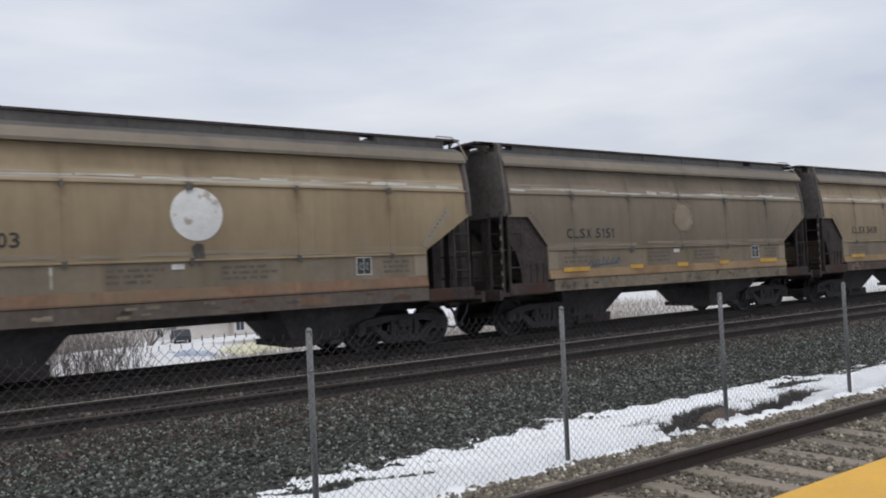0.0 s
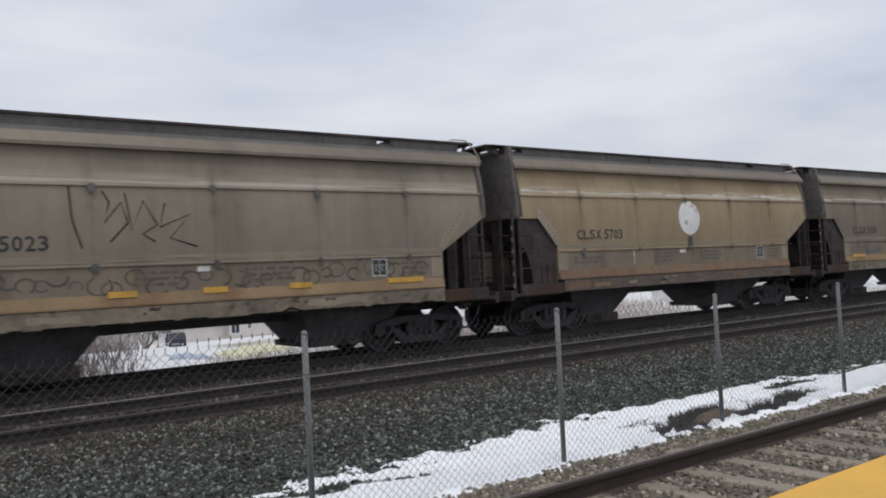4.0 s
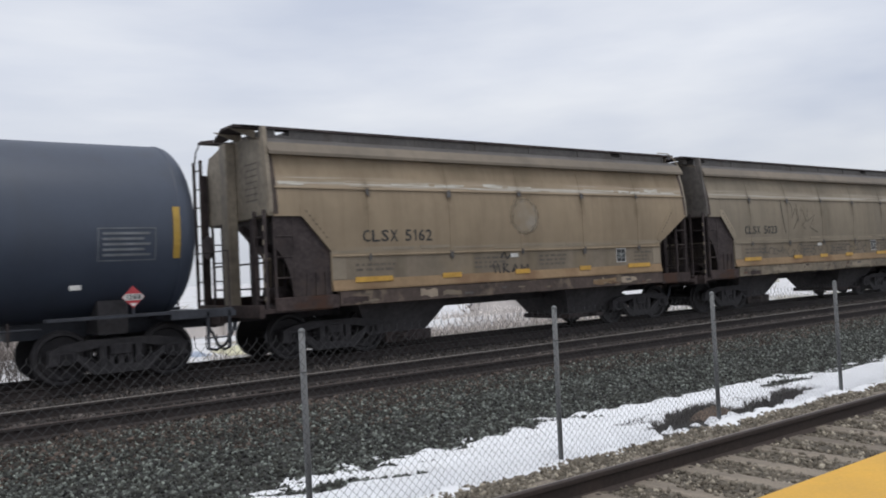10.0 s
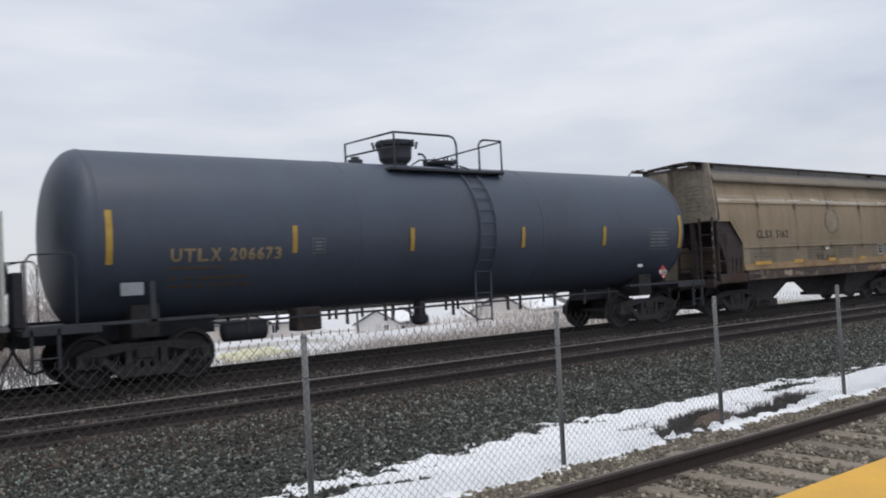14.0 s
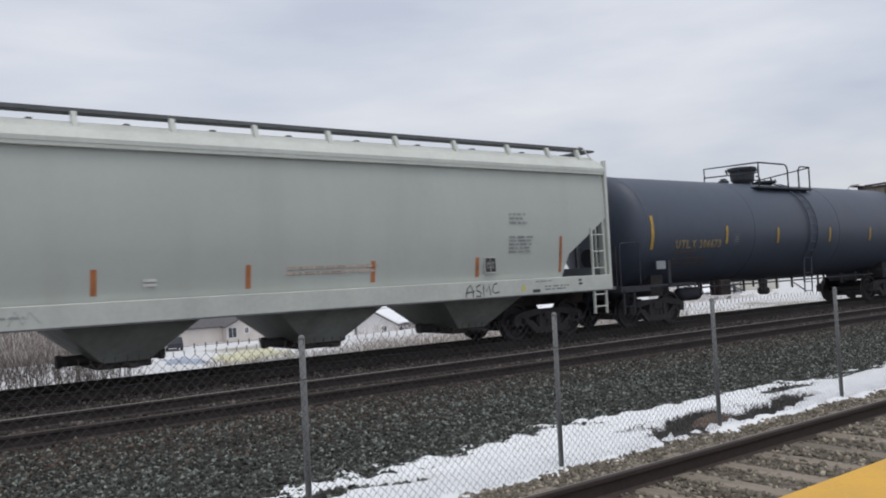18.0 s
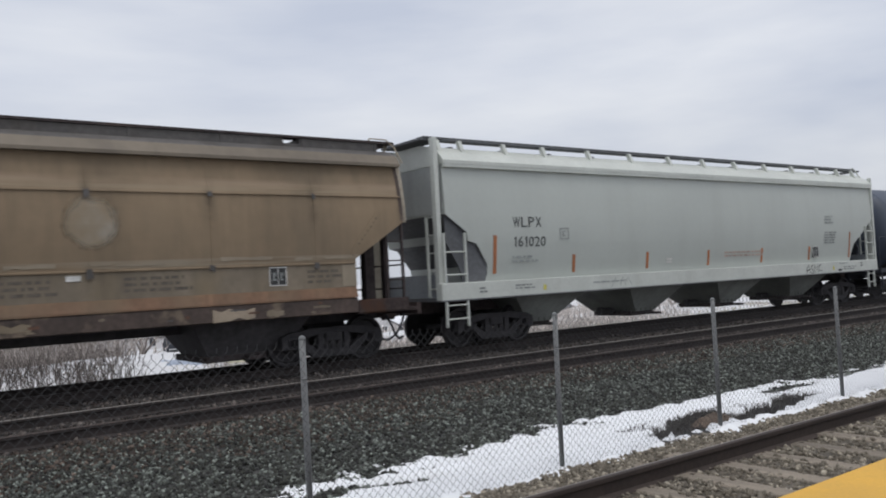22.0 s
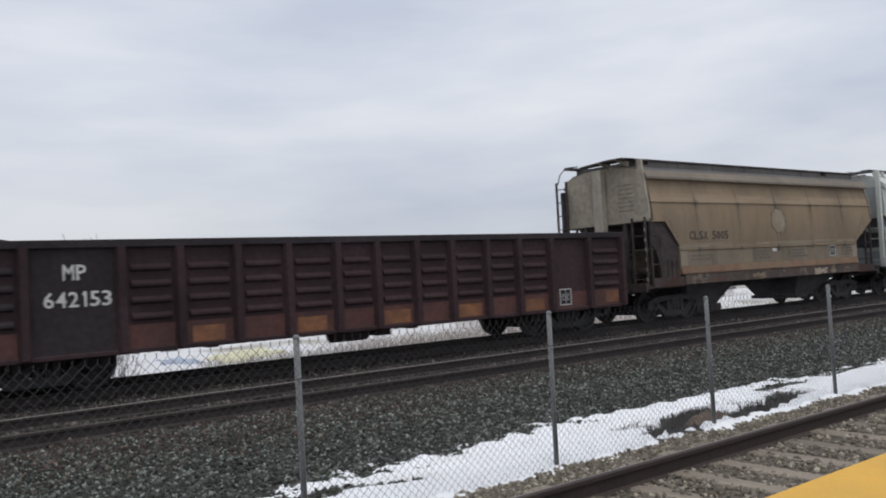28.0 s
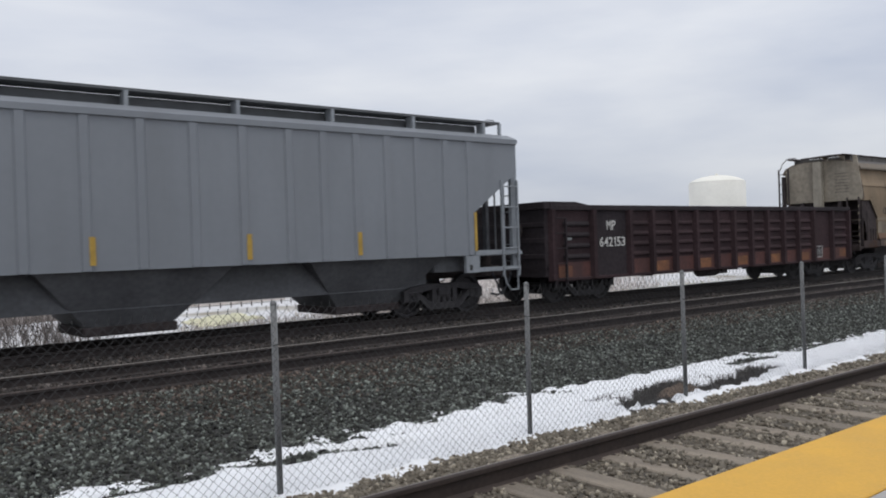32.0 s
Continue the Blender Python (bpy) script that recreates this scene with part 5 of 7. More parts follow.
    # middle ladder bent over the shell
    for s in (-1, 1):
        bm = bmesh.new()
        for x in (0.55, 1.01):
            pts = [(x, sy_, z) for sy_, z in [(s * (R + 0.05) * math.cos(radians(a)), zc + (R + 0.05) * math.sin(radians(a))) for a in range(-35, 76, 11)]]
            pts = [(x, s * 1.33, 0.55)] + pts
            rail = part("dome_ladder_rail", tube(pts, 0.022, 6), M_TANK, car)
        for a in range(-35, 76, 10):
            y, z = s * (R + 0.05) * math.cos(radians(a)), zc + (R + 0.05) * math.sin(radians(a))
            part("rung", rod(bmesh.new(), (0.55, y, z), (1.01, y, z), 0.014, 6), M_TANK, rail)
        for z in (0.6, 0.9, 1.2):
            part("rung", rod(bmesh.new(), (0.55, s * 1.33, z), (1.01, s * 1.33, z), 0.014, 6), M_TANK, rail)
        part("ladder_foot_brace", tube([(0.30, s * 1.1, 0.9), (0.62, s * 1.33, 0.60)], 0.02), M_BLACK, car)
    # top platform, rails and fittings
    top = zc + R - 0.05
    fit = [ob for ob in car.children]
    part("top_platform", boxes((-1.44, 1.74, -1.10, -0.50, top - 0.21, top - 0.15), (1.40, 1.74, -1.10, 0.95, top - 0.21, top - 0.15), (-1.50, -1.38, -1.10, 0.98, top - 0.21, top - 0.15), bevel=0.01), M_BLACK, car)
    ry = -1.05
    part("platform_rail", tube([(-1.45, 0.93, top - 0.25), (-1.45, 0.93, top + 0.66), (-1.38, ry, top + 0.62), (0.14, ry, top + 0.62), (0.27, ry, top + 0.58), (0.34, ry, top + 0.44), (0.34, ry, top - 0.14)], 0.026), M_BLACK, car)
    part("platform_rail", tube([(-1.45, 0.93, top + 0.36), (-1.38, ry, top + 0.30)], 0.022), M_BLACK, car)
    part("platform_rail", tube([(-1.38, ry, top + 0.62), (-1.38, ry, top - 0.14)], 0.024), M_BLACK, car)
    part("platform_rail", tube([(1.01, ry, top - 0.14), (1.01, ry, top + 0.46), (1.07, ry, top + 0.55), (1.17, ry, top + 0.59), (1.70, ry, top + 0.59), (1.70, ry, top - 0.25)], 0.026), M_BLACK, car)
    part("platform_rail", tube([(0.02, 0.3, top), (0.02, 0.3, top + 0.14), (0.10, 0.1, top + 0.23), (0.60, 0.1, top + 0.26), (1.70, ry, top + 0.57)], 0.022), M_BLACK, car)
    part("platform_rail", tube([(0.72, -0.2, top - 0.08), (0.72, -0.2, top + 0.30)], 0.022), M_BLACK, car)
    part("vent_pipe", tube([(-0.14, -0.2, top + 0.32), (-0.02, -0.2, top + 0.32), (0.06, -0.2, top + 0.24), (0.06, -0.2, top - 0.05)], 0.026), M_BLACK, car)
    dome = part("manway_dome", lathe(bmesh.new(), [(-0.10, 0.30), (0.08, 0.27), (0.13, 0.33), (0.20, 0.38), (0.48, 0.40), (0.50, 0.46), (0.57, 0.47), (0.61, 0.44), (0.63, 0.20)], "z", 28, (-0.66, 0, top)), M_BLACK, car)
    for k in range(8):
        a = radians(45 * k + 20)
        part("eye_bolt", rod(bmesh.new(), (-0.66 + 0.49 * math.cos(a), 0.49 * math.sin(a), top + 0.44), (-0.66 + 0.53 * math.cos(a), 0.53 * math.sin(a), top + 0.60), 0.028, 6), M_BLACK, dome)
    part("relief_valve", lathe(bmesh.new(), [(-0.1, 0.12), (0.02, 0.12), (0.04, 0.17), (0.13, 0.17), (0.15, 0.10), (0.20, 0.10), (0.21, 0.03)], "z", 18, (-1.75, 0, top)), M_BLACK, car)
    house = part("valve_housing", lathe(bmesh.new(), [(-0.1, 0.22), (0.04, 0.22), (0.12, 0.40), (0.17, 0.41), (0.19, 0.34), (0.21, 0.10)], "z", 24, (0.62, 0, top)), M_BLACK, car)
    for k in range(10):
        a = radians(36 * k)
        part("cover_bolt", rod(bmesh.new(), (0.62 + 0.38 * math.cos(a), 0.38 * math.sin(a), top + 0.12), (0.62 + 0.38 * math.cos(a), 0.38 * math.sin(a), top + 0.24), 0.022, 6), M_BLACK, house)
    for ob in car.children:
        if ob not in fit:
            ob.location.x += 0.10
    return car


M_INK_ORANGE_DIM = mat("worn ochre stencil", (0.10, 0.065, 0.035), 0.7, bump=0.0)
M_STENCIL_GREY = mat("worn grey stencil", (0.19, 0.20, 0.21), 0.7, bump=0.0)
CARS.append(tank_car(-38.15))


# ---- long pale covered hopper ----
def pale_hopper(xc):
    car = thing("covered_hopper_car", "long pale grey covered hopper car with orange reflectors", "freight car", "freight train", at=(xc, TRAIN_Y, 0))
    h, w = 9.72, 1.62
    hr = 9.60
    side = [(-h, 4.20), (-h, 3.02), (-9.14, 2.62), (-9.10, 2.42), (-8.86, 2.36), (-8.52, 1.86), (-8.52, 1.66), (-8.60, 1.50), (8.05, 1.50), (8.10, 1.66), (8.27, 2.06), (hr, 2.95), (hr, 4.20)]
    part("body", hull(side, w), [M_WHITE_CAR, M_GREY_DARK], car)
    roof = [(-w - 0.06, 4.14), (-w - 0.06, 4.22), (-1.50, 4.40), (-1.26, 4.55), (-0.8, 4.65), (0.8, 4.65), (1.26, 4.55), (1.50, 4.40), (w + 0.06, 4.22), (w + 0.06, 4.14)]
    part("roof", prism(bmesh.new(), roof, "x", -h - 0.02, hr + 0.02), M_WHITE_TRIM, car)
    part("trough_hatch", boxes((-9.0, 9.0, -0.42, 0.42, 4.50, 4.72), bevel=0.02), M_SOOT_GREY, car, "grimed trough hatch")
    for k in range(11):
        x = -8.6 + 1.65 * k
        part("hatch_clamp", boxes((x, x + 0.12, -0.46, 0.46, 4.68, 4.76), bevel=0.02), M_SOOT_GREY, car)
    for s in (-1, 1):
        y0, y1 = sorted((0.95 * s, 1.25 * s))
        part("running_board", boxes((-h - 0.2, hr - 0.3, y0, y1, 4.73, 4.80)), M_SOOT_GREY, car, "dark grating walkway")
        for x in (-9.60, -8.95, -7.62, -6.33, -4.70, -3.06, -1.40, 0.20, 1.80, 3.44, 5.05, 6.66, 7.98, 9.05):
            part("walkway_bracket", prism(bmesh.new(), [(s * 1.44, 4.42), (s * 1.30, 4.735), (s * 1.20, 4.735), (s * 1.28, 4.50)][::s], "x", x - 0.045, x + 0.045), M_WHITE_TRIM, car)
        if s > 0:
            part("roof_handhold", tube([(s * (h - 0.62), -1.25, 4.78), (s * (h - 0.55), -1.25, 4.83), (s * (h - 0.40), -1.25, 4.80), (s * (h - 0.22), -1.38, 4.46)], 0.02), M_WHITE_TRIM, car)
        part("crossover_board", boxes((*sorted((s * (h - 0.3), s * (h + (0.30 if s < 0 else 0.02)))), -1.25, 0.35 if s < 0 else 1.25, 4.71, 4.76)), M_SOOT_GREY, car)
        # side sill channel
        y0, y1 = sorted((s * (w - 0.1), s * (w + 0.07)))
        part("side_sill", boxes((-h - 0.23, hr + 0.08, y0, y1, 1.12, 1.50), bevel=0.012), M_WHITE_TRIM, car)
        part("sill_flange", boxes((-h - 0.23, hr + 0.08, y0, y1 + (0.03 if s > 0 else 0.0), 1.10, 1.13)), M_GREY_DARK, car)
        part("top_chord", boxes((-h, hr, *sorted((s * (w - 0.06), s * (w + 0.05))), 4.06, 4.15), bevel=0.012), M_WHITE_TRIM, car)
        for y in (-1.50, 1.50):
            part("corner_post", boxes((*sorted((s * (h + 0.08 if s < 0 else hr - 0.08), s * (h + 0.20 if s < 0 else hr + 0.02))), y - 0.08, y + 0.08, 1.12, 4.18 if s > 0 or y > 0 else 4.72), bevel=0.012), M_GREY_DARK if s < 0 < y else M_WHITE_TRIM, car)
        if s > 0:
            part("end_post", boxes((hr + 0.025, hr + 0.12, -w - 0.04, -w + 0.08, 1.12, 4.44), bevel=0.012), M_WHITE_TRIM, car, "tall pale corner post up to the roof edge")
        part("end_platform", boxes((*sorted((s * 8.0, s * (h + 0.15))), -w, w, 1.10, 1.18)), M_GREY_DARK, car)
        for y in ((-0.5, 0.5) if s > 0 else (0.9,)):
            part("end_brace", boxes((*sorted((s * (h - 0.1), s * h)), y - 0.03, y + 0.03, 1.15, 3.0)), M_GREY_DARK, car)
        if s < 0:
            # overlay whose darker colour paints in the end's shade, with grime streaks
            part("end_sheet", boxes((-h - 0.014, -h - 0.004, -1.56, 1.56, 3.06, 4.12)), M_PALE_END, car, "pale end sheet darkened for shade and grime")
        part("end_panel", boxes((*sorted((s * (h - 0.12), s * (h - 0.08))), -1.45, 1.45, 1.16, 1.70)), M_GREY_TRIM, car, "grey end kick panel")
        outline = [(-9.66, 3.02), (-9.14, 2.62), (-9.10, 2.42), (-8.86, 2.36), (-8.52, 1.86), (-8.52, 1.66), (-8.60, 1.50), (-9.22, 1.50), (-9.32, 1.85), (-9.66, 2.4)] if s < 0 else []
        for y in ((-1.52,) if s < 0 else ()):
            # dark plate stands in for the shaded slope sheet inside the open bay
            part("gusset_plate", prism(bmesh.new(), outline, "y", y, y + 0.04), M_GREY_DARK, car, "dark plate for the shaded slope sheet inside the end bay")
        # corner ladder and the step below the sill
        xa, xb = (-h - 0.10, -9.23) if s < 0 else (9.02, 9.45)
        ladder(car, xa, xb, -w - 0.03, 1.50, 2.60 if s < 0 else 2.7, M_WHITE_TRIM, 0.50 if s < 0 else 0.42, 0.018)
        ladder(car, xa, xb, -w - 0.03, 0.53, 1.12, M_WHITE_TRIM, 0.30, 0.018, "sill_step")
        end_ladder(car, s * (h + 0.10), -1.5, -1.05, 1.2, 3.0, M_WHITE_TRIM)
        end_ladder(car, s * (h + 0.12), 1.05, 1.5, 1.2, 4.1, M_SOOT_GREY)
        coupler(car, s * (h + 0.35), s)
        truck(car, s * 7.95)
        part("stub_sill", boxes((*sorted((s * 5.5, s * (h + 0.3))), -0.3, 0.3, 0.80, 1.12)), M_SOOT, car)
    for x in (-6.30, -2.20, 1.75, 5.70):
        bm = bmesh.new()
        top = [bm.verts.new(p) for p in ((x - 1.42, -1.45, 1.30), (x + 1.42, -1.45, 1.30), (x + 1.42, 1.45, 1.30), (x - 1.42, 1.45, 1.30))]
        low = [bm.verts.new(p) for p in ((x - 0.40, -0.80, 0.42), (x + 0.40, -0.80, 0.42), (x + 0.40, 0.80, 0.42), (x - 0.40, 0.80, 0.42))]
        for i in range(4):
            bm.faces.new((top[i], top[(i + 1) % 4], low[(i + 1) % 4], low[i]))
        bm.faces.new(low), bm.faces.new(top)
        bmesh.ops.recalc_face_normals(bm, faces=bm.faces[:])
        b = part("discharge_bay", bm, M_BAY_PALE, car, "dull pale hopper bay")
        part("outlet_gate", boxes((x - 0.48, x + 0.48, -0.70, 0.70, 0.30, 0.43), (x - 0.1, x + 0.1, -1.3, -0.6, 0.33, 0.40), bevel=0.02), M_SOOT, b)
        part("outlet_tube", lathe(bmesh.new(), [(-1.0, 0.07), (-1.0, 0.12), (-0.9, 0.12), (-0.88, 0.095), (0.8, 0.095), (0.82, 0.12), (0.92, 0.12), (0.92, 0.07)], "x", 14, (x, 0, 0.46)), M_UNDER, b)
    Y = -w - 0.004
    lettering("WLPX", 0.245, -7.74, -6.83, Y, 2.725, M_INK_GREY, car, "dark grey stencilled letters", weight=0.004)
    lettering("161020", 0.245, -7.74, -6.70, Y, 2.26, M_INK_GREY, car, "dark grey stencilled number", weight=0.004)
    text_bars(car, -7.78, 2.0, 0.9, 2, Y, M_STENCIL_PALE, seed=31)
    for z0, z1, x0, x1 in ((2.42, 2.44, -6.22, -5.92), (2.68, 2.70, -6.22, -5.92), (2.42, 2.70, -6.22, -6.20), (2.42, 2.70, -5.94, -5.92), (2.50, 2.62, -6.12, -6.10), (2.50, 2.52, -6.12, -6.04), (2.60, 2.62, -6.12, -6.04)):
        part("stencil_frame", boxes((x0, x1, Y - 0.004, Y, z0, z1)), M_STENCIL_MID, car)
    rows = [(-8.36, -8.26, 1.66, 2.54)] + [(x - 0.05, x + 0.05, 1.60, 2.04) for x in (-5.72, -2.90, -0.17, 2.56, 5.33)] + [(7.93, 8.01, 1.62, 2.50)]
    reflectors(car, rows, M_ORANGE, Y)
    placard_square(car, 5.70, 1.86, 0.36, Y)
    text_bars(car, 6.30, 3.00, 0.66, 3, Y, M_STENCIL_PALE, seed=4)
    text_bars(car, 6.28, 2.47, 0.85, 5, Y, M_STENCIL_MID, 0.045, 0.085, 5)
    text_bars(car, 0.6, 1.92, 2.2, 2, Y, mat("faded red stencil", (0.42, 0.33, 0.28), 0.7, bump=0.0), seed=6)
    part("route_card", boxes((-2.10, -1.86, Y - 0.01, Y, 1.72, 1.77)), M_INK_WHITE, car)
    part("route_card", boxes((-2.10, -1.86, Y - 0.01, Y, 1.80, 1.85)), M_INK_WHITE, car)
    Y2 = -w - 0.074
    for x in (6.58, -6.89):
        part("paint_mark", prism(bmesh.new(), [(x - 0.055, 1.22), (x + 0.05, 1.21), (x + 0.06, 1.31), (x, 1.37), (x - 0.04, 1.33)], "y", Y2 - 0.003, Y2), M_YELLOW_PALE, car, "pale yellow paint mark")
    part("data_plate", boxes((6.88, 7.11, Y2 - 0.006, Y2, 1.17, 1.24)), M_INK_GREY, car)
    text_bars(car, 6.98, 1.41, 0.65, 1, Y2, M_STENCIL_PALE, 0.035, 0.09, 41)
    text_bars(car, 7.28, 1.28, 0.9, 2, Y2, M_STENCIL_MID, 0.035, 0.07, 42)
    text_bars(car, 8.44, 1.38, 0.14, 2, Y2, M_INK_GREY, 0.05, 0.09, 43)
    text_bars(car, -8.90, 1.33, 0.3, 2, Y2, M_STENCIL_MID, 0.04, 0.08, 44)
    text_bars(car, -7.82, 1.35, 0.65, 2, Y2, M_STENCIL_MID, 0.035, 0.07, 45)
    text_bars(car, -5.2, 1.30, 1.6, 1, Y2, M_STENCIL_PALE, 0.04, 0.09, 8)
    scribble(car, "graffiti", [[(-4.55, 1.16), (-4.35, 1.42)], [(-4.2, 1.2), (-4.1, 1.42), (-4.0, 1.2), (-3.9, 1.4), (-3.75, 1.22)]], Y2, M_STENCIL_PALE, 0.02, "faint grey spray tag")
    scribble(car, "graffiti", [[(4.86, 1.15), (4.90, 1.34), (5.00, 1.43), (5.06, 1.30), (5.06, 1.16)], [(4.84, 1.25), (5.10, 1.28)], [(5.28, 1.42), (5.17, 1.38), (5.16, 1.30), (5.29, 1.25), (5.27, 1.16), (5.14, 1.17)], [(5.36, 1.16), (5.37, 1.42), (5.45, 1.26), (5.54, 1.43), (5.57, 1.18)], [(5.78, 1.44), (5.66, 1.40), (5.63, 1.27), (5.70, 1.21), (5.84, 1.24)]], Y2, M_SPRAY, 0.028, "small black spray tag")
    curve = ([1.48, 2.0, 2.5, 3.0, 3.5, 4.2], [-0.12, -0.05, 0.0, 0.012, 0.0, -0.06])
    bow(car, ("body", "reflector", "stencil_letter", "stencil_digit"), lambda z: float(np.interp(z, *curve)), (1.6, 1.8, 2.0, 2.2, 2.4, 2.6, 2.8, 3.0, 3.2, 3.4, 3.6, 3.8, 4.0))
    for ob in car.children:
        if ob.name.split(".")[0] in ("stencil_panel", "stencil_bar", "stencil_frame", "route_card") and ob.data.vertices[0].co.y > -w - 0.05:
            ob.location.y = -float(np.interp(max(v.co.z for v in ob.data.vertices), *curve)) - 0.004
    return car


M_INK_GREY = mat("dark grey stencil", (0.065, 0.07, 0.07), 0.7, vary=0.15, scale=6, bump=0.0)
M_STENCIL_MID = mat("grey small stencil", (0.235, 0.245, 0.24), 0.7, bump=0.0)
M_YELLOW_PALE = mat("pale yellow chalk", (0.55, 0.50, 0.12), 0.7, vary=0.2, bump=0.0)
M_SOOT_GREY = mat("dull grating steel", (0.10, 0.105, 0.11), 0.7, vary=0.2, bump=0.1)
CARS.append(pale_hopper(-57.00))


# ---- oxide red gondola ----
def gondola(xc):
    car = thing("gondola_car", "oxide red open gondola car with corrugated side panels", "freight car", "freight train", at=(xc, TRAIN_Y, 0))
    h, w = 8.06, 1.58
    hr, hl = 7.84, 8.22          # right end of the sides; the left end wall stands proud
    ribs = [-6.45, -4.95, -3.95, -2.88, -1.85, -0.78, 0.16, 1.16, 2.12, 3.14, 4.12, 5.18, 6.52]
    for s in (-1, 1):
        part("side_sheet", boxes((-h, hr, *sorted((s * w, s * (w - 0.05))), 0.64, 2.42)), M_OXIDE, car)
        part("lower_band", boxes((-h + 0.3, hr - 0.2, *sorted((s * w, s * (w + 0.004))), 0.66, 1.08)), M_OXIDE_RED, car)
        part("top_chord", boxes((-h - 0.02, hr + 0.02, *sorted((s * (w - 0.08), s * (w + 0.09))), 2.40, 2.54), bevel=0.015), M_OXIDE_DARK, car)
        part("bottom_chord", boxes((-h, hr, *sorted((s * (w - 0.08), s * (w + 0.05))), 0.60, 0.68), bevel=0.012), M_OXIDE, car)
        for x in ribs + [-h + 0.06, hr - 0.06]:
            part("side_post", prism(bmesh.new(), [(x - 0.11, s * (w - 0.01)), (x - 0.06, s * (w + 0.13)), (x + 0.06, s * (w + 0.13)), (x + 0.11, s * (w - 0.01))][::s], "z", 0.64, 2.42), M_OXIDE, car)
    part("end_wall", boxes((-hl, -h + 0.02, -w, w, 0.9, 2.45)), M_OXIDE_DARK, car)
    part("end_wall", boxes((hr - 0.08, hr, -w, w, 0.9, 2.45)), M_OXIDE_DARK, car)
    for s, e in ((-1, hl), (1, hr)):
        for z in (1.25, 1.65, 2.05):
            part("end_rib", boxes((*sorted((s * e, s * (e + 0.03))), -w, w, z - 0.06, z + 0.06), bevel=0.012), M_OXIDE_DARK, car)
        part("end_cap", boxes((*sorted((s * (e - 0.14), s * (e + 0.06))), -w - 0.08, w + 0.08, 2.43, 2.62 if s < 0 else 2.54), bevel=0.015), M_OXIDE_DARK, car)
    for s in (-1, 1):
        part("corner_riser", prism(bmesh.new(), [(-h, 2.53), (-h + 1.5, 2.53), (-h + 0.9, 2.62), (-h, 2.62)], "y", *sorted((s * (w - 0.07), s * (w + 0.08)))), M_OXIDE_DARK, car)
    # bowed corrugations pressed into each panel
    edges = ribs
    for a, b in zip(edges, edges[1:]):
        if b - a < 1.2 and a > -5.2:
            for k in range(4):
                z = 1.14 + 0.28 * k
                bm = prism(bmesh.new(), [(-w - 0.002, z), (-w - 0.055, z + 0.04), (-w - 0.055, z + 0.08), (-w - 0.002, z + 0.14)], "x", a + 0.16, b - 0.16)
                part("corrugation", bm, M_OXIDE, car)
    for k in range(4):
        z = 1.14 + 0.28 * k
        part("corrugation", prism(bmesh.new(), [(-w - 0.002, z), (-w - 0.055, z + 0.04), (-w - 0.055, z + 0.08), (-w - 0.002, z + 0.14)], "x", 6.70, hr - 0.20), M_OXIDE, car)
        part("corrugation", prism(bmesh.new(), [(-w - 0.002, z), (-w - 0.055, z + 0.04), (-w - 0.055, z + 0.08), (-w - 0.002, z + 0.14)], "x", -h + 0.5, -6.6), M_OXIDE_DARK, car)
    Y = -w - 0.006
    part("name_panel", boxes((-6.34, -5.06, Y, -w - 0.002, 0.64, 2.40)), M_OXIDE_DARK, car, "blackened flat panel behind the number")
    lettering("MP", 0.255, -5.86, -5.50, Y - 0.004, 1.88, M_INK_WHITE, car, "white stencilled letters")
    lettering("642153", 0.255, -6.16, -5.11, Y - 0.004, 1.44, M_INK_WHITE, car, "white stencilled number")
    for x, wd in ((-7.50, 0.50), (-3.45, 0.60), (-1.36, 0.64), (0.64, 0.66), (2.62, 0.68), (4.62, 0.62)):
        part("reflector_patch", boxes((x - wd / 2, x + wd / 2, Y, -w - 0.002, 0.70, 0.98)), M_ORANGE_DULL, car, "dull orange patch")
    part("reflector_patch", boxes((7.14, 7.62, Y, -w - 0.0065, 0.74, 1.04)), M_ORANGE_DULL, car, "dull orange patch")
    placard_square(car, 5.66, 0.96, 0.40, -w - 0.004, field=M_OXIDE_DARK)
    part("route_card", boxes((-7.45, -7.25, Y - 0.006, Y, 1.64, 1.80)), M_STENCIL_PALE, car)
    part("floor", boxes((-h, hr, -w + 0.05, w - 0.05, 0.98, 1.06)), M_RUST, car)
    part("centre_sill", boxes((-h - 0.2, h + 0.2, -0.3, 0.3, 0.72, 1.0)), M_SOOT, car)
    bm = bmesh.new()
    for k in range(9):
        x = -5.6 + 1.4 * k
        box(bm, x - 0.06, x + 0.06, -1.4, 1.4, 0.76, 0.98)
    part("cross_bearer", bm, M_SOOT, car)
    part("brake_reservoir", lathe(bmesh.new(), [(0, 0.05), (0.06, 0.22), (0.9, 0.22), (0.96, 0.05)], "x", 16, (-0.6, -0.8, 0.58)), M_SOOT, car, smooth=True)
    for r in ((0.6, 0.9, -0.9, -0.5, 0.42, 0.74), (1.5, 1.7, -0.8, -0.4, 0.50, 0.74), (-3.2, -3.0, -0.9, -0.4, 0.52, 0.74)):
        part("brake_rigging", boxes(r), M_SOOT, car)
    for s in (-1, 1):
        truck(car, s * 6.2)
        coupler(car, s * (h + 0.18), s)
        if s < 0:
            ladder(car, -h + 0.1, -h + 0.5, -w - 0.10, 0.50, 2.2, M_OXIDE_DARK, 0.38, 0.014)
        part("end_sill", boxes((*sorted((s * ((h if s < 0 else hr) - 0.1), s * ((h if s < 0 else hr) + 0.15))), -w, w, 0.72, 1.0), bevel=0.02), M_OXIDE_DARK, car)
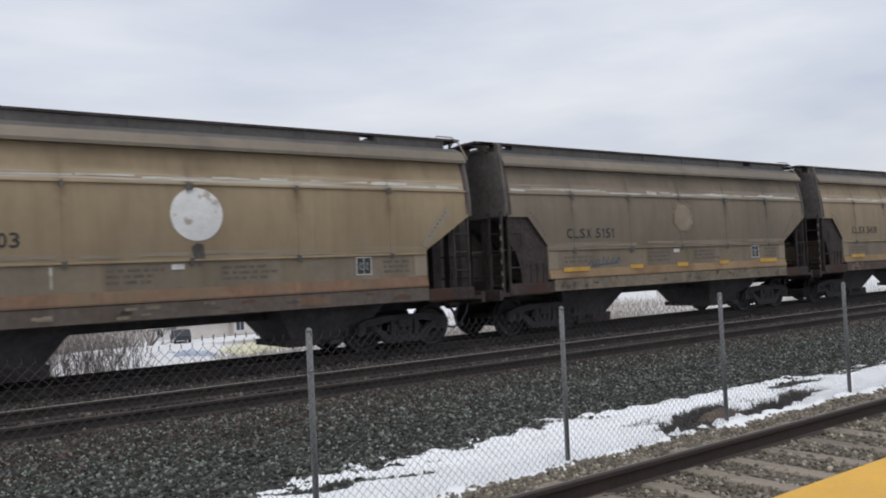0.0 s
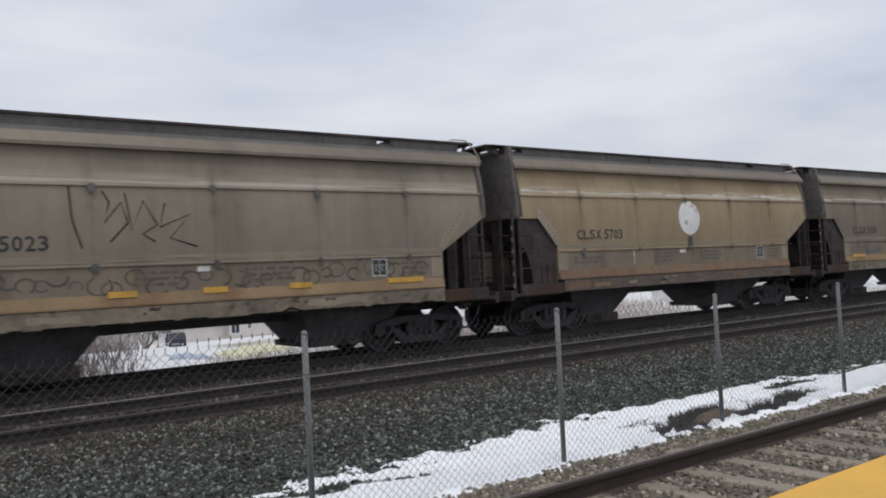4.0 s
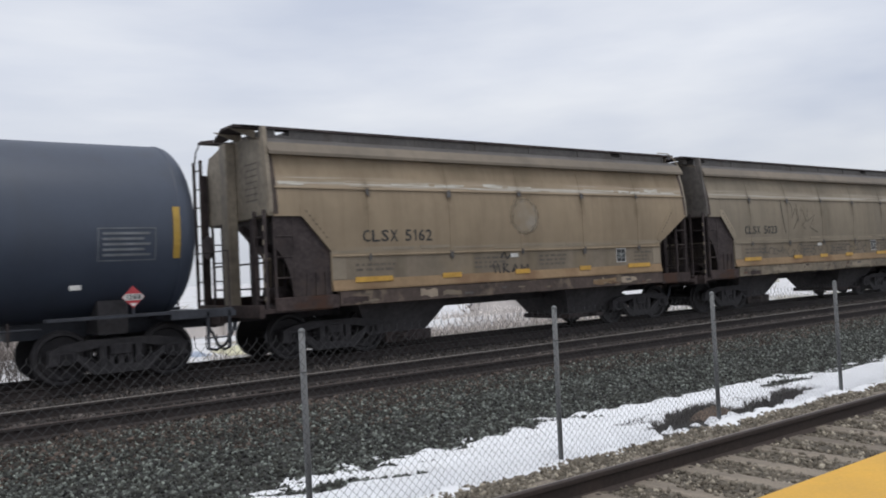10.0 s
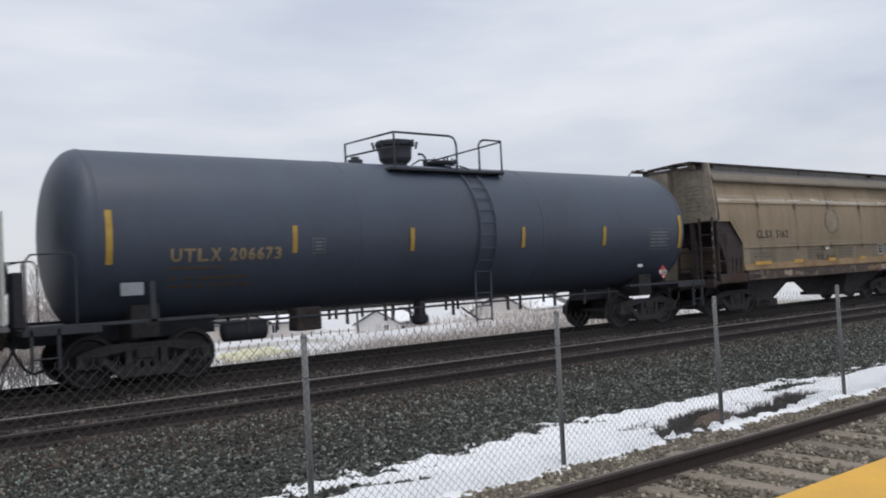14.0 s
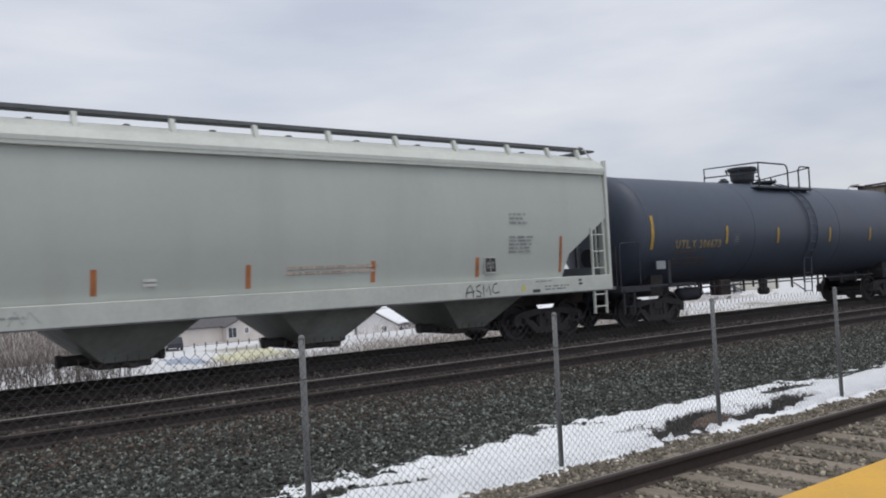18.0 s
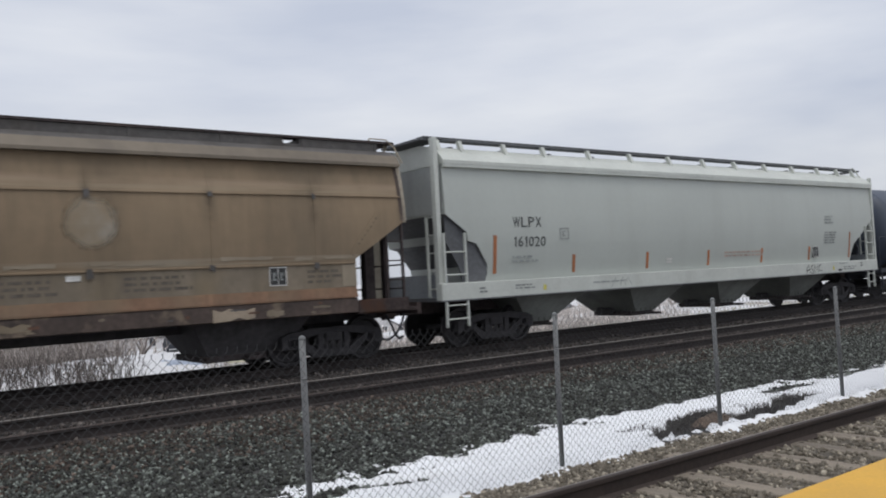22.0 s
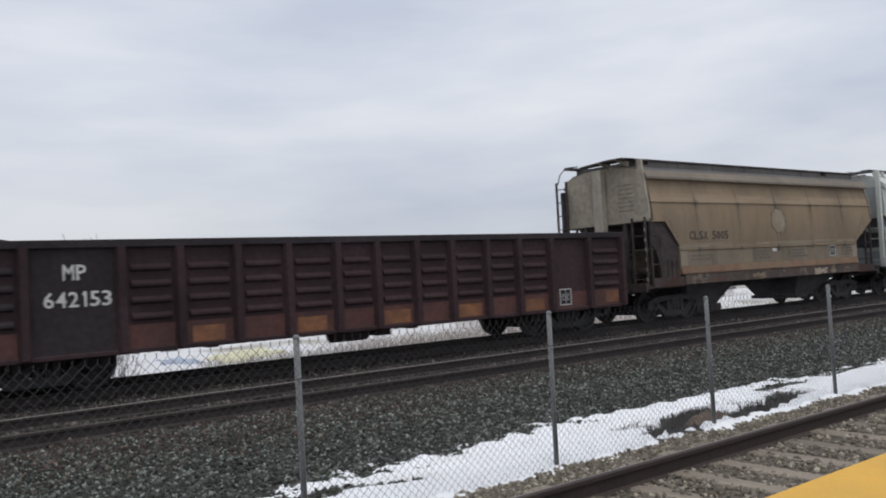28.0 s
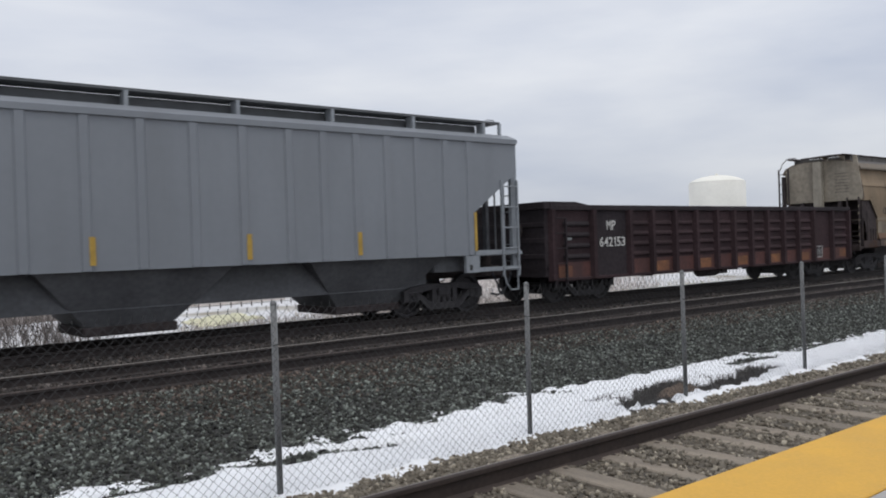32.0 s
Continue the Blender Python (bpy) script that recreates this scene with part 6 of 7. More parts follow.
    part("brake_wheel", lathe(bmesh.new(), [(0, 0.22), (0.03, 0.25), (0.05, 0.22)], "x", 18, (-h - 0.24, -0.6, 1.9)), M_SOOT, car)
    return car


M_ORANGE_DULL = mat("dull orange patch", (0.24, 0.105, 0.045), 0.7, vary=0.3, scale=3, fine=18, second=(0.12, 0.05, 0.036), patch=0.10, soft_patch=0.12, patch_scale=1.6, bump=0.05)
CARS.append(gondola(-89.54))


# ---- grey ribbed covered hopper ----
def grey_hopper(xc):
    car = thing("covered_hopper_car", "blue-grey ribbed covered hopper car with yellow reflectors", "freight car", "freight train", at=(xc, TRAIN_Y, 0))
    h, w = 9.0, 1.58
    side = [(-h, 4.08), (-h, 3.30), (-7.66, 2.37), (-7.56, 1.36), (7.56, 1.36), (7.66, 2.37), (h, 3.30), (h, 4.08)]
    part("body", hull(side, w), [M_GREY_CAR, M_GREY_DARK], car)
    roof = [(-w - 0.05, 4.02), (-w - 0.05, 4.10), (-1.3, 4.24), (-0.7, 4.34), (0.7, 4.34), (1.3, 4.24), (w + 0.05, 4.10), (w + 0.05, 4.02)]
    part("roof", prism(bmesh.new(), roof, "x", -h - 0.02, h + 0.02), M_GREY_CAR, car)
    part("trough_hatch", boxes((-8.3, 8.3, -0.95, 0.95, 4.24, 4.47), bevel=0.02), M_SOOT_GREY, car, "grimed trough hatch")
    for s in (-1, 1):
        y0, y1 = sorted((0.70 * s, 1.22 * s))
        part("running_board", boxes((-h - 0.15, h - 0.15, y0, y1, 4.52, 4.57)), M_SOOT_GREY, car, "dark grating walkway")
        for k in range(9):
            x = -h + 0.5 + k * (2 * h - 1.2) / 8
            part("walkway_bracket", boxes((x - 0.035, x + 0.035, *sorted((s * 1.0, s * 1.26)), 4.22, 4.52)), M_GREY_TRIM, car)
        for x in (-7.4, -6.55, -5.65, -4.72, -3.78, -2.84, -1.9, -0.93, 0.0, 0.95, 1.9, 2.87, 3.64, 4.42, 5.20, 6.00, 6.80, 7.50):
            z0 = 1.37
            part("side_rib", prism(bmesh.new(), [(x - 0.10, s * (w - 0.005)), (x - 0.07, s * (w + 0.035)), (x + 0.07, s * (w + 0.035)), (x + 0.10, s * (w - 0.005))][::s], "z", z0, 4.02), M_GREY_CAR, car)
        part("top_chord", boxes((-h, h, *sorted((s * w, s * (w + 0.05))), 3.98, 4.06), bevel=0.012), M_GREY_CAR, car)
        part("roof_handhold", tube([(s * (h - 0.62), -1.22, 4.54), (s * (h - 0.58), -1.22, 4.60), (s * (h - 0.36), -1.22, 4.60), (s * (h - 0.32), -1.22, 4.54)], 0.014), M_GREY_TRIM, car)
        part("walkway_leg", boxes((*sorted((s * (h - 0.20), s * (h - 0.13))), -1.24, -1.18, 4.10, 4.53)), M_GREY_TRIM, car)
        for y in (-1.1, 0.3, 0.95):
            part("end_rod", rod(bmesh.new(), (s * (h - 0.3), y, 1.42), (s * (h - 0.3), y, 3.3), 0.022, 6), M_GREY_DARK, car)
        part("brake_pipe", rod(bmesh.new(), (s * (h - 0.75), 0.55, 1.42), (s * (h - 0.75), 0.55, 2.95), 0.04, 6), M_GREY_DARK, car)
        # end frame: platform, posts, ladder
        part("end_platform", boxes((*sorted((s * 7.5, s * (h + 0.12))), -w, w, 1.34, 1.42)), M_GREY_TRIM, car)
        for y in (-1.46, 1.46):
            part("corner_post", boxes((*sorted((s * (h - 0.12), s * h)), y - 0.05, y + 0.05, 1.0, 4.02)), M_GREY_TRIM, car)
        for y in (-0.55, 0.0, 0.55):
            part("end_post", boxes((*sorted((s * (h - 0.16), s * (h - 0.06))), y - 0.06, y + 0.06, 1.3, 3.5)), M_GREY_DARK, car)
        xa, xb = sorted((s * (h - 0.02), s * (h - 0.52)))
        ladder(car, xa, xb, -w - 0.02, 0.83, 3.12, M_GREY_TRIM, 0.49, 0.018)
        end_ladder(car, s * (h + 0.06), -1.46, -1.02, 1.0, 4.0, M_GREY_TRIM)
        part("platform_guard", boxes((*sorted((s * 7.6, s * (h + 0.05))), -w - 0.02, -w + 0.02, 1.36, 1.47), (*sorted((s * 7.6, s * (h + 0.05))), -w - 0.02, -w + 0.02, 0.97, 1.07)), M_GREY_TRIM, car)
        part("sill_step", tube([(s * (h - 0.52), -w, 1.0), (s * (h - 0.44), -w - 0.02, 0.66), (s * (h - 0.30), -w - 0.02, 0.50), (s * (h - 0.06), -w - 0.02, 0.50), (s * (h - 0.04), -w, 1.0)], 0.024), M_GREY_TRIM, car)
        for z in (2.52, 3.0, 3.52, 3.92):
            part("corner_handhold", tube([(s * h, -1.40, z), (s * (h + 0.07), -1.42, z + 0.01), (s * (h + 0.07), -1.42, z + 0.13), (s * h, -1.40, z + 0.14)], 0.012), M_GREY_TRIM, car)
        part("step_bracket", boxes((*sorted((s * 7.31, s * 7.72)), -w - 0.03, -w + 0.06, 0.96, 1.35)), M_GREY_TRIM, car, "drilled grey jacking bracket")
        part("bracket_hole", boxes((*sorted((s * 7.41, s * 7.49)), -w - 0.036, -w - 0.03, 1.02, 1.14)), M_INK, car)
        part("centre_sill_end", boxes((*sorted((s * 6.0, s * (h + 0.25))), -0.3, 0.3, 0.80, 1.32)), M_SOOT, car)
        coupler(car, s * (h + 0.28), s)
        truck(car, s * 7.05)
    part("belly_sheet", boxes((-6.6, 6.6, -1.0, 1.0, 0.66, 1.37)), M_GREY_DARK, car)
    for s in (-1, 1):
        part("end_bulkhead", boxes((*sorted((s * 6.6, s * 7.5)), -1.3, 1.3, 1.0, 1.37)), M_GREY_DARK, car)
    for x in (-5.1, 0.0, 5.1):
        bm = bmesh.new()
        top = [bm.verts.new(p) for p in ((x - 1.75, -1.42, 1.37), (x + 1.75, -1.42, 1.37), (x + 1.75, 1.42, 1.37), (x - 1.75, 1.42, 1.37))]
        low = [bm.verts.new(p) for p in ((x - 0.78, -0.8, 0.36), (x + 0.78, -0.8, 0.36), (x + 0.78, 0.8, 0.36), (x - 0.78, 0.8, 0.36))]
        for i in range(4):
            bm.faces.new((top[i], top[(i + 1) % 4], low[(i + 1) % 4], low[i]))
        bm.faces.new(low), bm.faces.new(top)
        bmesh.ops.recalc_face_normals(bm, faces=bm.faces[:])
        b = part("discharge_bay", bm, M_GREY_DARK, car, "dark grey hopper bay")
        part("outlet_gate", boxes((x - 0.84, x + 0.84, -0.85, 0.85, 0.20, 0.37), bevel=0.02), M_SOOT, b)
    Y = -w - 0.040
    reflectors(car, [(x - 0.05, x + 0.05, 1.46, 1.94) for x in (-6.3, -3.6, -0.85, 1.97, 4.44)] + [(7.58, 7.66, 1.46, 2.35)], M_STRIP, Y)
    return car


CARS.append(grey_hopper(-107.68))


# ---- beyond the tracks ----
M_BRUSH_DIM = mat("dull grey-brown stems", (0.135, 0.118, 0.112), 0.9, vary=0.35, scale=5, bump=0.0, island=0.5)
M_BRUSH_PALE = mat("pale frosted stems", (0.58, 0.545, 0.53), 0.9, vary=0.3, scale=5, bump=0.0, island=0.4)


def house(name, label, x, y, z, turn, length, depth, wall, peak, wall_mat, windows, snow=True):
    """A gabled house; the gable ends face -x and +x of its own axes, windows on the -y wall and the -x gable."""
    ob = thing(name, label, "house", at=(x, y, z))
    ob.matrix_basis = pose(x, y, z, 0, 0, turn)
    l, d = length / 2, depth / 2
    part("wall", prism(bmesh.new(), [(-d, 0), (d, 0), (d, wall), (0, wall + peak), (-d, wall)], "x", -l, l), wall_mat, ob)
    for s in (-1, 1):
        t = 0.18
        o = [(s * (d + 0.35), wall - 0.35 * peak / d), (0, wall + peak), (0, wall + peak + t), (s * (d + 0.35), wall - 0.35 * peak / d + t)]
        r = part("roof", prism(bmesh.new(), o[::s], "x", -l - 0.4, l + 0.4), M_ROOF, ob)
        if snow:
            o2 = [(s * (d + 0.2), wall - 0.2 * peak / d + t), (0, wall + peak + t), (0, wall + peak + t + 0.14), (s * (d + 0.2), wall - 0.2 * peak / d + t + 0.14)]
            part("roof_snow", prism(bmesh.new(), o2[::s], "x", -l - 0.3, l * (0.9 if s > 0 else 0.55)), M_SNOW, r)
    for face, u, v, w, h in windows:
        if face == "front":
            f = part("window", boxes((u - w / 2 - 0.1, u + w / 2 + 0.1, -d - 0.04, -d + 0.02, v - 0.1, v + h + 0.1)), M_TRIM, ob)
            for k in (-1, 1):
                part("pane", boxes((u + k * w / 4 - w / 4 + 0.04, u + k * w / 4 + w / 4 - 0.04, -d - 0.07, -d - 0.04, v, v + h)), M_GLASS, f)
        else:
            f = part("window", boxes((-l - 0.04, -l + 0.02, u - w / 2 - 0.1, u + w / 2 + 0.1, v - 0.1, v + h + 0.1)), M_TRIM, ob)
            for k in (-1, 1):
                part("pane", boxes((-l - 0.07, -l - 0.04, u + k * w / 4 - w / 4 + 0.04, u + k * w / 4 + w / 4 - 0.04, v, v + h)), M_GLASS, f)
    return ob


def bare_tree(x, y, z, height, seed, label="bare leafless deciduous tree in winter"):
    rnd = random.Random(seed)
    tree = thing("bare_tree", label, "tree", "bare trees", at=(x, y, z))
    trunk, twigs = bmesh.new(), bmesh.new()

    def grow(p, d, length, r, level):
        q = p + d * length
        rod(trunk if level < 2 else twigs, p, q, r, 6 if level < 2 else 4, r * 0.7)
        if level == 4:
            return
        for k in range(3 if level else 5):
            a = Vector((rnd.uniform(-1, 1), rnd.uniform(-1, 1), rnd.uniform(0.1, 0.9))).normalized()
            nd = (d * 0.75 + a * 0.75).normalized()
            grow(p + d * length * rnd.uniform(0.55, 1.0), nd, length * rnd.uniform(0.55, 0.75), r * 0.55, level + 1)
    grow(Vector((0, 0, 0)), Vector((rnd.uniform(-.06, .06), 0, 1)).normalized(), height * 0.36, height * 0.018, 0)
    part("trunk", trunk, M_BARK, tree)
    part("crown", twigs, M_BRUSH_PALE, tree, "pale bare twigs")
    return tree


def brush(name, label, x0, x1, y0, y1, z, n, height, material, seed, thick=0.012, category="shrub"):
    """Many thin leaning stems, one mesh."""
    rnd = random.Random(seed)
    verts, faces = [], []
    for _ in range(n):
        x, y = rnd.uniform(x0, x1), rnd.uniform(y0, y1)
        hgt = height * rnd.uniform(0.35, 1.0)
        lx, ly = rnd.uniform(-0.35, 0.35) * hgt, rnd.uniform(-0.35, 0.35) * hgt
        a, mid, b = Vector((x, y, z)), Vector((x + lx * 0.3, y + ly * 0.3, z + hgt * 0.5)), Vector((x + lx, y + ly, z + hgt))
        segs = [(a, mid, thick), (mid, b, thick * 0.7)]
        for _k in range(2):
            c = mid.lerp(b, rnd.random())
            segs.append((c, c + Vector((rnd.uniform(-.3, .3) * hgt, rnd.uniform(-.3, .3) * hgt, rnd.uniform(0.05, .35) * hgt)), thick * 0.5))
        for p, q, r in segs:
            base = len(verts)
            for c in (p, q):
                verts += [c + Vector((r, 0, 0)), c + Vector((-r * 0.5, r * 0.87, 0)), c + Vector((-r * 0.5, -r * 0.87, 0))]
            for i in range(3):
                j = (i + 1) % 3
                faces.append((base + i, base + j, base + 3 + j, base + 3 + i))
    me = bpy.data.meshes.new(name)
    me.from_pydata(verts, [], faces)
    return tagged(place(name, me, material), label, category, kind="stuff")


TOWER_Y = 119.0
tower = thing("water_tank", "large cream cylindrical water storage tank with shallow dome", "water tank", at=(1.563 * TOWER_Y, TOWER_Y, -5.0))
part("shell", lathe(bmesh.new(), [(0, 6.95), (20.1, 6.95), (20.25, 6.95)], "z", 72), M_TOWER, tower, smooth=True)
part("dome", lathe(bmesh.new(), [(20.25, 6.95), (20.75, 6.65), (21.4, 5.4), (21.95, 3.6), (22.25, 1.8), (22.35, 0.05)], "z", 72), M_TOWER, tower, smooth=True)
part("vent", lathe(bmesh.new(), [(22.3, 0.35), (22.55, 0.35), (22.55, 0.5), (22.7, 0.1)], "z", 16), M_TOWER, tower)

house("house", "cream gabled house with a double window in the gable", 42.7, 103.0, -5.2, 90, 8.0, 5.4, 2.15, 1.25, M_SIDING_TAN, [("gable", 1.9, 0.75, 1.1, 1.2), ("gable", 0.0, 1.2, 0.5, 0.65)], snow=False)
house("house", "low cream house wing with a dark shingle roof", 37.3, 103.0, -5.2, 2, 5.6, 6.0, 2.2, 1.0, M_SIDING_TAN, [], snow=False)
house("house", "low beige house with a grey shingle roof and snow patches", 48.9, 103.0, -5.2, 3, 7.4, 6.0, 1.9, 1.0, M_SIDING_TAN, [("front", 0.1, 0.7, 0.8, 1.0), ("front", -2.4, 0.7, 0.8, 1.0)])
house("garage", "white gabled garage with snow on its roof", 58.5, 90.2, -5.2, 33, 8.0, 6.0, 1.4, 1.55, M_SIDING, [("gable", -1.2, 0.5, 0.8, 0.7)])
house("house", "pale gabled house half hidden by brush", 18.4, 98.0, -5.2, 86, 8.0, 5.4, 2.0, 1.1, M_SIDING_TAN, [("gable", -0.6, 0.8, 0.9, 0.9)])
house("house", "small grey-roofed house beside bare brush", 29.6, 102.0, -5.2, 12, 5.0, 5.0, 1.6, 1.2, M_SIDING, [("front", 0.9, 0.6, 0.9, 0.9)])
house("house", "pale pinkish house behind pale brush", 60.0, 66.0, -5.0, 20, 10.0, 7.0, 2.8, 1.7, M_SIDING_TAN, [("front", -2.0, 1.2, 1.3, 1.1), ("front", 2.0, 1.2, 1.3, 1.1)])
house("house", "pale house with a snowy roof", 96.0, 70.0, -5.0, 10, 11.0, 8.0, 3.0, 2.0, M_SIDING, [("front", -2.0, 1.2, 1.3, 1.1), ("front", 2.0, 1.2, 1.3, 1.1)])

# low yard fence before the houses
yard = thing("yard_fence", "low weathered picket fence round the snowy yards", "fence", at=(0, 93.5, -5.0))
bm = boxes((-0.06, 0.06, -0.05, 0.05, 0.0, 0.62))
picket = bpy.data.meshes.new("picket")
bm.to_mesh(picket)
bm.free()
for k in range(19):
    place("picket", picket, M_BARK, yard, at=(32.5 + 1.35 * k, 0.0, 0.0))
part("fence_rail", boxes((32.4, 57.0, 0.05, 0.08, 0.30, 0.36)), M_BARK, yard)

# dark parked car between the houses
car_ob = thing("parked_car", "dark parked car between the houses", "car", at=(31.5, 94.0, -5.0))
car_ob.matrix_basis = pose(31.5, 94.0, -5.0, 0, 0, 80)
part("body", prism(bmesh.new(), [(-2.1, 0.35), (2.1, 0.35), (2.15, 0.8), (1.3, 0.95), (0.8, 1.45), (-1.4, 1.48), (-2.0, 0.95), (-2.15, 0.85)], "y", -0.85, 0.85), M_BLACK, car_ob)
part("side_window", prism(bmesh.new(), [(-1.5, 0.98), (0.95, 0.98), (0.62, 1.38), (-1.25, 1.40)], "y", -0.87, -0.855), M_GLASS, car_ob)
for x in (-1.35, 1.35):
    for y in (-0.8, 0.8):
        w = part("wheel", lathe(bmesh.new(), [(-0.1, 0.2), (-0.1, 0.33), (0.1, 0.33), (0.1, 0.2)], "y", 16, (x, y, 0.33)), M_BLACK, car_ob)

copy_thing(car_ob, pose(58.0, 83.2, -5.0, 0, 0, 15))
lamp_post = thing("signal_post", "slim grey post with a small pale box on top", "post", at=(23.75, 40.0, -4.2))
part("shaft", rod(bmesh.new(), (0, 0, 0), (0, 0, 4.1), 0.07, 8), M_GALV, lamp_post)
part("head", boxes((-0.25, 0.25, -0.15, 0.15, 4.05, 4.35), bevel=0.03), M_TRIM, lamp_post)

for k, (u, y, hgt) in enumerate(((0.10, 44, 8.6), (0.155, 46, 9.0), (0.185, 52, 9.6), (0.232, 48, 12.4), (0.265, 40, 7.4), (0.30, 55, 8.0), (0.05, 50, 9.4), (0.0, 47, 9.0), (-0.06, 55, 9.5), (0.81, 52, 6.6), (0.93, 47, 6.0), (1.06, 50, 6.2), (1.3, 58, 6.5))):
    bare_tree(u * y, y, -4.7, hgt, 60 + k)
brush("brush", "thicket of dry bare brush on the snowy bank", 1.5, 6.4, 21.0, 26.0, -0.75, 900, 0.72, M_BRUSH_DIM, 21, 0.011)
brush("brush", "dark dry bare stems among the pale brush", 3.0, 7.4, 24.0, 28.5, -0.70, 420, 0.80, M_BRUSH_DIM, 28, 0.011)
brush("brush", "thicket of dry bare brush on the snowy bank", -4.0, 1.8, 21.0, 26.0, -0.75, 1100, 0.78, M_BRUSH_DIM, 22, 0.011)
brush("brush", "pale frosted brush along the bank", 19.0, 31.0, 22.5, 28.0, -0.60, 2200, 0.62, M_BRUSH_PALE, 23, 0.010)
brush("brush", "pale frosted brush beyond the bank", 22.0, 62.0, 30.0, 42.0, -3.0, 3200, 2.2, M_BRUSH_PALE, 24, 0.02)
brush("brush", "low pale frosted brush on the snowy bank", 12.5, 19.0, 22.5, 28.0, -0.62, 500, 0.30, M_BRUSH_PALE, 26, 0.011)
brush("brush", "tall pale frosted saplings beyond the bank", -3.0, 10.0, 34.0, 44.0, -3.6, 2400, 5.2, M_BRUSH, 29, 0.018)
brush("brush", "low grey-beige brush along the top of the bank", 8.5, 22.0, 20.0, 23.0, -0.68, 2600, 0.36, M_BRUSH, 31, 0.008)
brush("brush", "dense frosted brush and stalks along the bank", 13.5, 27.0, 20.2, 23.5, -0.66, 2600, 0.50, M_BRUSH_PALE, 33, 0.009)
brush("dead_grass", "pale dead grass standing in the snow", 7.5, 60.0, 19.5, 27.0, -0.72, 6500, 0.32, M_STRAW, 25, 0.007, "grass")


def patch_sheet(name, label, category, material, x0, x1, y0, y1, z, seed):
    bm = bmesh.new()
    bmesh.ops.create_grid(bm, x_segments=28, y_segments=10, size=1.0)
    for v in bm.verts:
        u, w = v.co.x, v.co.y
        r = max(abs(u), abs(w)) ** 2
        v.co = Vector(((x0 + x1) / 2 + u * (x1 - x0) / 2, (y0 + y1) / 2 + w * (y1 - y0) / 2, z + 0.24 * (1 - r) + 0.10 * noise.noise((u * 5, w * 3, seed)) - 0.1))
    return tagged(part(name, bm, material, smooth=True), label, category, kind="stuff")


# snow lying in shade, with the blue of the shade put into its colour
patch_sheet("slush_patch", "snow beside the bank coloured bluish for its shade", "snow", M_BLUE_SNOW, 7.4, 9.2, 23.2, 25.2, -0.50, 1.0)
patch_sheet("yellow_snow", "yellowed snow over dead grass on the bank", "snow", M_GRASS_YELLOW, 9.2, 12.2, 23.0, 25.4, -0.48, 2.0)


# ---- snow, stones and weeds along the fence ----
M_MOUND = mat("brown bare dirt", (0.115, 0.085, 0.065), 0.95, vary=0.3, scale=5, fine=30, bump=0.6, depth=0.02)
def bed_z(x, y):
    return float(np.interp(y, ys, zs)) + 0.035 * noise.noise((x * 1.3 + 3.1, y * 1.3, 3.1))


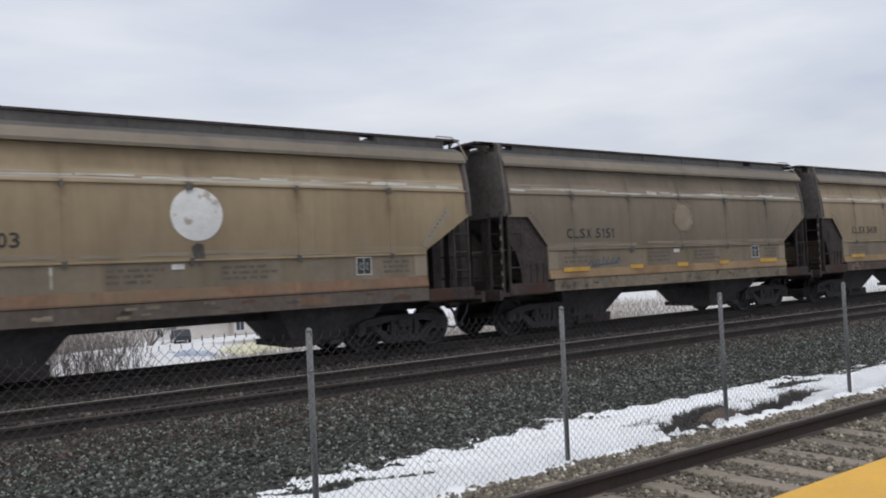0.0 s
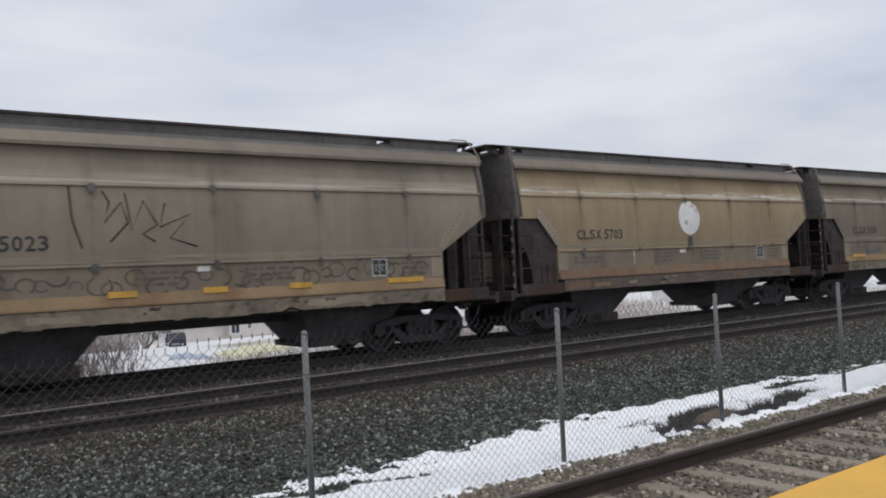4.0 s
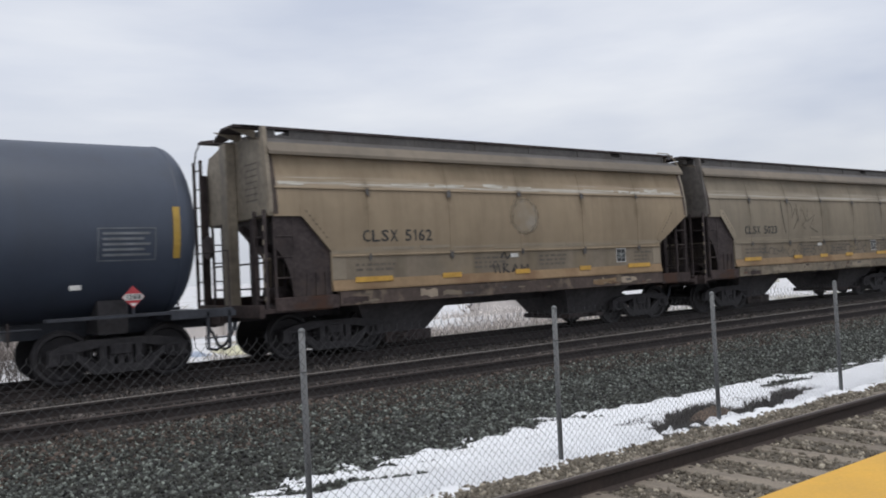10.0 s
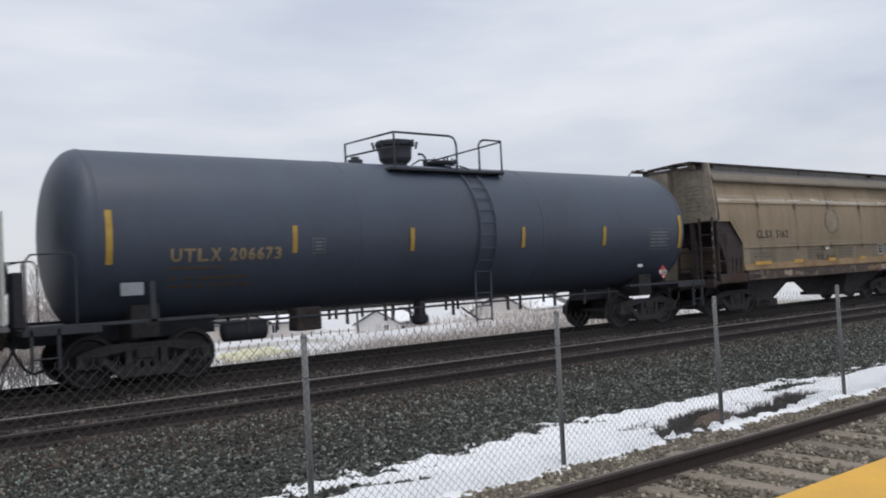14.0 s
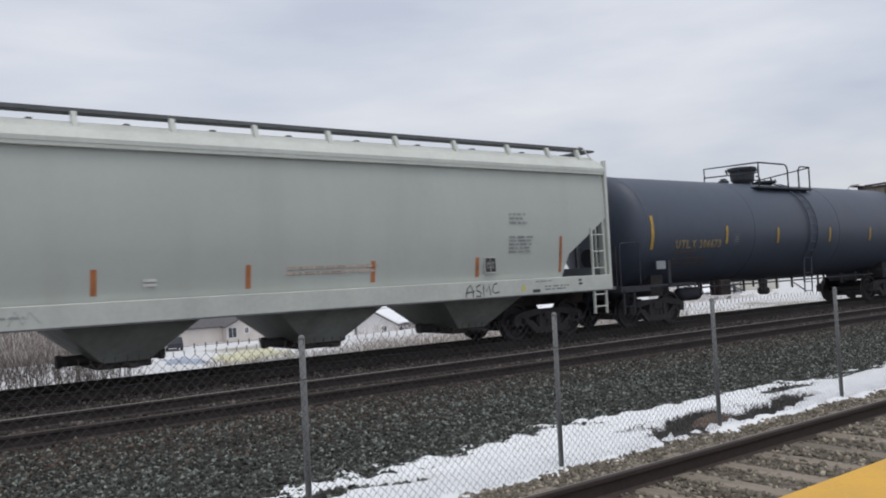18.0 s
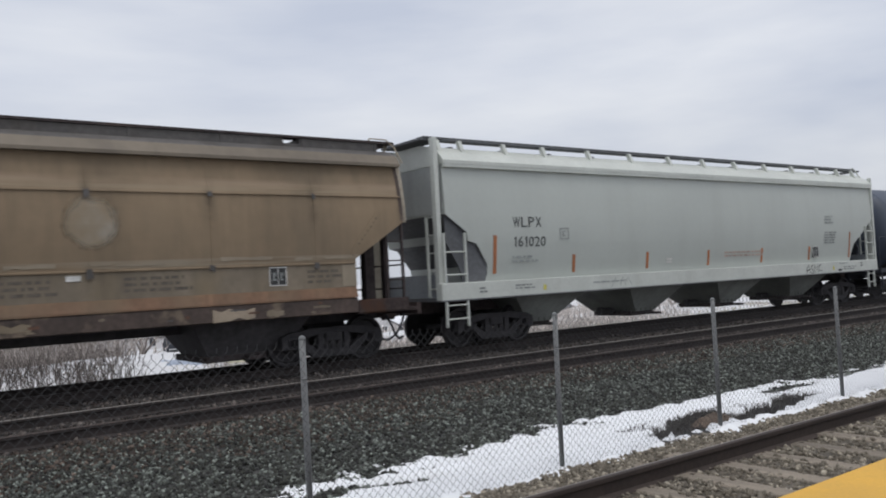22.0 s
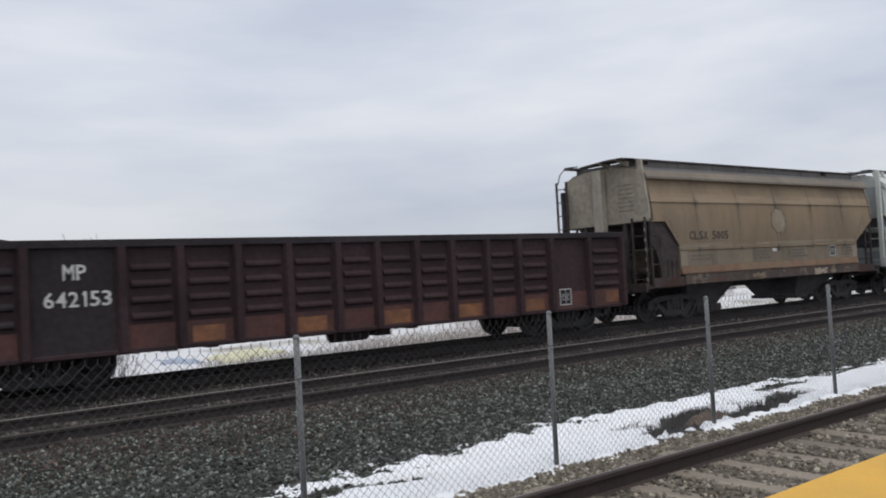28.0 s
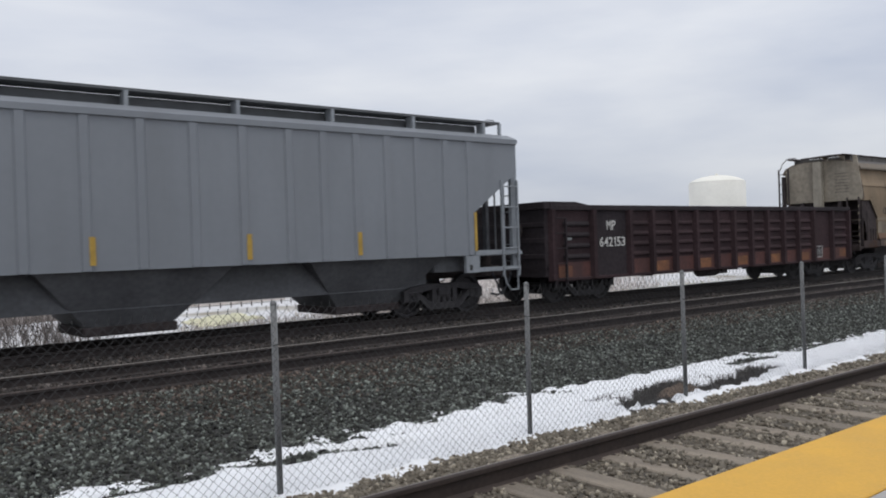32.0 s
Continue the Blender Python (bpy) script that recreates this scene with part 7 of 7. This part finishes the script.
def snow_sheet(x0, x1, y0, y1, step, name):
    bm = bmesh.new()
    nx, ny = int((x1 - x0) / step), int((y1 - y0) / step)
    grid = {}
    for i in range(nx + 1):
        x = x0 + i * step
        far = float(np.interp(x, (2.0, 4.0, 6.2, 7.0, 10.0, 11.5, 13.0, 16.0, 34.0), (7.14, 7.28, 7.42, 7.58, 7.52, 7.45, 7.15, 7.15, 7.2))) + 0.10 * noise.noise((x * 0.9, 1.7, 0)) + 0.12 * noise.noise((x * 2.6, 4.7, 0))
        near = float(np.interp(x, (3.5, 5.3, 8.0, 9.2, 10.2, 34.0), (5.42, 5.54, 5.50, 5.48, 5.48, 5.48))) + 0.03 * noise.noise((x * 0.9, 8.1, 0)) + 0.05 * noise.noise((x * 4.0, 2.1, 0))
        for j in range(ny + 1):
            y = y0 + j * step
            d = min((y - near) * 1.3 + (min(max(y - near, 0.0) * 2.0, 0.12) if 6.6 < x < 11.5 else 0.0), (far - y) * 0.55)
            t = 0.22 * d + 0.045 * noise.noise((x * 3.0, y * 3.0, 5.0)) + 0.03 * noise.noise((x * 8.0, y * 8.0, 7.0))
            t = min(t, 0.075 + 0.02 * noise.noise((x * 2.0, y * 2.0, 1.0)))
            # weedy thaw patch
            wob = 0.9 * noise.noise((x * 3.4, y * 4.2, 9.0)) + 0.5 * noise.noise((x * 9.0, y * 9.0, 3.0))
            for cx, cy, rx, ry, tilt in ((8.12, 6.10, 1.12, 0.36, 0.34), (8.40, 5.88, 0.60, 0.22, 0.0), (9.55, 5.93, 1.10, 0.24, 0.16), (10.4, 6.12, 0.55, 0.25, 0.1), (11.5, 6.84, 0.95, 0.24, 0.05), (13.4, 6.77, 0.42, 0.13, 0.0), (4.12, 6.52, 0.46, 0.20, -0.8), (3.70, 6.72, 0.30, 0.16, -0.5), (3.30, 6.70, 0.40, 0.28, -0.4), (4.40, 7.00, 0.18, 0.13, 0.0), (2.45, 6.74, 0.46, 0.22, 0.25), (2.05, 6.70, 0.20, 0.18, 0.0), (4.36, 6.50, 0.32, 0.09, -0.5), (4.80, 6.74, 0.18, 0.08, 0.0), (5.18, 6.76, 0.18, 0.08, 0.0), (6.30, 6.84, 0.22, 0.07, 0.0), (7.3, 6.9, 0.16, 0.06, 0.0), (13.8, 6.95, 0.5, 0.14, 0.0)):
                u = (x - cx) / rx
                v = (y - cy - tilt * (x - cx)) / ry
                k = u * u + v * v + wob * (1.0 if rx > 0.5 else 0.4)
                if k < 1.0:
                    t -= 0.20 * (1.0 - k) + 0.045
            grid[i, j] = (bm.verts.new((x, y, bed_z(x, y) + max(t, -0.05))), t)
    for i in range(nx):
        for j in range(ny):
            q = [grid[i, j], grid[i + 1, j], grid[i + 1, j + 1], grid[i, j + 1]]
            if max(t for _, t in q) > 0.0:
                bm.faces.new([v for v, _ in q])
    for v in [v for v in bm.verts if not v.link_faces]:
        bm.verts.remove(v)
    bmesh.ops.recalc_face_normals(bm, faces=bm.faces[:])
    return part(name, bm, M_SNOW, smooth=True)


snow = snow_sheet(-3.0, 30.0, 5.2, 8.0, 0.05, "snow_bank")
tagged(snow, "strip of old melting snow lying along the fence", "snow", kind="stuff")

SHAPES = []
for k in range(8):
    bm = bmesh.new()
    bmesh.ops.create_cube(bm, size=1.5)
    bmesh.ops.triangulate(bm, faces=bm.faces[:])
    rnd = random.Random(40 + k)
    SHAPES.append((np.array([v.co * rnd.uniform(0.5, 1.2) for v in bm.verts]), np.array([[v.index for v in f.verts] for f in bm.faces])))
    bm.free()


def stones(name, label, n, x0, x1, y0, y1, size, material, seed, bury=0.3, near_power=1.0, skip=None):
    """Loose crushed stone, joined."""
    rng = np.random.default_rng(seed)
    vs, fs, base = [], [], 0
    for _ in range(n):
        x = x0 + (x1 - x0) * rng.random() ** near_power
        y = rng.uniform(y0, y1)
        if skip and skip(x, y):
            continue
        s = size * rng.choice((0.55, 0.75, 0.95, 1.15, 1.45)) * rng.uniform(0.9, 1.1)
        v, f = SHAPES[rng.integers(8)]
        q = rng.normal(size=4)
        q /= np.linalg.norm(q)
        a, b, c, d = q
        rot = np.array([[1 - 2 * (c * c + d * d), 2 * (b * c - a * d), 2 * (b * d + a * c)], [2 * (b * c + a * d), 1 - 2 * (b * b + d * d), 2 * (c * d - a * b)], [2 * (b * d - a * c), 2 * (c * d + a * b), 1 - 2 * (b * b + c * c)]])
        p = (v * np.array([1.05, 0.8, 0.58])) @ rot.T * s + np.array([x, y, bed_z(x, y) + s * (0.5 - bury)])
        vs.append(p)
        fs.append(f + base)
        base += len(v)
    v, f = np.concatenate(vs), np.concatenate(fs)
    me = bpy.data.meshes.new(name)
    me.vertices.add(len(v))
    me.vertices.foreach_set("co", v.ravel())
    me.loops.add(f.size)
    me.loops.foreach_set("vertex_index", f.ravel())
    me.polygons.add(len(f))
    me.polygons.foreach_set("loop_start", np.arange(0, f.size, 3))
    me.polygons.foreach_set("loop_total", np.full(len(f), 3))
    me.update(calc_edges=True)
    ob = place(name, me, material)
    return tagged(ob, label, "gravel", kind="stuff")


M_STONE_DARK = mat("sooty ballast stone", (0.066, 0.057, 0.053), 0.9, vary=0.3, scale=12, fine=60, bump=0.2, island=0.6)
stones("ballast_stones", "dark grey angular ballast stones on the shoulder", 92000, -1.5, 30, 6.3, 10.6, 0.0245, M_STONE, 5, near_power=1.3)
stones("ballast_stones", "dark grey ballast stones between the main tracks", 9000, -2, 40, 10.6, 12.5, 0.036, M_STONE_DARK, 6, near_power=1.2)
stones("ballast_stones", "grey ballast stones between the main tracks", 9000, -2, 40, 12.7, 15.0, 0.036, M_STONE_DARK, 9, near_power=1.2)
stones("ballast_stones", "rust-stained ballast stones beside the ties", 13000, -2, 36, 9.5, 11.0, 0.028, M_STONE_RUST, 10, near_power=1.2)
stones("track_gravel", "tan gravel around the ties and along the fence", 21000, 2.0, 26, 4.72, 5.58, 0.024, M_STONE_TAN, 7, near_power=1.4)
stones("track_gravel", "tan gravel filling the cribs between the ties", 26000, 2.0, 24, 2.3, 4.62, 0.025, M_STONE_TAN, 8, near_power=1.3, skip=lambda x, y: ((x + 4.76) % 0.60) < 0.07 or ((x + 4.76) % 0.60) > 0.53)

stones("ballast_stones", "brown-stained ballast stones low on the shoulder", 2600, -1.5, 7.0, 8.7, 10.5, 0.027, M_STONE_RUST, 17)
stones("ballast_stones", "dark grey ballast stones along the near end of the shoulder", 7000, -8, -1.5, 6.3, 10.6, 0.032, M_STONE, 15)
stones("track_gravel", "tan gravel between the ties beside the platform", 7000, -8, 2.0, 2.3, 5.58, 0.027, M_STONE_TAN, 16, skip=lambda x, y: ((x + 4.76) % 0.60) < 0.07 or ((x + 4.76) % 0.60) > 0.53)

brush("weeds", "dark matted dead weeds in the thawed patch", 7.15, 8.9, 5.76, 6.45, -0.31, 2000, 0.085, M_TWIG, 11, 0.005, "weeds")
brush("weeds", "dark matted dead weeds in the thawed patch", 8.6, 11.0, 5.68, 6.55, -0.31, 2000, 0.085, M_TWIG, 12, 0.005, "weeds")
# low dirt mound round a fence post
mound = bmesh.new()
bmesh.ops.create_grid(mound, x_segments=26, y_segments=14, size=1.0)
for v in mound.verts:
    u, w = v.co.x, v.co.y
    r2 = u * u + w * w
    v.co = Vector((8.33 + 0.40 * u, 5.90 + 0.28 * w, -0.31 + 0.15 * max(0.0, 1 - r2) + 0.05 * noise.noise((u * 4, w * 4, 3.0))))
tagged(part("dirt_mound", mound, M_MOUND, smooth=True), "small brown dirt mound among the weeds", "dirt", kind="stuff")


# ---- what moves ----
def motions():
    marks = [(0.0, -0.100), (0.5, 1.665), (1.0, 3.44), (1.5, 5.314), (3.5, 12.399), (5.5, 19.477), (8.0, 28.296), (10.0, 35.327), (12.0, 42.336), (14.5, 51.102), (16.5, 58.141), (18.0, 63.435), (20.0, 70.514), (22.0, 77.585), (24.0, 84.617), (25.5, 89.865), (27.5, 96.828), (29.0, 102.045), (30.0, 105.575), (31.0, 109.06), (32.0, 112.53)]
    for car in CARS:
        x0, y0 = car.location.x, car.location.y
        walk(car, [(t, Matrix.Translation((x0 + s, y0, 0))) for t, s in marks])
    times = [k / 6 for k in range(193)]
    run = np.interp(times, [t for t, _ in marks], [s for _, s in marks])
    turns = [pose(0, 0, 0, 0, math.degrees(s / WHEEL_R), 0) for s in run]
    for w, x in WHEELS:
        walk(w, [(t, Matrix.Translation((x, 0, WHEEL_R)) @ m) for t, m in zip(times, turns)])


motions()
